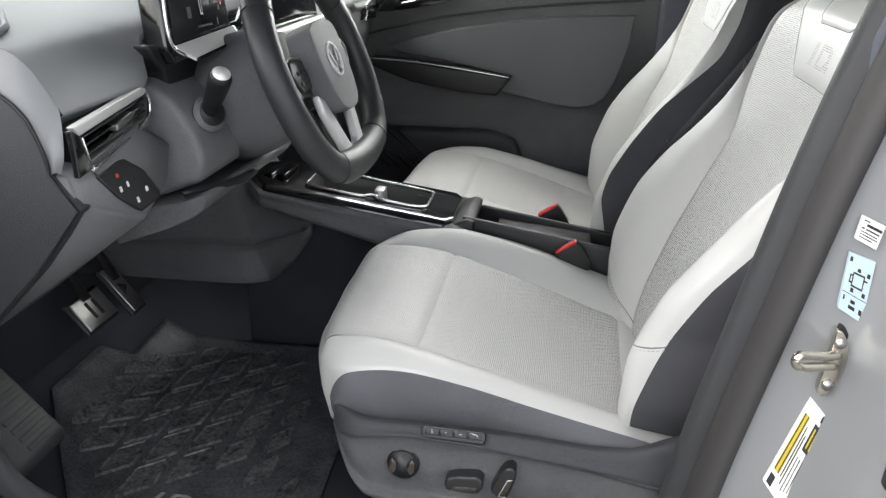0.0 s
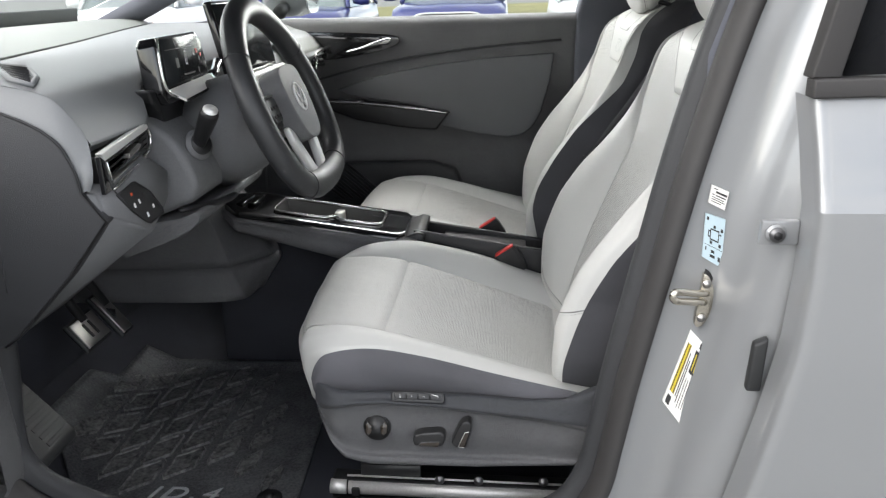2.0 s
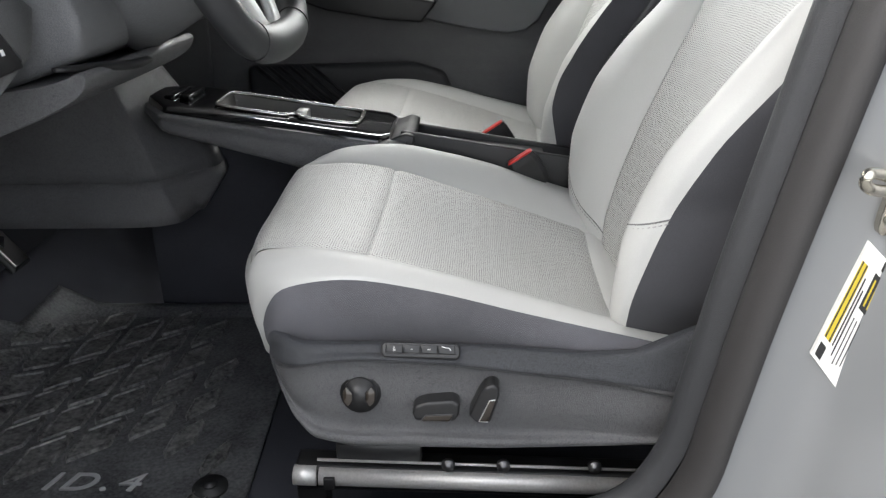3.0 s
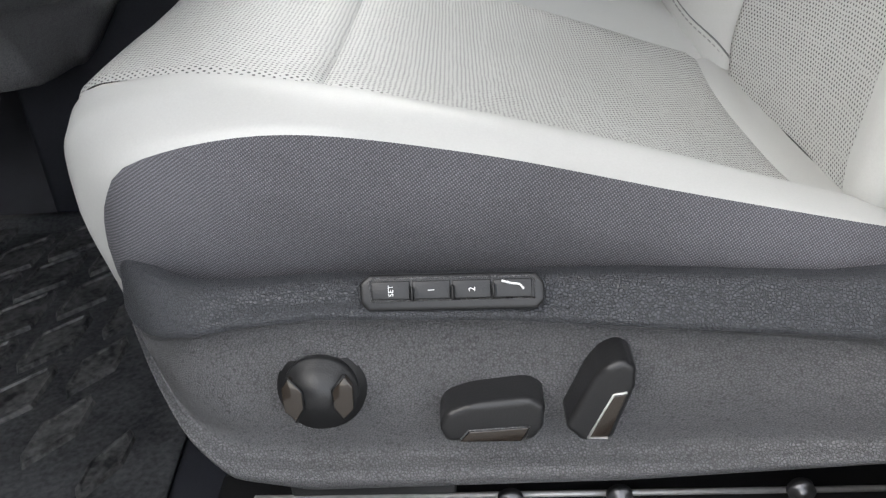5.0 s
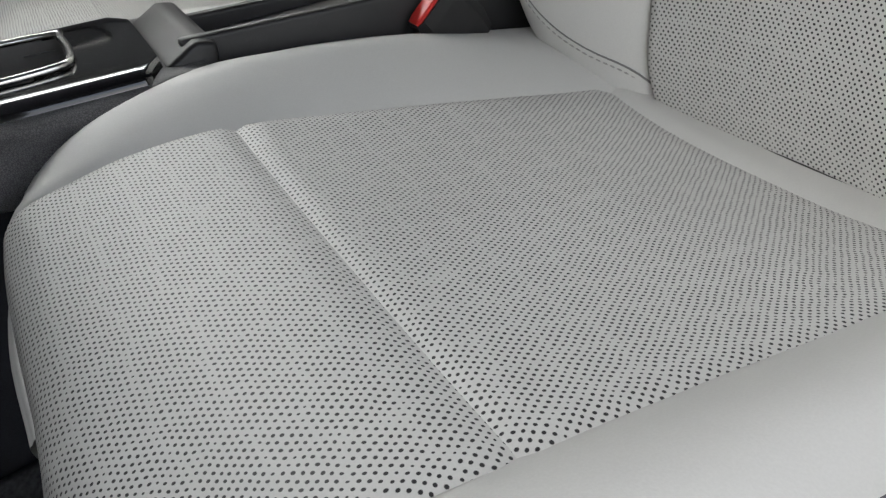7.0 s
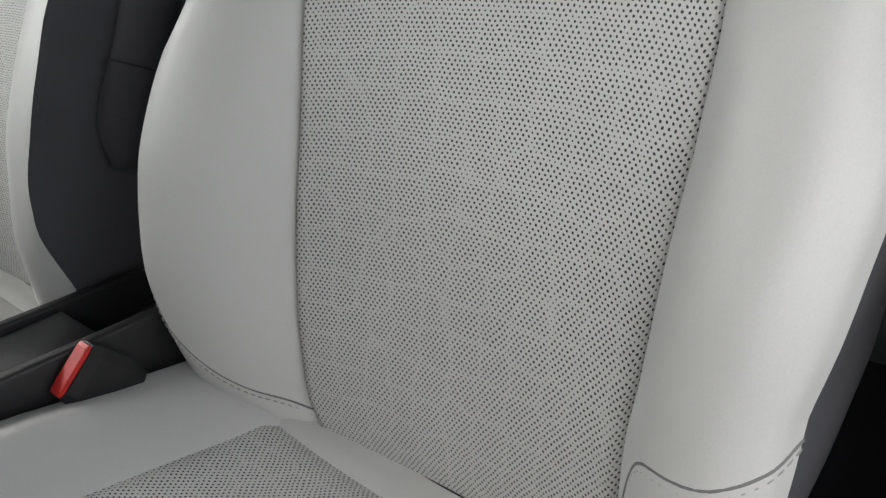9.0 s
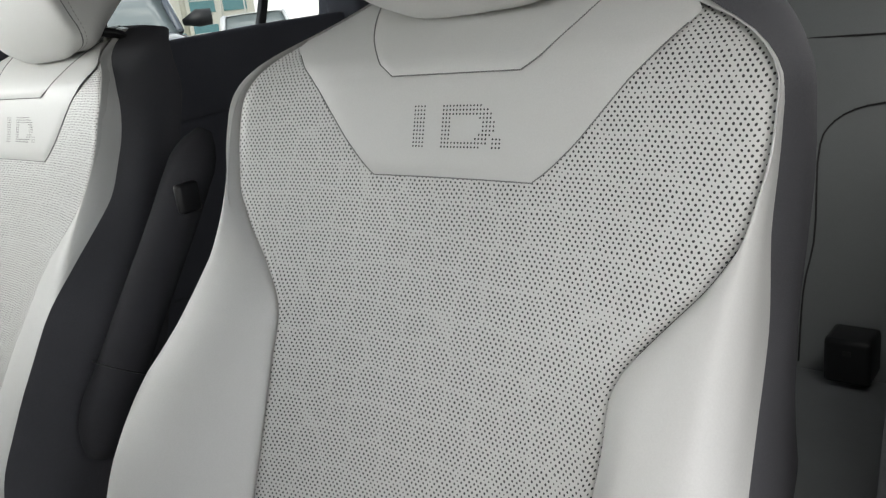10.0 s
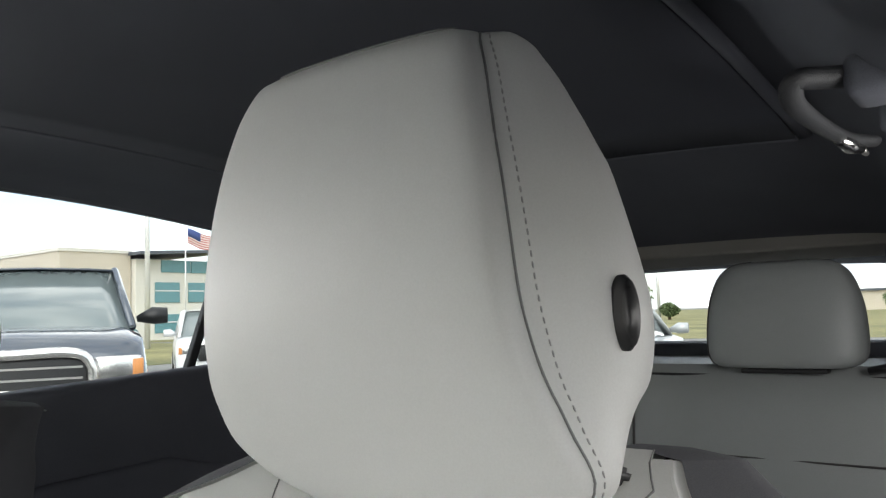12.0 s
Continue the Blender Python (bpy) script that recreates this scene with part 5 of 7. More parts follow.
# side vents
def vent(y0, y1, x0, x1, z, name, flip):
    v = part(name, slab([(y0, z - 0.028), (y1 - 0.012, z - 0.018), (y1, z + 0.002), (y1 - 0.006, z + 0.020), (y0 + 0.004, z + 0.032)], "x", x1 - 0.035, x1 - 0.006, 0.004, 2), M_BLACK, dash, "gloss black side air vent")
    part("vent_frame", tube(cat([(x1 - 0.004, y0, z + 0.034), (x1, (y0 + y1) / 2, z + 0.028), (x1, y1 - 0.006, z + 0.020), (x1, y1 + 0.002, z + 0.004), (x1, y1 - 0.014, z - 0.020)], 24), 0.0035, 8), M_CHROME, v, "satin chrome vent frame")
    part("vent_bar", slab([(y0 - 0.004, z + 0.026), (y1 - 0.01, z + 0.018), (y1 - 0.004, z + 0.026), (y0 - 0.008, z + 0.037)], "x", x1 - 0.02, x1 + 0.003, 0.003, 2), M_STEEL, v, "silver trim bar")
    part("vent_cheek", slab([(y0 - 0.012, z + 0.034), (y0 + 0.006, z + 0.032), (y0 + 0.012, z - 0.028), (y0 - 0.002, z - 0.046), (y0 - 0.012, z - 0.03)], "x", x1 - 0.04, x1 + 0.002, 0.004, 2), M_GLOSS, v, "gloss black vent cheek")
    for k in range(3):
        zz = z + 0.014 - k * 0.013
        part("vent_slat", slab([(y0 + 0.014, zz - 0.002), (y1 - 0.012, zz - 0.002 - 0.002), (y1 - 0.012, zz), (y0 + 0.014, zz + 0.002)], "x", x1 - 0.026, x1 - 0.002, 0.0008, 1), M_GLOSS, v)
    part("vent_tab", slab([(lerp(y0, y1, 0.48), z - 0.004), (lerp(y0, y1, 0.64), z - 0.003), (lerp(y0, y1, 0.66), z + 0.004), (lerp(y0, y1, 0.50), z + 0.003)], "x", x1 - 0.006, x1 + 0.004, 0.0015, 2), M_STEEL, v)


vent(0.755, 0.60, -0.14, -0.128, 1.185, "side_vent", -1)


def vslab(outline, lo, hi, bev=0.003, seg=2):
    """A plate facing the driver, swept back towards the column."""
    bm = slab(outline, "x", lo, hi, bev, seg)
    for v in bm.verts:
        v.co.x += -0.104 - 0.12 * (v.co.y + 0.806)
    return bm


def vpt(y, z, o=0.0):
    return Vector((-0.104 - 0.12 * (y + 0.806) + o, y, z))


sv = part("side_vent", vslab([(-0.790, 1.180), (-0.602, 1.192), (-0.592, 1.182), (-0.588, 1.166), (-0.606, 1.151), (-0.774, 1.133)], -0.04, -0.016), M_BLACK, dash, "gloss black side air vent")
part("vent_bar", vslab([(-0.806, 1.189), (-0.604, 1.1995), (-0.594, 1.190), (-0.606, 1.187), (-0.792, 1.176)], -0.006, 0.003, 0.002, 3), M_SATIN, sv, "satin silver trim bar")
part("vent_frame", tube(cat([vpt(-0.600, 1.194), vpt(-0.590, 1.183), vpt(-0.586, 1.167), vpt(-0.606, 1.150), vpt(-0.69, 1.1395), vpt(-0.772, 1.131)], 30), 0.0032, 8), M_CHROME, sv, "bright vent frame")
part("vent_cheek", vslab([(-0.807, 1.186), (-0.788, 1.176), (-0.776, 1.132), (-0.805, 1.130)], -0.006, 0.002, 0.002, 3), M_GLOSS, sv, "gloss black vent cheek")
part("vent_lip", tube([vpt(-0.786, 1.173, 0.002), vpt(-0.773, 1.133, 0.002)], 0.0014, 6), M_CHROME, sv)
for k in range(4):
    a_, b_ = 1.171 - 0.0105 * k, 1.181 - 0.0085 * k
    part("vent_slat", vslab([(-0.777 + 0.003 * k, a_ - 0.0015), (-0.598, b_ - 0.0015), (-0.598, b_ + 0.0015), (-0.777 + 0.003 * k, a_ + 0.0015)], -0.022, -0.002, 0.0008, 1), M_GLOSS if k != 3 else M_STEEL, sv)
part("vent_tab", vslab([(-0.70, 1.160), (-0.655, 1.166), (-0.640, 1.171), (-0.655, 1.175), (-0.70, 1.168)], -0.008, 0.004, 0.0015, 2), M_STEEL, sv)
DQ = [(-0.318, -0.665), (-0.276, -0.656), (-0.230, -0.712), (-0.208, -0.764), (-0.245, -0.753)]


def hood_z(x, y):
    return tab(x, HOOD) + 0.008 * (1 - (y / 0.8) ** 2) * 0.7 + 0.002


dv = thing("demister_vent", (-0.26, -0.71, 1.285), "dark slatted demister vent in the dash hood", "air vent")
vm = bmesh.new()
vm.faces.new([vm.verts.new((x, y, hood_z(x, y) + 0.0005)) for x, y in DQ])
part("vent_opening", thicken(vm, 0.003), M_BLACK, dv, smooth=False)
part("vent_bezel", tube([(x, y, hood_z(x, y) + 0.001) for x, y in DQ + DQ[:1]], 0.0045, 8), M_DASH_TOP, dv)
for k in range(1, 7):
    u = k / 7
    (x0_, y0_), (x1_, y1_) = [(lerp(a[0], b[0], u), lerp(a[1], b[1], u)) for a, b in ((DQ[0], DQ[4]), (DQ[1], DQ[3]))]
    part("demister_slat", tube([(x0_, y0_, hood_z(x0_, y0_) + 0.003), (x1_, y1_, hood_z(x1_, y1_) + 0.003)], 0.0022, 6), M_SWITCH, dv)
# lighting panel
lx = Matrix.Translation((-0.1035, -0.705, 1.092)) @ Euler((0, radians(-15.1), 0)).to_matrix().to_4x4()


def on_panel(bm, m=lx):
    bmesh.ops.transform(bm, matrix=m, verts=bm.verts)
    return bm


lp = part("light_panel", on_panel(slab([(-0.058, 0.028), (-0.006, 0.034), (0.004, 0.033), (0.035, 0.011), (0.054, -0.024), (0.050, -0.031), (0.0, -0.034), (-0.008, -0.029), (-0.033, -0.006)], "x", -0.004, 0.002, 0.0012, 2)), M_SWITCH, dash, "black touch panel with light symbols")
M_LAMP_RED = material("lit_red_symbol", (0.6, 0.08, 0.03), 0.5, grain=100, bump=0)
part("panel_edge", on_panel(tube([(0.0018, y, z) for y, z in ((-0.058, 0.028), (-0.006, 0.034), (0.004, 0.033), (0.035, 0.011), (0.054, -0.024), (0.050, -0.031), (0.0, -0.034), (-0.008, -0.029), (-0.033, -0.006), (-0.060, 0.034))], 0.0012, 6)), M_BLACK, lp)
for y, z, w, h, m in ((-0.021, 0.019, 0.008, 0.007, M_LAMP_RED), (-0.024, 0.002, 0.007, 0.010, M_WHITE), (-0.007, 0.004, 0.006, 0.010, M_WHITE), (0.028, -0.013, 0.008, 0.009, M_WHITE), (0.002, -0.020, 0.007, 0.010, M_WHITE), (0.010, 0.008, 0.0014, 0.018, M_SEAL), (0.003, 0.017, 0.014, 0.0014, M_SEAL)):
    w, h = w * 0.7, h * 0.7
    part("panel_symbol", on_panel(box(0.0018, 0.0026, y - w / 2, y + w / 2, z - h / 2, z + h / 2)), m, lp, smooth=False)
# instrument display
cl = thing("instrument_display", (-0.13, -0.44, 1.21), "gloss black instrument display behind the steering wheel", "display")
tilt = Matrix.Translation((-0.122, -0.437, 1.280)) @ Euler((0, radians(-6), 0)).to_matrix().to_4x4()
part("display_case", on_panel(slab([(-0.113, -0.042), (-0.106, 0.036), (-0.092, 0.047), (0.078, 0.048), (0.100, 0.034), (0.108, -0.040), (0.085, -0.056), (-0.095, -0.064)], "x", -0.030, 0.004, 0.006, 3), tilt), M_GLOSS, cl)
part("display_glass", on_panel(slab([(-0.092, -0.036), (-0.084, 0.043), (0.072, 0.044), (0.093, -0.028)], "x", 0.001, 0.0062, 0.001), tilt), material("dark_screen", (0.02, 0.022, 0.024), 0.14, grain=30, bump=0, coat=0.0, spec=0.15), cl, "dark glass screen with lit symbols")
part("display_edge", on_panel(tube(cat([(0.004, -0.092, 0.046), (0.006, -0.101, 0.020), (0.006, -0.106, -0.026), (0.008, -0.098, -0.044), (0.016, -0.088, -0.054)], 24), 0.0028, 8), tilt), M_CHROME, cl, "chrome edge")
for y, z, w, h, m in ((0.006, 0.006, 0.008, 0.024, M_WHITE), (0.006, 0.006, 0.005, 0.019, M_INK), (-0.034, 0.000, 0.012, 0.016, M_SEAL), (0.044, 0.010, 0.008, 0.006, M_SEAL), (0.060, 0.014, 0.006, 0.008, M_RED), (0.076, 0.006, 0.005, 0.006, M_RED), (0.066, 0.000, 0.006, 0.008, M_SEAL), (0.010, -0.022, 0.05, 0.003, M_SEAL), (-0.02, 0.024, 0.11, 0.0012, M_SEAL), (0.055, -0.020, 0.004, 0.010, M_SEAL)):
    part("display_symbol", on_panel(box(0.0060, 0.0068 if m is not M_INK else 0.0070, y - w / 2, y + w / 2, z - h / 2, z + h / 2), tilt), m, cl, smooth=False)
part("display_shelf", on_panel(thicken(sheet([[Vector((0.004, -0.094, -0.040)), Vector((0.004, 0.108, -0.033))], [Vector((0.030, -0.084, -0.060)), Vector((0.030, 0.080, -0.050))]]), 0.004), tilt), M_SATIN, cl, "satin silver shelf under screen", smooth=False)
part("shelf_edge", on_panel(tube([(0.031, -0.084, -0.061), (0.031, 0.080, -0.051), (0.006, 0.110, -0.034)], 0.0024, 6), tilt), M_GLOSS, cl)
part("display_foot", slab([(-0.572, 1.245), (-0.560, 1.222), (-0.535, 1.205), (-0.530, 1.186), (-0.47, 1.170), (-0.44, 1.176), (-0.42, 1.20), (-0.36, 1.215), (-0.34, 1.24)], "x", -0.19, -0.128, 0.006, 3), M_BLACK, cl)
part("display_arm", tube([(-0.13, -0.34, 1.235), (-0.12, -0.29, 1.245), (-0.125, -0.25, 1.262)], [0.012, 0.008, 0.010], 10), M_GLOSS, cl)
ms = thing("touch_screen", (-0.13, 0.0, 1.22), "large gloss black centre touch screen", "screen")
mt = Matrix.Translation((-0.135, -0.02, 1.295)) @ Euler((0, radians(-12), 0)).to_matrix().to_4x4()
part("screen_case", on_panel(box(-0.018, 0.0, -0.165, 0.165, -0.075, 0.085, 0.006, 3), mt), M_GLOSS, ms)
part("screen_glass", on_panel(box(-0.002, 0.002, -0.158, 0.158, -0.062, 0.078, 0.001, 1), mt), bpy.data.materials["dark_screen"], ms)
part("screen_logo", on_panel(box(0.0015, 0.0028, -0.065, -0.04, 0.015, 0.055), mt), material("screen_blue", (0.02, 0.10, 0.24), 0.3, grain=60, bump=0), ms, smooth=False)
part("screen_text_bar", on_panel(box(0.0015, 0.0028, -0.085, -0.02, -0.005, 0.001), mt), M_SEAL, ms, smooth=False)
part("slider_bar", on_panel(box(-0.01, 0.022, -0.16, 0.16, -0.092, -0.076, 0.004, 2), mt), M_STEEL, ms, "silver slider bar")

# ---- steering wheel ----
wheel = thing("steering_wheel", (-0.10, -0.37, 1.16), "black leather steering wheel with silver spoke trim", "steering wheel")
WM = Matrix.Translation((0.049, -0.368, 1.190)) @ Euler((0, radians(-22), 0)).to_matrix().to_4x4()


def wp(x, y, z):
    return WM @ Vector((x, y, z))


rimpts, rads = [], []
for i in range(97):
    a = i / 96 * math.tau
    r = 0.187
    z = r * math.sin(a)
    if z < -0.095:
        z = -0.095 - 0.066 * math.tanh((-0.095 - z) / 0.075)
    rimpts.append(wp(0, r * math.cos(a) * 1.02, z))
bm = bmesh.new()
rg = []
for i, p in enumerate(rimpts[:-1]):
    d = (rimpts[(i + 1) % 96] - rimpts[i - 1]).normalized()
    nx = (WM.to_3x3() @ Vector((1, 0, 0))).normalized()
    s = d.cross(nx).normalized()
    thick = 0.0245 if math.sin(i / 96 * math.tau) > -0.85 else 0.0250
    rg.append([bm.verts.new(p + s * math.cos(b) * thick + nx * math.sin(b) * 0.0210) for b in [k * math.tau / 14 for k in range(14)]])
for i in range(96):
    for k in range(14):
        bm.faces.new((rg[i][k], rg[i][(k + 1) % 14], rg[(i + 1) % 96][(k + 1) % 14], rg[(i + 1) % 96][k]))
part("rim", bm, M_WHEEL, wheel, "black leather rim")
HM = WM @ Matrix.Translation((-0.014, 0, 0))
hub_out = [(-0.064, 0.036), (-0.052, 0.064), (0, 0.071), (0.052, 0.064), (0.064, 0.036), (0.060, -0.022), (0.040, -0.062), (0.0, -0.072), (-0.040, -0.062), (-0.060, -0.022)]
part("airbag_cover", on_panel(slab([(p.x, p.y) for p in cat([Vector((a, b, 0)) for a, b in hub_out + hub_out[:1]], 41)][:-1], "x", -0.004, 0.038, 0.014, 4), HM), M_DASH, wheel, "grey airbag cover")
part("emblem_ring", on_panel(tube([(0.0385, 0.0255 * math.cos(i / 32 * math.tau), 0.008 + 0.0255 * math.sin(i / 32 * math.tau)) for i in range(33)], 0.0023, 8), HM), M_WHITE, wheel, "white ring emblem")
for pts in (((-0.012, 0.022), (-0.004, 0.002), (0.0, 0.010), (0.004, 0.002), (0.012, 0.022)), ((-0.019, 0.012), (-0.009, -0.010), (0.0, 0.006), (0.009, -0.010), (0.019, 0.012))):
    part("emblem_mark", on_panel(tube([(0.0388, 1.18 * a, 1.18 * b - 0.001) for a, b in pts], 0.0019, 6), HM), M_WHITE, wheel)
for s in (1, -1):
    part("side_spoke", on_panel(slab([(s * 0.066, 0.030), (s * 0.165, 0.022), (s * 0.166, -0.012), (s * 0.064, -0.030)], "x", -0.020, 0.008, 0.006, 3), HM), M_BLACK, wheel)
    part("button_pad", on_panel(slab([(s * 0.074, 0.026), (s * 0.125, 0.030), (s * 0.140, 0.012), (s * 0.120, -0.018), (s * 0.076, -0.016)], "x", 0.004, 0.016, 0.004, 3), HM), M_SWITCH, wheel, "black button pad")
    for k in range(6):
        part("wheel_button", on_panel(box(0.0155, 0.0175, s * (0.084 + 0.015 * (k % 3)) - 0.004, s * (0.084 + 0.015 * (k % 3)) + 0.004, 0.010 - 0.016 * (k // 3) - 0.003, 0.010 - 0.016 * (k // 3) + 0.003, 0.0008, 1), HM), M_SEAL, wheel)
    part("pad_trim", on_panel(tube(cat([(0.012, s * 0.072, 0.030), (0.014, s * 0.128, 0.033), (0.014, s * 0.146, 0.012), (0.012, s * 0.124, -0.024)], 18), 0.0016, 6), HM), M_STEEL, wheel)
    part("spoke_trim", on_panel(slab([(s * 0.070, -0.030), (s * 0.052, -0.042), (s * 0.020, -0.120), (s * 0.0, -0.132), (s * 0.0, -0.146), (s * 0.044, -0.143), (s * 0.052, -0.120), (s * 0.073, -0.060)], "x", 0.002, 0.016, 0.005, 3), HM), M_SATIN, wheel, "satin silver lower spoke trim")
for a in (0.55, 2.59, 4.1, 5.32):
    ri = int(a / math.tau * 96)
    ax_ = (rimpts[ri + 1] - rimpts[ri]).normalized()
    nx_ = (WM.to_3x3() @ Vector((1, 0, 0))).normalized()
    sx_ = ax_.cross(nx_).normalized()
    part("rim_seam", tube([rimpts[ri] + sx_ * math.cos(b) * 0.0249 + nx_ * math.sin(b) * 0.0214 for b in [k * math.tau / 24 for k in range(25)]], 0.0009, 6), M_BLACK, wheel, "dark leather joint")
part("spoke_back", on_panel(slab([(-0.05, -0.05), (0.05, -0.05), (0.032, -0.14), (-0.032, -0.14)], "x", -0.03, -0.012, 0.004, 2), HM), M_BLACK, wheel)
col = thing("steering_column", (-0.12, -0.37, 1.13), "grey steering column cover with black stalk", "steering column")
part("column_cover", tube([(-0.12, -0.372, 1.125), (-0.075, -0.372, 1.148), (-0.035, -0.372, 1.164), (0.005, -0.372, 1.18)], [0.098, 0.098, 0.092, 0.070], 36), M_DASH, col)
part("stalk_boot", disc((-0.072, -0.525, 1.148), (0.80, -0.45, 0.3), 0.0235, 0.012, 28, 0.004), M_BLACK, col)
part("boot_ring", disc((-0.074, -0.524, 1.1472), (0.80, -0.45, 0.3), 0.0265, 0.010, 28, 0.003), M_DASH, col)
part("stalk", tube([(-0.080, -0.520, 1.140), (-0.062, -0.538, 1.165), (-0.045, -0.556, 1.188), (-0.032, -0.570, 1.206), (-0.028, -0.574, 1.212)], [0.012, 0.013, 0.0155, 0.0165, 0.014], 14, flat=0.8), M_BLACK, col, "black control stalk")
part("stalk_cap", disc((-0.027, -0.575, 1.2135), (0.45, -0.45, 0.75), 0.0125, 0.004, 16, 0.0015), M_SATIN, col, "satin silver end cap")

# ---- centre console ----
stack = thing("centre_stack", (-0.45, 0.02, 0.70), "dark grey lower centre trim beside the footwell", "dash trim")
sk = []
for i in range(16):
    q = i / 15
    z = 0.683 + 0.30 * q
    fl_ = 0.03 * (1 - q) ** 3
    xr = tab(z, [(0.683, -0.180), (0.75, -0.205), (0.84, -0.235), (0.93, -0.268), (0.99, -0.30)])
    xe = tab(z, [(0.675, -0.168), (0.745, -0.124), (0.80, -0.152), (0.90, -0.215), (0.99, -0.28)])
    ye = tab(z, [(0.675, 0.0), (0.745, 0.03), (0.99, 0.04)])
    sk.append(cat([Vector((-0.75, -0.10 - fl_, z)), Vector((-0.5, -0.09 - fl_, z)), Vector((xr - 0.08, -0.085 - fl_, z)), Vector((xr - 0.012, -0.080 - fl_ * 0.5, z)), Vector((xr + 0.004, -0.070, z)), Vector((lerp(xr, xe, 0.55), -0.02, z)), Vector((xe, ye, z)), Vector((xe - 0.02, ye + 0.10, z))], 36))
part("side_panel", thicken(sheet(sk[4:]), 0.006), M_PLASTIC, stack)
part("lower_skirt", thicken(sheet(sk[:5]), 0.005), M_PLASTIC, stack)
M_CUP = material("satin_grey_cup_plastic", (0.11, 0.108, 0.104), 0.35, grain=400, bump=0.1)
console = thing("centre_console", (0.15, 0.0, 0.45), "dark centre console with gloss black cup holder tray", "console")


def con_z(x):
    return 0.872 - 0.19 * (x - 0.05) * (0.75 if x > 0.05 else 0.8)


body_rows = []
for i in range(95):
    x = -0.225 + i * 0.47 / 94
    zt = con_z(x) - 0.012
    zb = tab(x, [(-0.225, 0.885), (-0.17, 0.86), (0.03, 0.806), (0.24, 0.745)])
    zb = min(zb, zt - 0.012)
    wd = 0.112 * min(1, 0.55 + (x + 0.225) / 0.10)
    body_rows.append(cat([Vector((x, -wd + 0.03, zb - 0.006)), Vector((x, -wd, zb)), Vector((x, -wd - 0.004, lerp(zb, zt, 0.6))), Vector((x, -wd + 0.004, zt)), Vector((x, 0, zt + 0.002)), Vector((x, wd - 0.004, zt)), Vector((x, wd + 0.004, lerp(zb, zt, 0.6))), Vector((x, wd, zb)), Vector((x, wd - 0.03, zb - 0.006))], 81))
tray_rows = []
for i in range(88):
    x = -0.22 + i * 0.435 / 87
    zt = con_z(x)
    wd = 0.104 * min(1, 0.55 + (x + 0.22) / 0.10) * min(1, 0.75 + (0.215 - x) / 0.06)
    tray_rows.append(cat([Vector((x, -wd - 0.004, zt - 0.016)), Vector((x, -wd + 0.004, zt - 0.004)), Vector((x, -wd * 0.72, zt)), Vector((x, 0, zt + 0.001)), Vector((x, wd * 0.72, zt)), Vector((x, wd - 0.004, zt - 0.004)), Vector((x, wd + 0.004, zt - 0.016))], 61))
ring = [(-0.10, -0.045), (-0.085, -0.062), (0.02, -0.060), (0.03, -0.045), (0.05, -0.045), (0.06, -0.060), (0.135, -0.058), (0.155, -0.04), (0.155, 0.03), (0.14, 0.052), (0.0, 0.058), (-0.085, 0.055), (-0.10, 0.04)]
rc_ = [Vector((p.x, p.y, con_z(p.x) + 0.004)) for p in cat([Vector((a, b, 0)) for a, b in ring + ring[:1]], 90)]
part("cup_holder_rim", tube(rc_, 0.0034, 8, caps=False), M_CHROME, console, "satin chrome cup holder rim")


def inside(x, y, poly):
    hit = False
    for (x0, y0), (x1, y1) in zip(poly, poly[1:] + poly[:1]):
        if (y0 > y) != (y1 > y) and x < x0 + (y - y0) * (x1 - x0) / (y1 - y0):
            hit = not hit
    return hit


def cut_cups(bm):
    poly = [(p.x, p.y) for p in rc_[:-1]]
    gone = [f for f in bm.faces if inside(f.calc_center_median().x, f.calc_center_median().y, poly)]
    bmesh.ops.delete(bm, geom=gone, context="FACES")
    return bm


part("gloss_tray", cut_cups(sheet(tray_rows)), M_GLOSS, console, "piano black tray top")
part("console_body", cut_cups(sheet(body_rows)), M_PLASTIC, console)
part("cup_wall", sheet([[p + Vector((0, 0, 0.001)) for p in rc_[:-1]], [Vector((lerp(p.x, 0.03, 0.03), p.y * 0.96, p.z - 0.018)) for p in rc_[:-1]], [Vector((lerp(p.x, 0.03, 0.07), p.y * 0.88, p.z - 0.072)) for p in rc_[:-1]]], closed=True), M_CUP, console, "satin grey cup holder wall")
cf = bmesh.new()
cf.faces.new([cf.verts.new((lerp(p.x, 0.03, 0.07), p.y * 0.88, p.z - 0.072)) for p in rc_[:-1]])
part("cup_floor", cf, M_BLACK, console, smooth=False)
part("cup_bridge", slab([(0.028, -0.056), (0.050, -0.056), (0.050, -0.018), (0.039, -0.010), (0.028, -0.018)], "z", con_z(0.04) - 0.045, con_z(0.04) - 0.004, 0.004, 2), M_SATIN, console, "satin silver cup divider")
part("cup_bridge", slab([(0.028, 0.054), (0.050, 0.054), (0.050, 0.018), (0.039, 0.010), (0.028, 0.018)], "z", con_z(0.04) - 0.045, con_z(0.04) - 0.004, 0.004, 2), M_SATIN, console, "satin silver cup divider")
for k in range(2):
    part("rocker_key", slab([(-0.195 + k * 0.028, -0.045), (-0.175 + k * 0.028, -0.045), (-0.175 + k * 0.028, 0.045), (-0.195 + k * 0.028, 0.045)], "z", con_z(-0.18) - 0.002, con_z(-0.18) + 0.006, 0.002, 2), M_GLOSS, console)
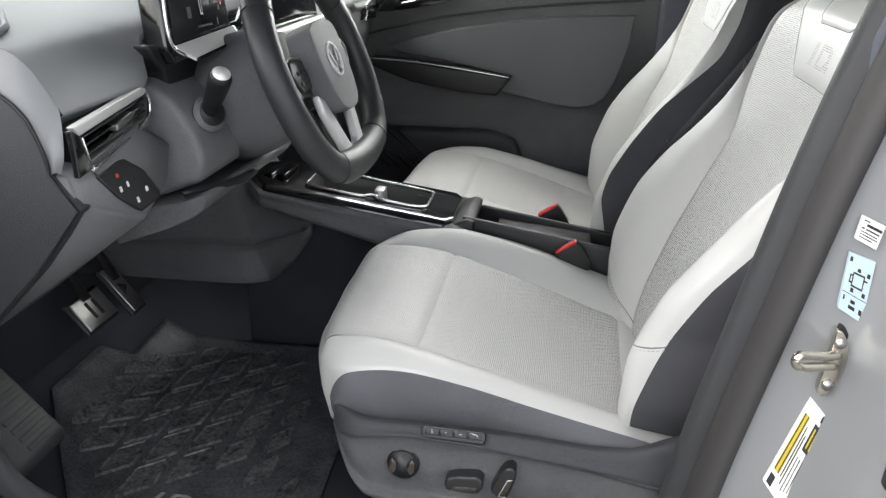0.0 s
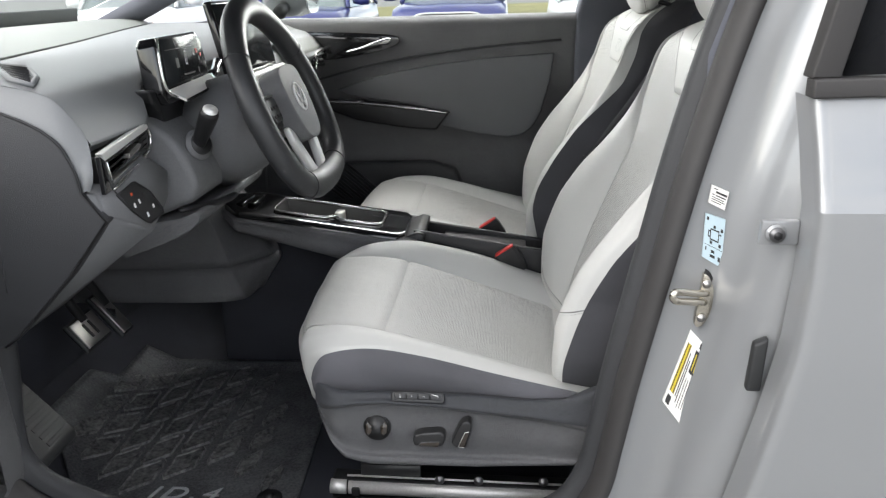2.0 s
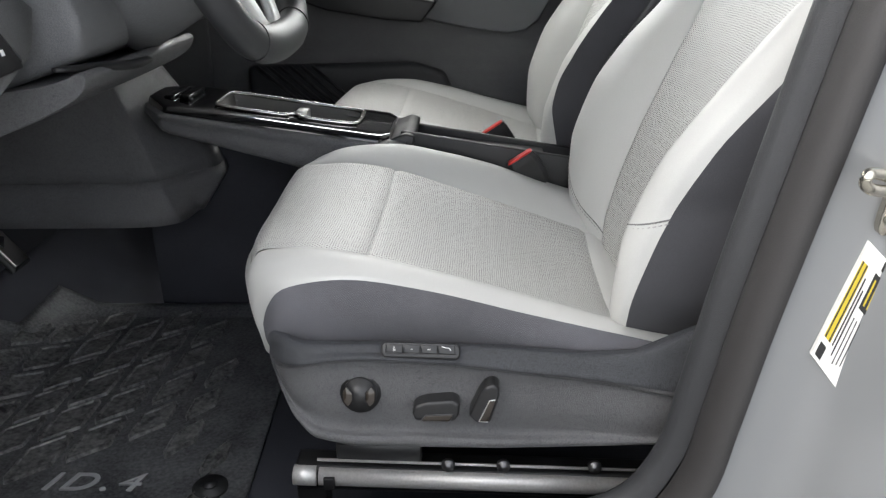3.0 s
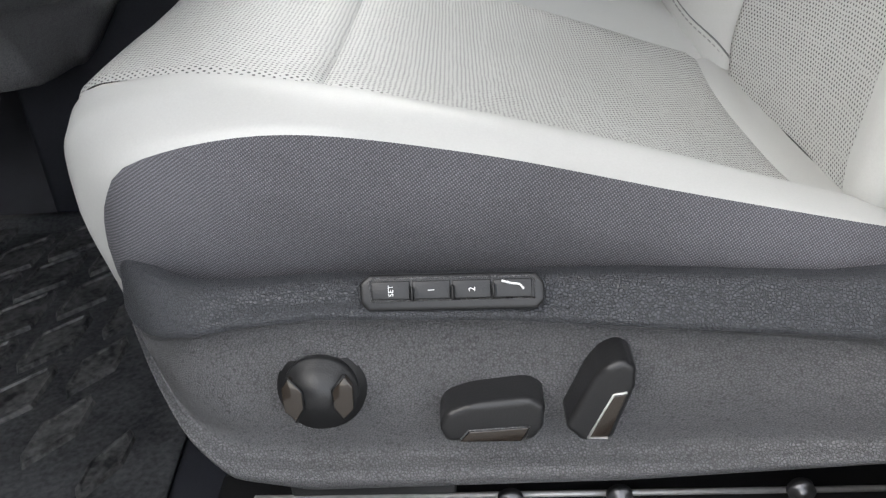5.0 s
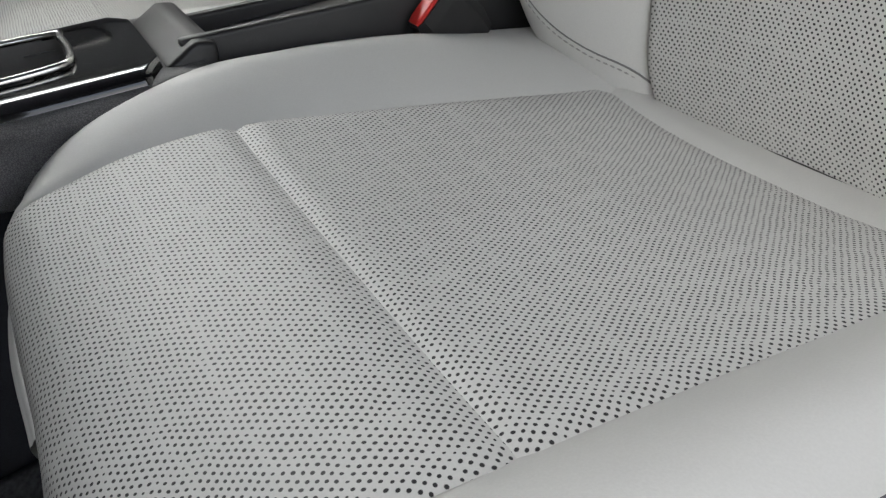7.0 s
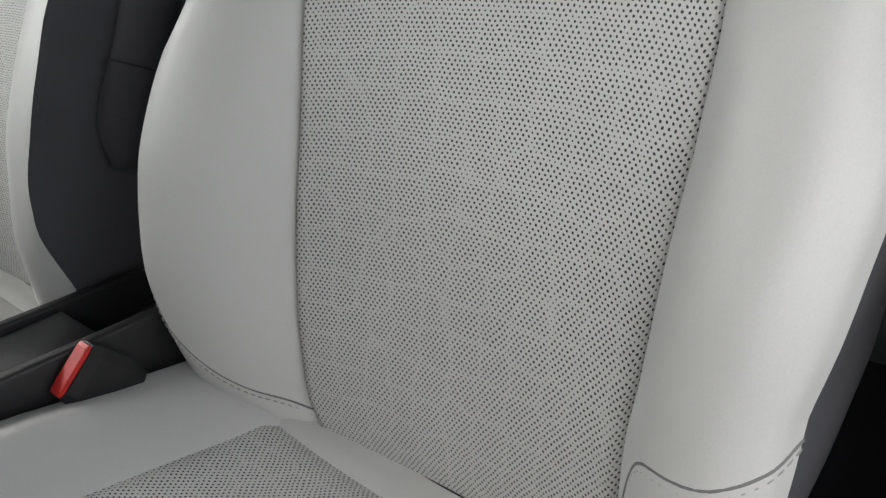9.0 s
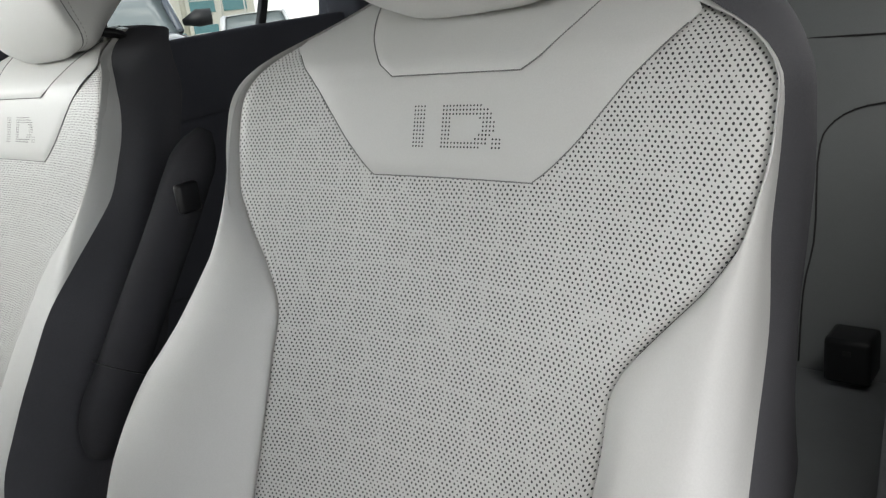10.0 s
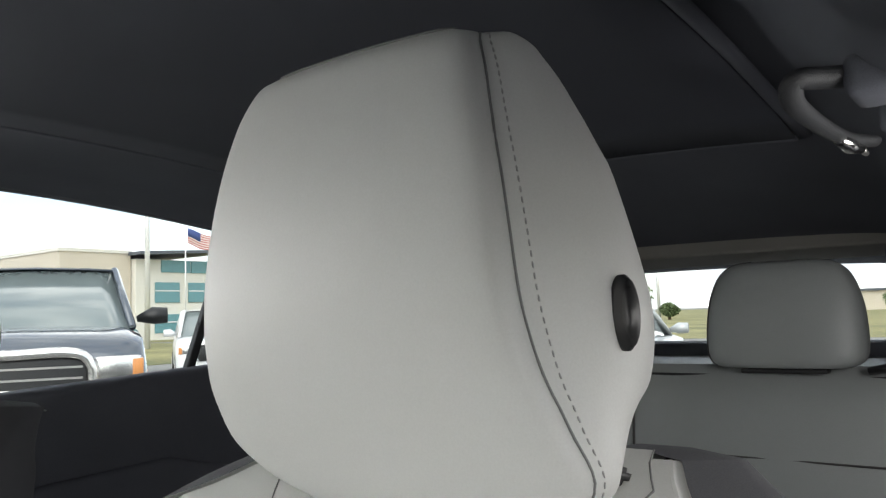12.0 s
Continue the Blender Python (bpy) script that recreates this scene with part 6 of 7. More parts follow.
# storage bin behind the tray, between the seats
for y, dz in ((-0.072, 0.0), (0.064, -0.016)):
    part("bin_wall", slab([(0.235, 0.73), (0.68, 0.62), (0.68, 0.755 + dz), (0.58, 0.795 + dz), (0.235, 0.852 + dz)], "y", y, y + 0.014, 0.004, 2), M_BLACK, console, "black bin side")
part("bin_floor", box(0.22, 0.68, -0.07, 0.075, 0.60, 0.735, 0.004), M_BLACK, console)
part("bin_front", slab([(0.205, 0.835), (0.245, 0.850), (0.262, 0.844), (0.232, 0.72), (0.205, 0.72)], "y", -0.085, 0.08, 0.005, 2), M_BLACK, console)
part("bin_slider", slab([(0.30, 0.800), (0.50, 0.775), (0.50, 0.785), (0.30, 0.810)], "y", -0.056, 0.062, 0.002, 1), M_BLACK, console)
part("console_skirt", box(-0.32, 0.20, 0.088, 0.12, 0.38, 0.80, 0.01), M_CARPET, console)
part("console_foot", box(0.14, 0.66, -0.075, 0.075, 0.38, 0.62, 0.02), M_CARPET, console)

# passenger armrest folded up along the backrest
ar = part("armrest", tube(cat([(0.616, 0.047, 0.895), (0.636, 0.046, 0.945), (0.665, 0.045, 0.985), (0.712, 0.045, 1.052), (0.755, 0.045, 1.112), (0.795, 0.045, 1.172), (0.828, 0.045, 1.218)], 24), [0.014, 0.021, 0.025, 0.027] + [0.027] * 17 + [0.024, 0.018, 0.009], 16, flat=1.0), M_FABRIC_DARK, passenger_seat, "black folding armrest, raised")
part("arm_joint", tube([(0.6635 + 0.0275 * math.cos(a), 0.045 + 0.0275 * math.sin(a), 0.983 - 0.018 * math.cos(a)) for a in [k * math.tau / 24 for k in range(25)]], 0.0009, 6), M_BLACK, ar)
part("arm_button", box(0.758, 0.786, 0.012, 0.024, 1.135, 1.170, 0.005), M_BLACK, ar)

# ---- passenger door ----
pdoor = thing("passenger_door", (0.2, 0.78, 0.6), "closed passenger door with charcoal and slate trim", "car door")
pan = []
for i in range(40):
    x = -0.42 + i * 1.10 / 39
    pan.append(cat([Vector((x, 0.70, 0.50)), Vector((x, 0.725, 0.62)), Vector((x, 0.742, 0.80)), Vector((x, 0.748, 0.98)), Vector((x, 0.740, 1.12)), Vector((x, 0.728, 1.20)), Vector((x, 0.715, 1.255)), Vector((x, 0.712, 1.285)), Vector((x, 0.728, 1.302)), Vector((x, 0.76, 1.306))], 34))
part("trim_panel", thicken(sheet(pan), 0.01), M_PLASTIC, pdoor, "charcoal door trim")
part("slate_insert", slab([(-0.10, 1.082), (-0.02, 1.108), (0.10, 1.137), (0.25, 1.160), (0.42, 1.176), (0.600, 1.186), (0.588, 1.10), (0.560, 1.00), (0.535, 0.955), (0.50, 0.930), (0.45, 0.922), (0.36, 0.935), (0.228, 0.962), (0.262, 1.006), (0.10, 1.040), (-0.06, 1.064)], "y", 0.718, 0.742, 0.006, 3), M_SLATE, pdoor, "slate grey padded insert")
part("trim_crease", tube(cat([(-0.20, 0.722, 1.105), (0.05, 0.722, 1.165), (0.30, 0.721, 1.20), (0.62, 0.720, 1.225)], 24), 0.004, 8), M_TRIM, pdoor)
for k in range(6):
    part("pocket_rib", tube([(-0.22 + 0.03 * k, 0.685, 0.845), (-0.09 + 0.03 * k, 0.683, 0.73)], 0.005, 8), M_SWITCH, pdoor)
part("handle_bezel", slab([(p.x, p.y) for p in cat([Vector((a, b, 0)) for a, b in ((-0.22, 1.268), (-0.05, 1.262), (0.09, 1.252), (0.115, 1.235), (0.09, 1.215), (-0.02, 1.190), (-0.16, 1.185), (-0.22, 1.268))], 41)][:-1], "y", 0.702, 0.735, 0.004, 2), M_GLOSS, pdoor, "gloss black handle bezel")
part("door_handle", tube(cat([(-0.055, 0.700, 1.202), (-0.01, 0.692, 1.212), (0.045, 0.688, 1.228), (0.09, 0.695, 1.238)], 16), [0.005, 0.007, 0.008] + [0.009] * 8 + [0.010, 0.012, 0.013, 0.012, 0.009], 10, flat=0.8), M_CHROME, pdoor, "satin silver door handle")
arm = part("arm_rest", slab([(-0.14, 1.055), (0.0, 1.045), (0.15, 1.028), (0.268, 1.010), (0.228, 0.958), (0.13, 0.965), (-0.02, 0.99), (-0.13, 1.030)], "y", 0.665, 0.745, 0.008, 3), M_BLACK, pdoor, "black door pull armrest")
part("arm_strip", tube(cat([(-0.14, 0.668, 1.054), (0.0, 0.664, 1.046), (0.15, 0.664, 1.029), (0.262, 0.668, 1.012)], 20), 0.0035, 8), M_CHROME, arm, "bright trim strip")
part("window_switch", box(-0.06, 0.0, 0.672, 0.70, 1.044, 1.052, 0.003), M_GLOSS, arm)
part("door_pocket", slab([(-0.25, 0.60), (0.30, 0.60), (0.335, 0.70), (0.285, 0.825), (0.20, 0.85), (-0.25, 0.845)], "y", 0.690, 0.740, 0.02, 4), M_TRIM, pdoor, "charcoal moulded door pocket")
part("door_outer", box(-0.42, 0.68, 0.80, 0.88, 0.42, 1.29, 0.02), M_PAINT, pdoor)
part("window_pane", slab([(-0.40, 1.30), (0.68, 1.30), (0.76, 1.67), (0.10, 1.65)], "y", 0.772, 0.776), M_GLASS, pdoor, "clear side window", smooth=False).visible_shadow = False
mir = thing("wing_mirror", (-0.25, 1.0, 1.33), "wing mirror outside the passenger window", "mirror")
part("mirror_shell", tube(cat([(-0.30, 0.90, 1.36), (-0.305, 0.98, 1.375), (-0.30, 1.09, 1.37), (-0.29, 1.13, 1.36)], 14), [0.03, 0.065, 0.075, 0.08, 0.082, 0.082, 0.082, 0.082, 0.082, 0.08, 0.075, 0.07, 0.055, 0.03], 20, flat=0.85), M_PAINT, mir)
part("mirror_glass", slab([(p.x, p.y) for p in cat([Vector((a, b, 0)) for a, b in ((0.95, 1.33), (0.93, 1.39), (0.97, 1.425), (1.08, 1.42), (1.12, 1.38), (1.10, 1.325), (1.0, 1.315), (0.95, 1.33))], 33)][:-1], "x", -0.232, -0.226), material("mirror_silver", (0.9, 0.9, 0.9), 0.02, 1.0, grain=10, bump=0), mir, "mirror glass", smooth=False)
part("mirror_arm", tube([(-0.30, 0.84, 1.32), (-0.30, 0.93, 1.345)], 0.022, 10), M_BLACK, mir)

# passenger-side pillar and rear door trim
pp = thing("passenger_pillar", (0.74, 0.74, 0.6), "dark pillar trim between passenger side doors", "pillar trim", kind="structure")
part("pillar_trim", slab([(0.655, 0.50), (0.90, 0.50), (0.93, 1.30), (1.01, 1.60), (1.06, 1.70), (0.77, 1.70), (0.665, 1.30)], "y", 0.70, 0.80, 0.015, 3), M_LINER, pp)
rpd = thing("rear_passenger_door", (1.2, 0.78, 0.6), "dark trimmed rear passenger door with clear window", "car door")
part("trim_panel", slab([(0.91, 0.50), (1.70, 0.50), (1.75, 0.95), (1.72, 1.342), (1.50, 1.336), (1.15, 1.320), (0.935, 1.308)], "y", 0.715, 0.78, 0.015, 3), M_LINER, rpd, "black door trim")
part("trim_step", slab([(0.93, 0.80), (1.66, 0.80), (1.66, 1.10), (1.40, 1.17), (0.93, 1.15)], "y", 0.695, 0.72, 0.012, 3), M_LINER, rpd)
part("door_outer", box(0.81, 1.72, 0.80, 0.88, 0.42, 1.30, 0.02), M_PAINT, rpd)
part("window_pane", slab([(0.92, 1.29), (1.74, 1.325), (1.71, 1.64), (0.96, 1.70)], "y", 0.772, 0.776), M_TINT, rpd, "tinted side window", smooth=False).visible_shadow = False
part("window_divider", slab([(1.482, 1.325), (1.502, 1.325), (1.616, 1.635), (1.599, 1.635)], "y", 0.766, 0.784, 0.003), M_BLACK, rpd, "black window divider bar")
qp = thing("quarter_panel", (1.9, 0.7, 0.6), "black rear quarter trim beside the bench", "car trim", kind="structure")
part("quarter_trim", slab([(1.705, 1.335), (1.72, 1.10), (1.72, 0.45), (2.45, 0.45), (2.45, 1.60), (1.80, 1.66), (1.76, 1.60)], "y", 0.66, 0.82, 0.02, 3), M_LINER, qp)
qp2 = thing("driver_quarter_panel", (1.9, -0.7, 0.6), "black rear quarter trim beside the bench", "car trim", kind="structure")
part("quarter_trim", slab([(1.62, 1.29), (1.70, 1.10), (1.70, 0.45), (2.45, 0.45), (2.45, 1.62), (1.70, 1.62), (1.62, 1.5)], "y", -0.82, -0.66, 0.02, 3), M_LINER, qp2)
part("pillar_trim", slab([(0.70, 0.60), (0.86, 0.60), (0.86, 1.28), (0.95, 1.67), (0.84, 1.67), (0.72, 1.30)], "y", -0.755, -0.715, 0.012, 3), M_LINER, qp2, "dark pillar trim")
belt_top = thing("belt_guide", (0.96, -0.64, 1.50), "black seat belt guide on the pillar", "seat belt")
part("guide_cover", tube(cat([(0.975, -0.655, 1.64), (0.968, -0.640, 1.55), (0.962, -0.632, 1.47), (0.960, -0.635, 1.435)], 14), [0.030, 0.036] + [0.040] * 9 + [0.036, 0.027, 0.012], 16), M_BLACK, belt_top)
part("belt_loop", tube(cat([(0.935, -0.640, 1.475), (0.925, -0.625, 1.445), (0.945, -0.615, 1.425), (0.985, -0.625, 1.430), (0.990, -0.645, 1.465)], 16), 0.006, 8), M_STEEL, belt_top, "steel belt loop")
part("belt_webbing", thicken(sheet([[Vector((0.955 + 0.012 * q, -0.640 - 0.02 * q, 1.43 - 0.75 * q + w)) + Vector((w * 1.2, 0, 0)) for w in (-0.02, 0.0, 0.02)] for q in [k / 10 for k in range(11)]]), 0.0015), M_BLACK, belt_top, "black belt webbing")
belt_top.location.y -= 0.04

# ---- roof ----
ROOF = [(-0.35, 1.555), (0.0, 1.655), (0.4, 1.710), (0.9, 1.727), (1.1, 1.722), (1.24, 1.715), (1.44, 1.696), (1.6, 1.675), (1.8, 1.645), (2.1, 1.585), (2.4, 1.51)]


def roof_z(x):
    return sum(tab(x + k * 0.07, ROOF) for k in (-1, 0, 1)) / 3


rl = []
for i in range(40):
    x = -0.35 + i * 2.75 / 39
    zc = roof_z(x)
    rl.append(cat([Vector((x, -0.79, zc - 0.19)), Vector((x, -0.70, zc - 0.175)), Vector((x, -0.60, zc - 0.145)), Vector((x, -0.53, zc - 0.070)), Vector((x, -0.46, zc - 0.018)), Vector((x, -0.3, zc - 0.004)), Vector((x, 0, zc)), Vector((x, 0.3, zc - 0.004)), Vector((x, 0.60, zc - 0.020)), Vector((x, 0.70, zc - 0.036)), Vector((x, 0.79, zc - 0.052))], 41))
tagged(part("ceiling", thicken(sheet(rl), -0.03), M_LINER), "charcoal fabric car headliner", "headliner", kind="structure")
M_BLIND = material("grey_roof_blind", (0.040, 0.043, 0.056), 0.95, grain=1000, bump=0.3, vary=0.1)
blind = thing("roof_blind", (0.9, 0, 1.68), "closed dark grey fabric panoramic roof blind", "roof blind")
shade = [[Vector((x, y, roof_z(x) - 0.010 - 0.016 * (y / 0.45) ** 2)) for y in [-0.42 + k * 0.07 for k in range(13)]] for x in [0.30 + k * 0.1 for k in range(14)]]
part("blind_cloth", thicken(sheet(shade), 0.006), M_BLIND, blind)
for s in (-1, 1):
    part("blind_track", tube([(x, s * 0.43, roof_z(x) - 0.026) for x in [0.30 + k * 0.1 for k in range(14)]], 0.009, 8, flat=0.5), M_LINER, blind, "dark side track")
part("blind_end_bar", tube([(1.60, y, roof_z(1.6) - 0.012 - 0.016 * (y / 0.45) ** 2) for y in [-0.42 + k * 0.07 for k in range(13)]], 0.010, 8, flat=0.5), M_LINER, blind, "dark end bar")
gh = thing("grab_handle", (1.17, -0.56, 1.58), "dark grey ceiling grab handle with bright hook", "grab handle")
grip = cat([(1.122, -0.575, 1.592), (1.102, -0.553, 1.590), (1.086, -0.534, 1.588), (1.098, -0.528, 1.578), (1.130, -0.529, 1.573), (1.190, -0.533, 1.570), (1.240, -0.540, 1.569), (1.275, -0.556, 1.570)], 40)
part("handle_bar", tube(grip, [lerp(0.0105, 0.0065, i / 39) for i in range(40)], 12, flat=0.8), M_TRIM, gh)
for x0, x1 in ((1.095, 1.150), (1.255, 1.300)):
    part("handle_mount", box(x0, x1, -0.600, -0.562, 1.572, 1.604, 0.010, 3), M_LINER, gh)
part("coat_hook", tube([(1.222, -0.537, 1.566), (1.246, -0.540, 1.564), (1.262, -0.546, 1.563)], [0.006, 0.0075, 0.005], 10), M_CHROME, gh, "bright hook end")
part("hook_tip", tube([(1.262, -0.546, 1.563), (1.276, -0.548, 1.560)], [0.004, 0.0025], 8), M_STEEL, gh)

# ---- rear seat and hatch ----
bench = thing("rear_bench", (1.7, 0, 0.45), "grey leatherette rear bench seat with stitched panels", "car seat")
br = []
for i in range(30):
    z = 0.62 + i * (1.335 - 0.62) / 29
    x = 1.525 + (z - 0.62) * 0.27
    roll = 0.03 * max(0, (z - 1.28) / 0.055) ** 2
    grv = 0.006 * math.exp(-((z - 1.205) / 0.006) ** 2)
    br.append([Vector((x + roll + grv + 0.012 * math.sin(abs(y) * 9) ** 2 * 0.6, y, z)) for y in [-0.62 + k * 1.24 / 60 for k in range(61)]])
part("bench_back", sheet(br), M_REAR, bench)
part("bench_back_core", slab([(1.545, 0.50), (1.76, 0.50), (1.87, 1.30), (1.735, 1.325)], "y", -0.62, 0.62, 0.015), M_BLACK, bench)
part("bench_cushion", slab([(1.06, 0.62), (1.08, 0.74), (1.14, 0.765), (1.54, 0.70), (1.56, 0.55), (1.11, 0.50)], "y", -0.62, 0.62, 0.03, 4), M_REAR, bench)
part("bench_riser", box(1.14, 1.75, -0.6, 0.6, 0.36, 0.56, 0.02), M_CARPET, bench)
for yv in (-0.17, 0.17):
    part("panel_seam", tube([(1.528 + 0.27 * (z - 0.62) - 0.0015, yv * (1 + 0.25 * max(0, 1.15 - z)), z) for z in [0.70 + k * 0.05 for k in range(10)]], 0.0016, 6), M_SEAL, bench)
for sy in (-1, 1):
    part("panel_seam", tube(cat([(1.528 + 0.27 * (z - 0.62) - 0.001, sy * y, z) for y, z in ((0.408, 0.70), (0.405, 0.815), (0.414, 0.90), (0.408, 1.03), (0.425, 1.075), (0.47, 1.10), (0.55, 1.11))], 20), 0.0016, 6), M_SEAL, bench)
part("panel_seam", tube([(1.686, -0.6 + k * 0.06, 1.205) for k in range(21)], 0.0016, 6), M_SEAL, bench)
part("panel_seam", tube([(1.528 + 0.27 * (z - 0.62) - 0.001 + 0.03 * max(0, (z - 1.28) / 0.055) ** 2, -0.118 - 0.08 * (1.33 - z), z) for z in [1.205 + k * 0.013 for k in range(10)]], 0.002, 6), M_SEAL, bench)
slot = part("belt_slot", box(1.455, 1.52, -0.535, -0.470, 0.722, 0.792, 0.008), M_BLACK, bench, "black rear buckle block")
part("slot_mark", box(1.4535, 1.457, -0.508, -0.497, 0.768, 0.776), M_SEAL, slot, smooth=False)


def rear_headrest(y, w, h):
    root = thing("rear_headrest", (1.735, y, 1.33), "grey leatherette rear headrest on the bench", "headrest", "rear headrests")
    prof = [(1.334, 0.80, 0.85), (1.342, 0.94, 0.95), (1.365, 1.0, 1.0), (1.32 + h * 0.6, 0.97, 0.95), (1.32 + h * 0.85, 0.85, 0.8), (1.32 + h * 0.97, 0.66, 0.55), (1.32 + h, 0.4, 0.25)]
    rows = []
    for p in cat([Vector(q) for q in prof], 25):
        rows.append([Vector((1.737 + 0.06 * (p.x - 1.32) + 0.048 * p.z * math.copysign(abs(math.cos(a)) ** 0.6, math.cos(a)), y + w * p.y * math.copysign(abs(math.sin(a)) ** 0.45, math.sin(a)), p.x)) for a in [k / 40 * math.tau for k in range(40)]])
    bm = sheet(rows, closed=True)
    bm.verts.ensure_lookup_table()
    bm.faces.new([bm.verts[i] for i in range(40)])
    bm.faces.new([bm.verts[len(bm.verts) - 40 + i] for i in range(40)])
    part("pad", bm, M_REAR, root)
    part("pad_seam", tube([r[13] + Vector((-0.0015, -0.001, 0)) for r in rows[2:]], 0.0013, 6), M_SEAL, root)
    for s in (-0.05, 0.05):
        part("post", tube([(1.742, y + s, 1.31), (1.742, y + s, 1.335)], 0.006, 8), M_CHROME, root)
    part("foot_trim", box(1.715, 1.755, y - 0.060, y + 0.060, 1.325, 1.332, 0.002), M_BLACK, root)


rear_headrest(-0.353, 0.112, 0.172)
rear_headrest(0.353, 0.112, 0.172)
rear_headrest(0.0, 0.09, 0.075)
rc2 = thing("child_seat_release", (1.74, -0.50, 1.325), "black backrest release lever on bench top", "release lever")
part("lever", tube([(1.725, -0.465, 1.330), (1.725, -0.50, 1.337), (1.735, -0.56, 1.335)], [0.009, 0.013, 0.010], 10, flat=0.6), M_BLACK, rc2)
hatch = thing("tailgate", (2.4, 0, 0.6), "closed tailgate with clear rear window", "tailgate")
part("hatch_lower", slab([(2.25, 0.50), (2.40, 0.50), (2.40, 1.345), (2.25, 1.345)], "y", -0.68, 0.68, 0.01), M_LINER, hatch)
part("hatch_top", slab([(2.16, 1.535), (2.26, 1.515), (2.30, 1.56), (2.2, 1.60)], "y", -0.68, 0.68, 0.008), material("taupe_hatch_trim", (0.20, 0.19, 0.175), 0.8, grain=600, bump=0.2), hatch, "taupe tailgate top trim")
for s in (-1, 1):
    part("hatch_side", slab([(2.2, 1.29), (2.42, 1.29), (2.34, 1.58), (2.2, 1.58)], "y", s * 0.43, s * 0.70, 0.01), M_LINER, hatch)
part("rear_window", slab([(2.31, 1.34), (2.315, 1.34), (2.265, 1.54), (2.26, 1.54)], "y", -0.61, 0.61), M_TINT, hatch, "tinted rear window", smooth=False).visible_shadow = False
shelf = thing("parcel_shelf", (2.1, 0, 1.28), "black parcel shelf behind the bench", "parcel shelf")
part("shelf_board", slab([(1.86, 1.300), (2.25, 1.300), (2.25, 1.318), (1.86, 1.318)], "y", -0.60, 0.60, 0.004), M_BLACK, shelf)

for sy, nm in ((1, "passenger"), (-1, "driver")):
    kp = thing(nm + "_kick_panel", (-0.6, sy * 0.76, 0.5), "dark kick panel ahead of the door", "kick panel", kind="structure")
    part("kick_trim", slab([(-1.0, 0.42), (-0.36, 0.42), (-0.36, 1.0), (-0.40, 1.32), (-1.0, 1.25)], "y", sy * 0.735, sy * 0.80, 0.01, 2), M_PLASTIC, kp)
    part("fender", slab([(-2.1, 0.35), (-0.36, 0.35), (-0.36, 1.05), (-0.42, 1.22), (-1.2, 1.15), (-2.1, 0.85)], "y", sy * 0.82, sy * 0.90, 0.02, 2), M_PAINT, kp, "grey painted wing")

# windscreen and front pillars
ws = thing("windscreen", (-0.7, 0, 1.4), "clear front windscreen with dark pillars", "windscreen", kind="structure")
part("pane", slab([(-0.98, 1.30), (-0.975, 1.305), (-0.33, 1.565), (-0.335, 1.56)], "y", -0.66, 0.66), M_GLASS, ws, smooth=False).visible_shadow = False
for s in (-1, 1):
    part("front_pillar", tube([(-1.02, s * 0.76, 1.22), (-0.7, s * 0.74, 1.36), (-0.40, s * 0.71, 1.50), (-0.15, s * 0.68, 1.585)], 0.045, 12, flat=0.7), M_LINER, ws, "dark pillar trim")
part("screen_base", slab([(-1.15, 1.24), (-0.962, 1.30), (-0.955, 1.358), (-1.15, 1.315)], "y", -0.78, 0.78, 0.006), M_BLACK, ws)
bonnet = [[Vector((-1.15 - 0.95 * q, y * (1 - 0.12 * q), 1.235 - 0.32 * q ** 2.2 - 0.05 * (y / 0.8) ** 2)) for y in [-0.85 + k * 0.17 for k in range(11)]] for q in [k / 10 for k in range(11)]]
tagged(part("bonnet", thicken(sheet(bonnet), 0.02), M_PAINT), "grey painted car bonnet ahead of the windscreen", "bonnet")


# outer skin closing the shell overhead and behind
skin = [[Vector((x, y, roof_z(x) + 0.045 - 0.05 * (abs(y) / 0.8) ** 3)) for y in [-0.80 + k * 0.1 for k in range(17)]] for x in [-0.33 + k * 0.091 for k in range(31)]]
tagged(part("roof_skin", thicken(sheet(skin), 0.01), M_PAINT), "grey painted car roof", "car roof", kind="structure")
tail = [[Vector((2.44 - 0.10 * max(0, z - 1.0), y, z)) for z in (0.36, 0.6, 0.9, 1.2, 1.292)] for y in [-0.86 + k * 0.172 for k in range(11)]]
tagged(part("tail_skin", thicken(sheet(tail), 0.012), M_PAINT), "grey painted rear end of the car", "car body", kind="structure")
for sy, nm in ((1, "passenger"), (-1, "driver")):
    tagged(part(nm + "_rear_wing", slab([(1.73, 0.36), (2.44, 0.36), (2.44, 1.29), (2.36, 1.56), (1.74, 1.60), (1.76, 1.29)], "y", sy * 0.83, sy * 0.86, 0.01), M_PAINT), "grey painted rear wing of the car", "car body", kind="structure")
    tagged(part(nm + "_sill", box(-0.36, 1.74, sy * 0.80, sy * 0.86, 0.30, 0.44, 0.02), M_PAINT), "grey painted sill under the doors", "car body", kind="structure")
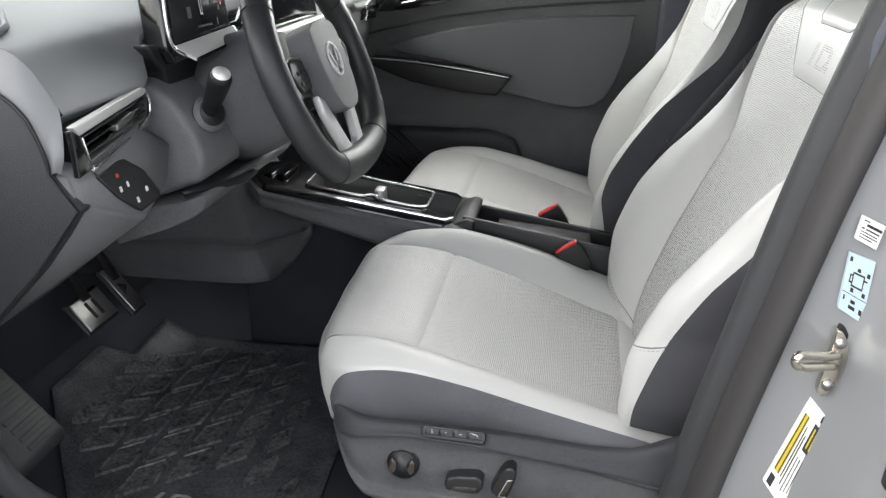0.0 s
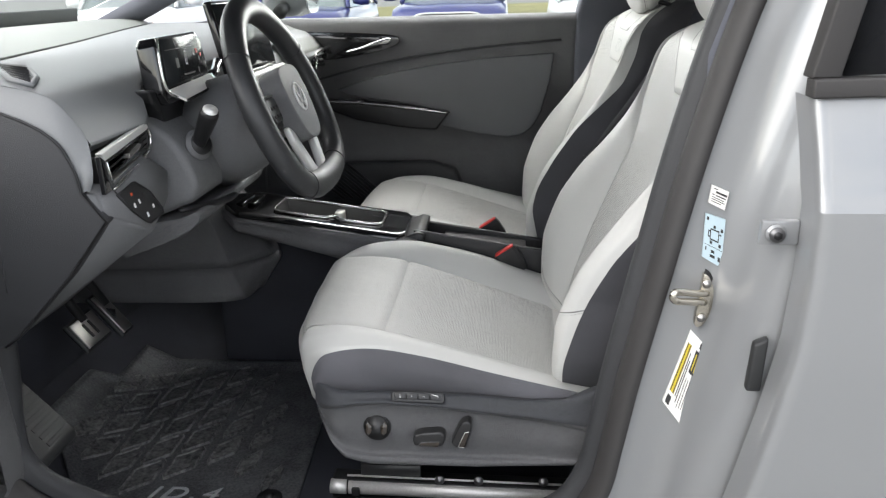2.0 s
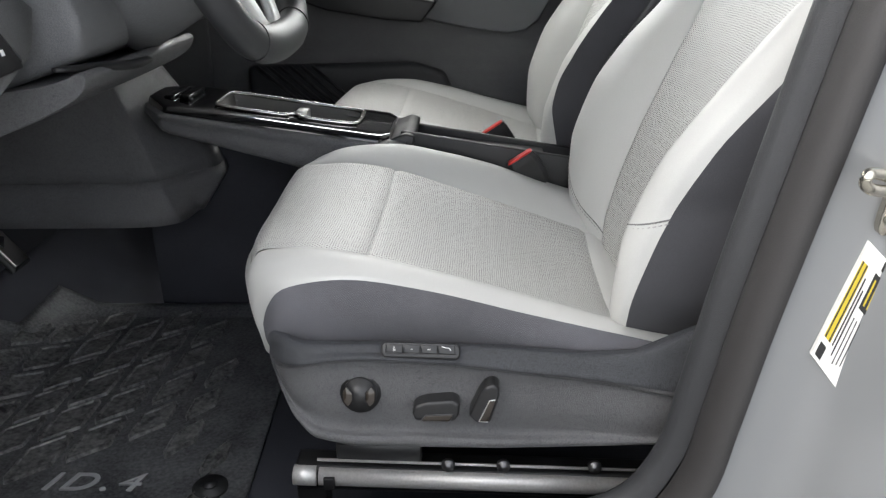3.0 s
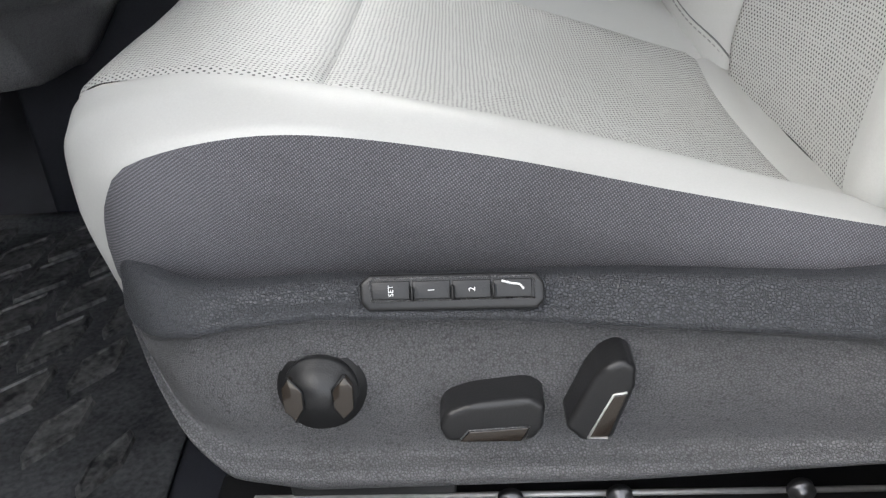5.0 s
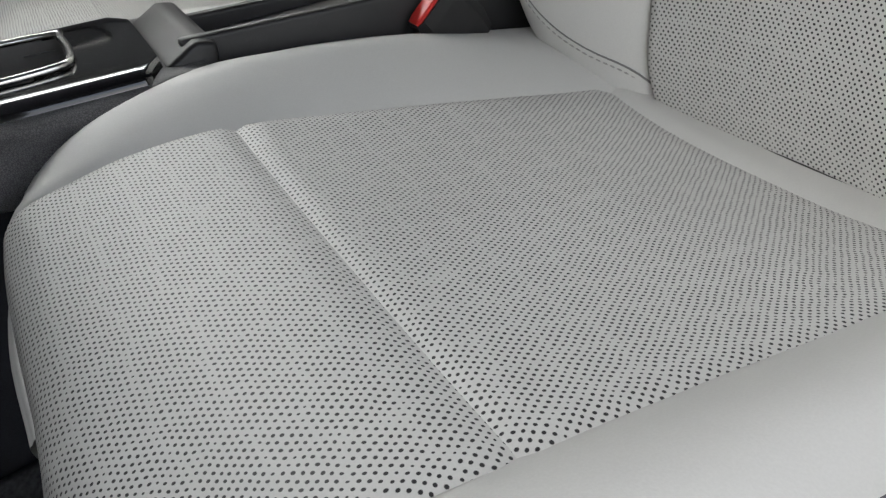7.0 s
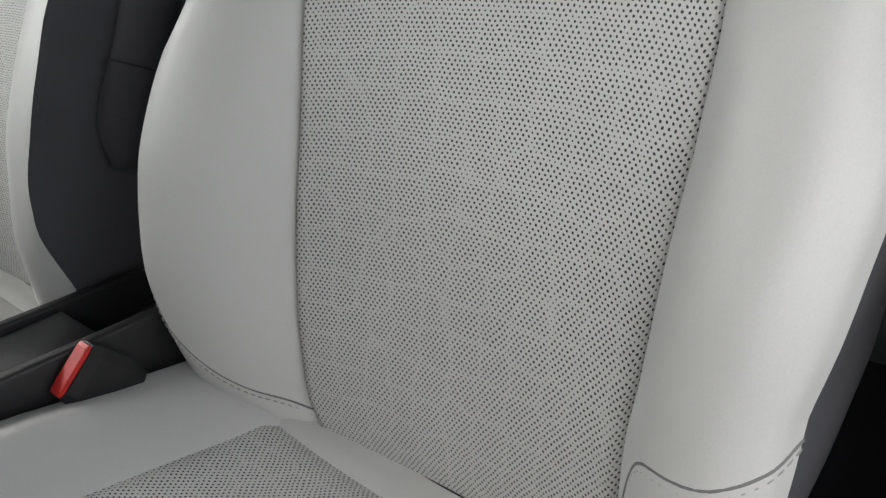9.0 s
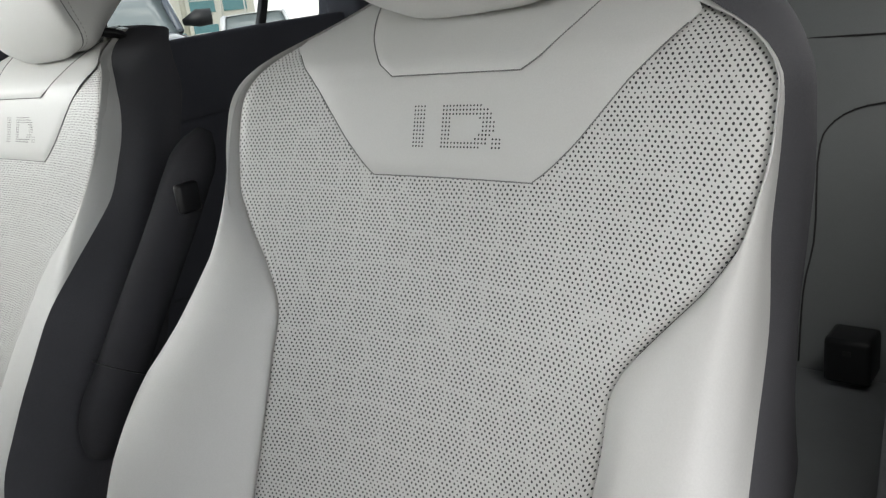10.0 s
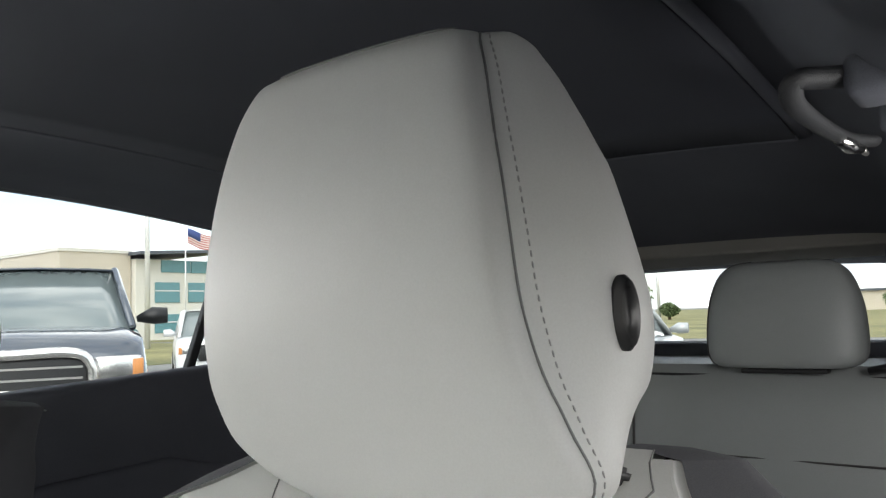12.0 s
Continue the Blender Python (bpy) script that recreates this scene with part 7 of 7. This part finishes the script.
# ---- outside: car park, vehicles, building, field ----
M_ASPHALT = material("pale_worn_asphalt", (0.20, 0.198, 0.19), 0.9, grain=60, bump=0.4, vary=0.25, stain=0.3)
M_GRASS = material("dry_grass", (0.13, 0.15, 0.05), 0.95, grain=3, bump=0.6, vary=0.35, stain=0.15, tint=(0.24, 0.21, 0.09), dist=0.03)
M_TYRE = material("tyre_rubber", (0.02, 0.02, 0.02), 0.8, grain=120, bump=0.3)
# Vehicle glass base colour is raised to paint in the reflected sky.
M_CARGLASS = material("sky_toned_car_glass", (0.16, 0.19, 0.19), 0.05, grain=20, bump=0, coat=0.8)
# Far walls and teal panes are paled: distance haze is mixed into their colour.
M_WALL = material("hazed_tan_render", (0.58, 0.52, 0.43), 0.9, grain=20, bump=0.3, vary=0.06, stain=0.4, dist=0.01)
M_WALL2 = material("hazed_pale_stucco", (0.68, 0.66, 0.60), 0.9, grain=20, bump=0.3, vary=0.06, stain=0.4, dist=0.01)
M_TEAL = material("hazed_teal_glass", (0.12, 0.27, 0.30), 0.12, grain=5, bump=0, vary=0.15)
M_ROOF = material("dark_metal_roof", (0.09, 0.10, 0.12), 0.5, grain=30, bump=0.2)
M_LEAF = material("tree_leaves", (0.10, 0.14, 0.055), 0.8, grain=5, bump=0.2, vary=0.3)
M_BARK = material("tree_bark", (0.12, 0.09, 0.06), 0.9, grain=30, bump=0.6)
M_POLE = material("pale_pole_paint", (0.68, 0.68, 0.67), 0.4, 0.2, grain=60, bump=0.05)

tagged(part("ground", box(-900, 900, -900, 900, -0.3, 0.0), M_ASPHALT, smooth=False), "pale worn asphalt car park", "ground", kind="structure")
for nm, (x0, x1, y0, y1), txt in (("lawn", (-60, 34, 24, 56), "dry yellow-green lawn before the building"), ("field", (36, 400, -60, 300), "dry grass field beyond the car park"), ("verge", (24, 30, -60, 22), "strip of green verge grass")):
    tagged(part(nm, box(x0, x1, y0, y1, -0.1, 0.02), M_GRASS, smooth=False), txt, "grass", kind="stuff")


def vehicle(name, at, turn, paint, length, width, height, hood, label, pickup=False, cat_="car"):
    """A parked vehicle; its nose points along its own -x."""
    root = thing(name, (0, 0, 0), label, cat_, "parked vehicles")
    L, H, Wd = length, height, width / 2
    belt = hood + 0.06
    # lower body as a loft of cross-sections
    rows = []
    for x, zt, w in ((0.0, hood * 0.62, 0.80), (0.03, hood * 0.86, 0.90), (0.10, hood * 0.95, 0.97), (0.30, hood, 1.0), (L * 0.27, belt, 1.0), (L * 0.6, belt + 0.02, 1.0), (L * 0.92, belt + 0.03, 0.98), (L - 0.04, belt, 0.94), (L, belt * 0.7, 0.88)):
        rows.append([Vector((x, s * Wd * w * k, z)) for s, k, z in ((-1, 0.94, 0.28), (-1, 1.0, 0.45), (-1, 1.0, zt * 0.72), (-1, 0.95, zt - 0.05), (-1, 0.80, zt), (1, 0.0, zt + 0.025), (1, 0.80, zt), (1, 0.95, zt - 0.05), (1, 1.0, zt * 0.72), (1, 1.0, 0.45), (1, 0.94, 0.28))])
    bm = sheet(rows)
    bm.verts.ensure_lookup_table()
    bm.faces.new([bm.verts[i] for i in range(11)])
    bm.faces.new([bm.verts[len(bm.verts) - 11 + i] for i in range(11)])
    part("body", bm, paint, root)
    back = L * 0.68 if pickup else L - 0.12
    x0, x1, x2, x3 = L * 0.24, L * 0.37, (L * 0.60 if pickup else L * 0.80), (L * 0.66 if pickup else L - 0.10)
    g = []
    for x, z, w in ((x0, belt - 0.01, 0.86), (x1, H - 0.03, 0.74), (lerp(x1, x2, 0.5), H, 0.74), (x2, H - 0.03, 0.72), (x3, belt, 0.82)):
        g.append([Vector((x, -Wd * 0.92, belt - 0.02)), Vector((x, -Wd * w, z - 0.02)), Vector((x, -Wd * w * 0.8, z)), Vector((x, 0, z + 0.01)), Vector((x, Wd * w * 0.8, z)), Vector((x, Wd * w, z - 0.02)), Vector((x, Wd * 0.92, belt - 0.02))])
    part("cabin_glass", sheet(g), M_CARGLASS, root, "vehicle glass with sky reflection in its colour")
    rf = [[Vector((x, y * Wd, H - 0.012 + 0.028 * (1 - abs(y) / 0.72) ** 0.5)) for y in (-0.72, -0.5, 0, 0.5, 0.72)] for x in (x1 - 0.04, lerp(x1, x2, 0.4), x2 + 0.05)]
    part("roof", thicken(sheet(rf), 0.02), paint, root)
    for s in (-1, 1):
        for xa, xb in ((x0 + 0.02, x1), (lerp(x1, x2, 0.52), lerp(x1, x2, 0.50)), (x3 - 0.03, x2 + 0.02)):
            part("pillar", tube([(xa, s * Wd * 0.90, belt - 0.02), (xb, s * Wd * 0.745, H - 0.015)], 0.04, 6), paint, root)
        part("wing_mirror", tube([(x0 + 0.30, s * Wd * 0.95, belt + 0.06), (x0 + 0.28, s * (Wd + 0.10), belt + 0.09), (x0 + 0.28, s * (Wd + 0.24), belt + 0.09)], [0.03, 0.09, 0.08], 10), M_BLACK if pickup else paint, root)
        for wx in (L * 0.18, L * 0.80):
            wh = part("wheel", disc((wx, s * (Wd - 0.11), 0.36), (0, 1, 0), 0.36, 0.24, 32, 0.03), M_TYRE, root)
            part("rim", disc((wx, s * (Wd + 0.005), 0.36), (0, 1, 0), 0.23, 0.02, 20, 0.004), M_STEEL, wh)
        part("headlamp", box(-0.01, 0.16, s * Wd * 0.58, s * Wd * 0.93, hood * 0.70, hood * 0.87, 0.03), M_CHROME, root, "clear headlamp")
        part("turn_lamp", box(-0.012, 0.10, s * Wd * 0.86, s * Wd * 0.945, hood * 0.71, hood * 0.85, 0.01), material("amber_lens", (0.6, 0.25, 0.08), 0.3, grain=50, bump=0) if "amber_lens" not in bpy.data.materials else bpy.data.materials["amber_lens"], root)
    gt, gb = hood * 0.88, hood * (0.46 if pickup else 0.55)
    gr = part("grille", box(-0.05, 0.06, -Wd * 0.55, Wd * 0.55, gb, gt, 0.03), M_BLACK, root, "dark front grille")
    part("grille_surround", tube(cat([(-0.06, -Wd * 0.5, gb), (-0.06, -Wd * 0.57, (gb + gt) / 2), (-0.06, -Wd * 0.5, gt), (-0.06, 0, gt + 0.02), (-0.06, Wd * 0.5, gt), (-0.06, Wd * 0.57, (gb + gt) / 2), (-0.06, Wd * 0.5, gb)], 40), 0.045 if pickup else 0.02, 8), M_CHROME, gr, "chrome grille surround")
    if pickup:
        part("grille_bar", box(-0.075, -0.03, -Wd * 0.52, Wd * 0.52, lerp(gb, gt, 0.42), lerp(gb, gt, 0.58), 0.012), M_CHROME, gr)
        for k in range(6):
            z = lerp(gb, gt, 0.1 + 0.15 * k)
            part("grille_slat", box(-0.062, -0.04, -Wd * 0.5, Wd * 0.5, z - 0.008, z + 0.008), M_STEEL, gr, smooth=False)
        part("bed_wall", box(L * 0.66, L - 0.02, -Wd * 0.97, Wd * 0.97, belt - 0.1, belt + 0.08, 0.02), paint, root)
    else:
        part("emblem", disc((-0.07, 0, lerp(gb, gt, 0.6)), (1, 0, 0), 0.07, 0.03, 24, 0.005), M_CHROME, gr)
    part("bumper", box(-0.08, 0.22, -Wd * 0.92, Wd * 0.92, 0.30, hood * 0.46, 0.05, 3), M_CHROME if pickup else paint, root)
    part("plate_blank", box(-0.095, -0.07, -0.15, 0.15, hood * 0.36, hood * 0.46, 0.004), M_WHITE, root)
    root.matrix_world = Matrix.Translation((at[0], at[1], 0)) @ Matrix.Rotation(radians(turn), 4, "Z")
    return root


M_TRUCK = material("dark_blue_grey_paint", (0.075, 0.09, 0.115), 0.25, 0.2, grain=900, bump=0, coat=1.0)
M_CARWHITE = material("white_car_paint", (0.75, 0.76, 0.76), 0.3, 0.0, grain=900, bump=0, coat=0.6)
M_CARBLUE = material("deep_blue_car_paint", (0.03, 0.035, 0.16), 0.3, 0.1, grain=900, bump=0, coat=0.8)
M_CARRED = material("red_car_paint", (0.4, 0.03, 0.03), 0.3, 0.0, grain=900, bump=0, coat=0.6)
M_CARSILVER = material("silver_car_paint", (0.45, 0.47, 0.47), 0.3, 0.3, grain=900, bump=0, coat=0.8)
vehicle("pickup_truck", (3.36, 5.67), 60, M_TRUCK, 5.8, 2.02, 2.02, 1.36, "dark blue-grey pickup truck with chrome grille", True, "truck")
vehicle("white_suv", (11.5, 13.8), 57, M_CARWHITE, 4.6, 1.85, 1.72, 1.05, "white sport utility car with black grille")
vehicle("blue_suv", (-0.5, 11.0), 90, M_CARBLUE, 4.5, 1.9, 1.7, 1.08, "deep blue sport utility car parked nose-in")
vehicle("white_sedan", (2.2, 12.5), 90, M_CARWHITE, 4.6, 1.85, 1.55, 1.0, "white saloon car with silver grille emblem")
vehicle("blue_hatchback", (-3.2, 11.5), 90, M_CARBLUE, 4.3, 1.85, 1.6, 1.02, "deep blue hatchback parked nose-in")
vehicle("white_van", (-6.2, 11.0), 90, M_CARWHITE, 4.8, 1.95, 1.9, 1.1, "white van parked in the car park")
vehicle("red_car", (27.4, 28.8), 20, M_CARRED, 4.5, 1.8, 1.5, 0.95, "red car parked near the lawn")
vehicle("grey_suv", (46.0, 20.3), 100, M_PAINT, 4.6, 1.9, 1.7, 1.05, "grey sport utility car on the far road")

vehicle("silver_saloon", (14.0, 5.2), 190, M_CARSILVER, 4.6, 1.82, 1.38, 0.95, "silver saloon car parked beyond the tailgate")

hall = thing("office_building", (36, 66, 0), "tan office building with teal windows and dark roof", "building")
part("wall_block", box(31.6, 37.7, 60, 74, 0, 7.45, 0.05), M_WALL, hall, smooth=False)
part("parapet", box(31.5, 37.8, 59.9, 74.1, 7.3, 7.6, 0.03), M_WALL2, hall, smooth=False)
part("glazed_block", box(37.8, 46.2, 59.5, 73, 0, 6.9, 0.05), M_WALL2, hall, smooth=False)
part("roof_overhang", slab([(37.4, 7.15), (47.4, 7.75), (47.4, 7.98), (37.4, 7.42)], "y", 58.0, 74.5), M_ROOF, hall, "dark sloping roof overhang", smooth=False)
for wx in (39.6, 42.9):
    for z0, z1 in ((0.6, 2.2), (3.2, 4.95)):
        w = part("window", box(wx, wx + 2.4, 59.40, 59.56, z0, z1, 0.02), M_TEAL, hall, "teal office window", smooth=False)
        part("window_bar", box(wx, wx + 2.4, 59.34, 59.42, lerp(z0, z1, 0.55), lerp(z0, z1, 0.55) + 0.1), M_POLE, w, smooth=False)
for wx in (40.2, 43.2):
    part("clerestory", box(wx, wx + 2.9, 59.38, 59.56, 5.8, 6.85, 0.02), M_TEAL, hall, "teal office window", smooth=False)
part("roof_post", tube([(46.3, 58.4, 0), (46.3, 58.4, 7.7)], 0.12, 10), M_POLE, hall)

fp = thing("flagpole", (26.45, 40.0, 0), "tall pale flagpole with striped flag", "flagpole")
part("pole", tube([(26.45, 40, 0), (26.45, 40, 14.0)], [0.16, 0.11], 12), M_POLE, fp)
fx = 37.6
fpole2 = thing("flag", (fx, 52.0, 8), "red and white striped flag with blue corner on a pole", "flag")
part("flag_pole", tube([(fx + 2.1, 52.2, 0), (fx + 2.1, 52.2, 6.9)], 0.06, 8), M_POLE, fpole2)
M_FLAGRED = material("faded_red_cloth", (0.55, 0.16, 0.15), 0.9, grain=60, bump=0.2)
M_FLAGWHITE = material("white_cloth", (0.75, 0.7, 0.68), 0.9, grain=60, bump=0.2)
M_FLAGBLUE = material("blue_cloth", (0.06, 0.09, 0.25), 0.9, grain=60, bump=0.2)
part("flag_mast", tube([(fx - 0.05, 52.2, 0), (fx - 0.05, 52.2, 8.9)], 0.05, 8), M_POLE, fpole2)


def cloth(u, v):
    return Vector((fx + 3.0 * u, 52 + 0.12 * math.sin(u * 7), 8.75 - 1.2 * v - 0.75 * u + 0.06 * math.sin(u * 9 + v)))


for k in range(13):
    part("stripe", thicken(sheet([[cloth(i / 14, (k + q) / 13) for i in range(15)] for q in (0, 1)]), 0.01), M_FLAGRED if k % 2 == 0 else M_FLAGWHITE, fpole2)
part("canton", thicken(sheet([[cloth(i / 14 * 0.4, q * 7 / 13) + Vector((0, -0.02, 0)) for i in range(15)] for q in (0, 0.5, 1)]), 0.01), M_FLAGBLUE, fpole2, "blue flag corner")


def tree(at, h, spread, label, seed):
    rnd = random.Random(seed)
    root = thing("tree", (at[0], at[1], 0), label, "tree", "far trees")
    part("trunk", tube([(at[0], at[1], 0), (at[0] + 0.1, at[1], h * 0.3), (at[0] + 0.1, at[1] + 0.1, h * 0.6)], [0.22, 0.16, 0.08], 8), M_BARK, root)
    for k in range(5):
        a = k * 1.26
        part("limb", tube([(at[0] + 0.1, at[1], h * 0.35), (at[0] + spread * 0.5 * math.cos(a), at[1] + spread * 0.5 * math.sin(a), h * 0.7)], [0.09, 0.03], 6), M_BARK, root)
    v, f = [], []
    for k in range(1500):
        a, r, z = rnd.uniform(0, math.tau), rnd.random() ** 0.5, rnd.uniform(-1, 1)
        prof = max(0.1, 1 - z * z) ** 0.5 * (0.85 + 0.25 * math.sin(3 * a + 2 * z))
        c = Vector((at[0] + spread * r * prof * math.cos(a), at[1] + spread * r * prof * math.sin(a), h * 0.62 + z * h * 0.38))
        d1 = Vector((rnd.uniform(-1, 1), rnd.uniform(-1, 1), rnd.uniform(-1, 1))).normalized() * rnd.uniform(0.12, 0.25)
        d2 = d1.orthogonal().normalized() * rnd.uniform(0.08, 0.18)
        i = len(v)
        v += [c - d1, c + d2, c + d1, c - d2]
        f.append((i, i + 1, i + 2, i + 3))
    me = bpy.data.meshes.new("crown")
    me.from_pydata([tuple(p) for p in v], [], f)
    me.materials.append(M_LEAF)
    c = new("crown", me)
    c.parent = root
    c.matrix_parent_inverse = root.matrix_world.inverted()
    return root


tree((90, 38.9), 5.0, 2.9, "round green tree at the field edge", 3)
tree((90, 34.0), 1.9, 1.2, "low green bush beside the pole", 4)
tree((120, 23.5), 4.0, 3.0, "distant green tree beyond the field", 5)
tree((110, 13.0), 2.6, 2.2, "distant low green tree", 6)
tree((74, 72.0), 6.0, 3.5, "green tree beyond the office building", 7)
sp = thing("light_pole", (90, 35.2, 0), "pale light pole beside the far road", "pole")
part("shaft", tube([(90, 35.2, 0), (90, 35.2, 9.0)], [0.2, 0.14], 10), M_POLE, sp)
sheds = thing("far_sheds", (150, 40, 0), "low tan buildings on the horizon", "building")
part("shed_wall", box(150, 160, 1, 27, 0, 3.2), M_WALL, sheds, smooth=False)
part("shed_roof", box(149.5, 160.5, 0.5, 27.5, 3.2, 3.6), M_ROOF, sheds, smooth=False)
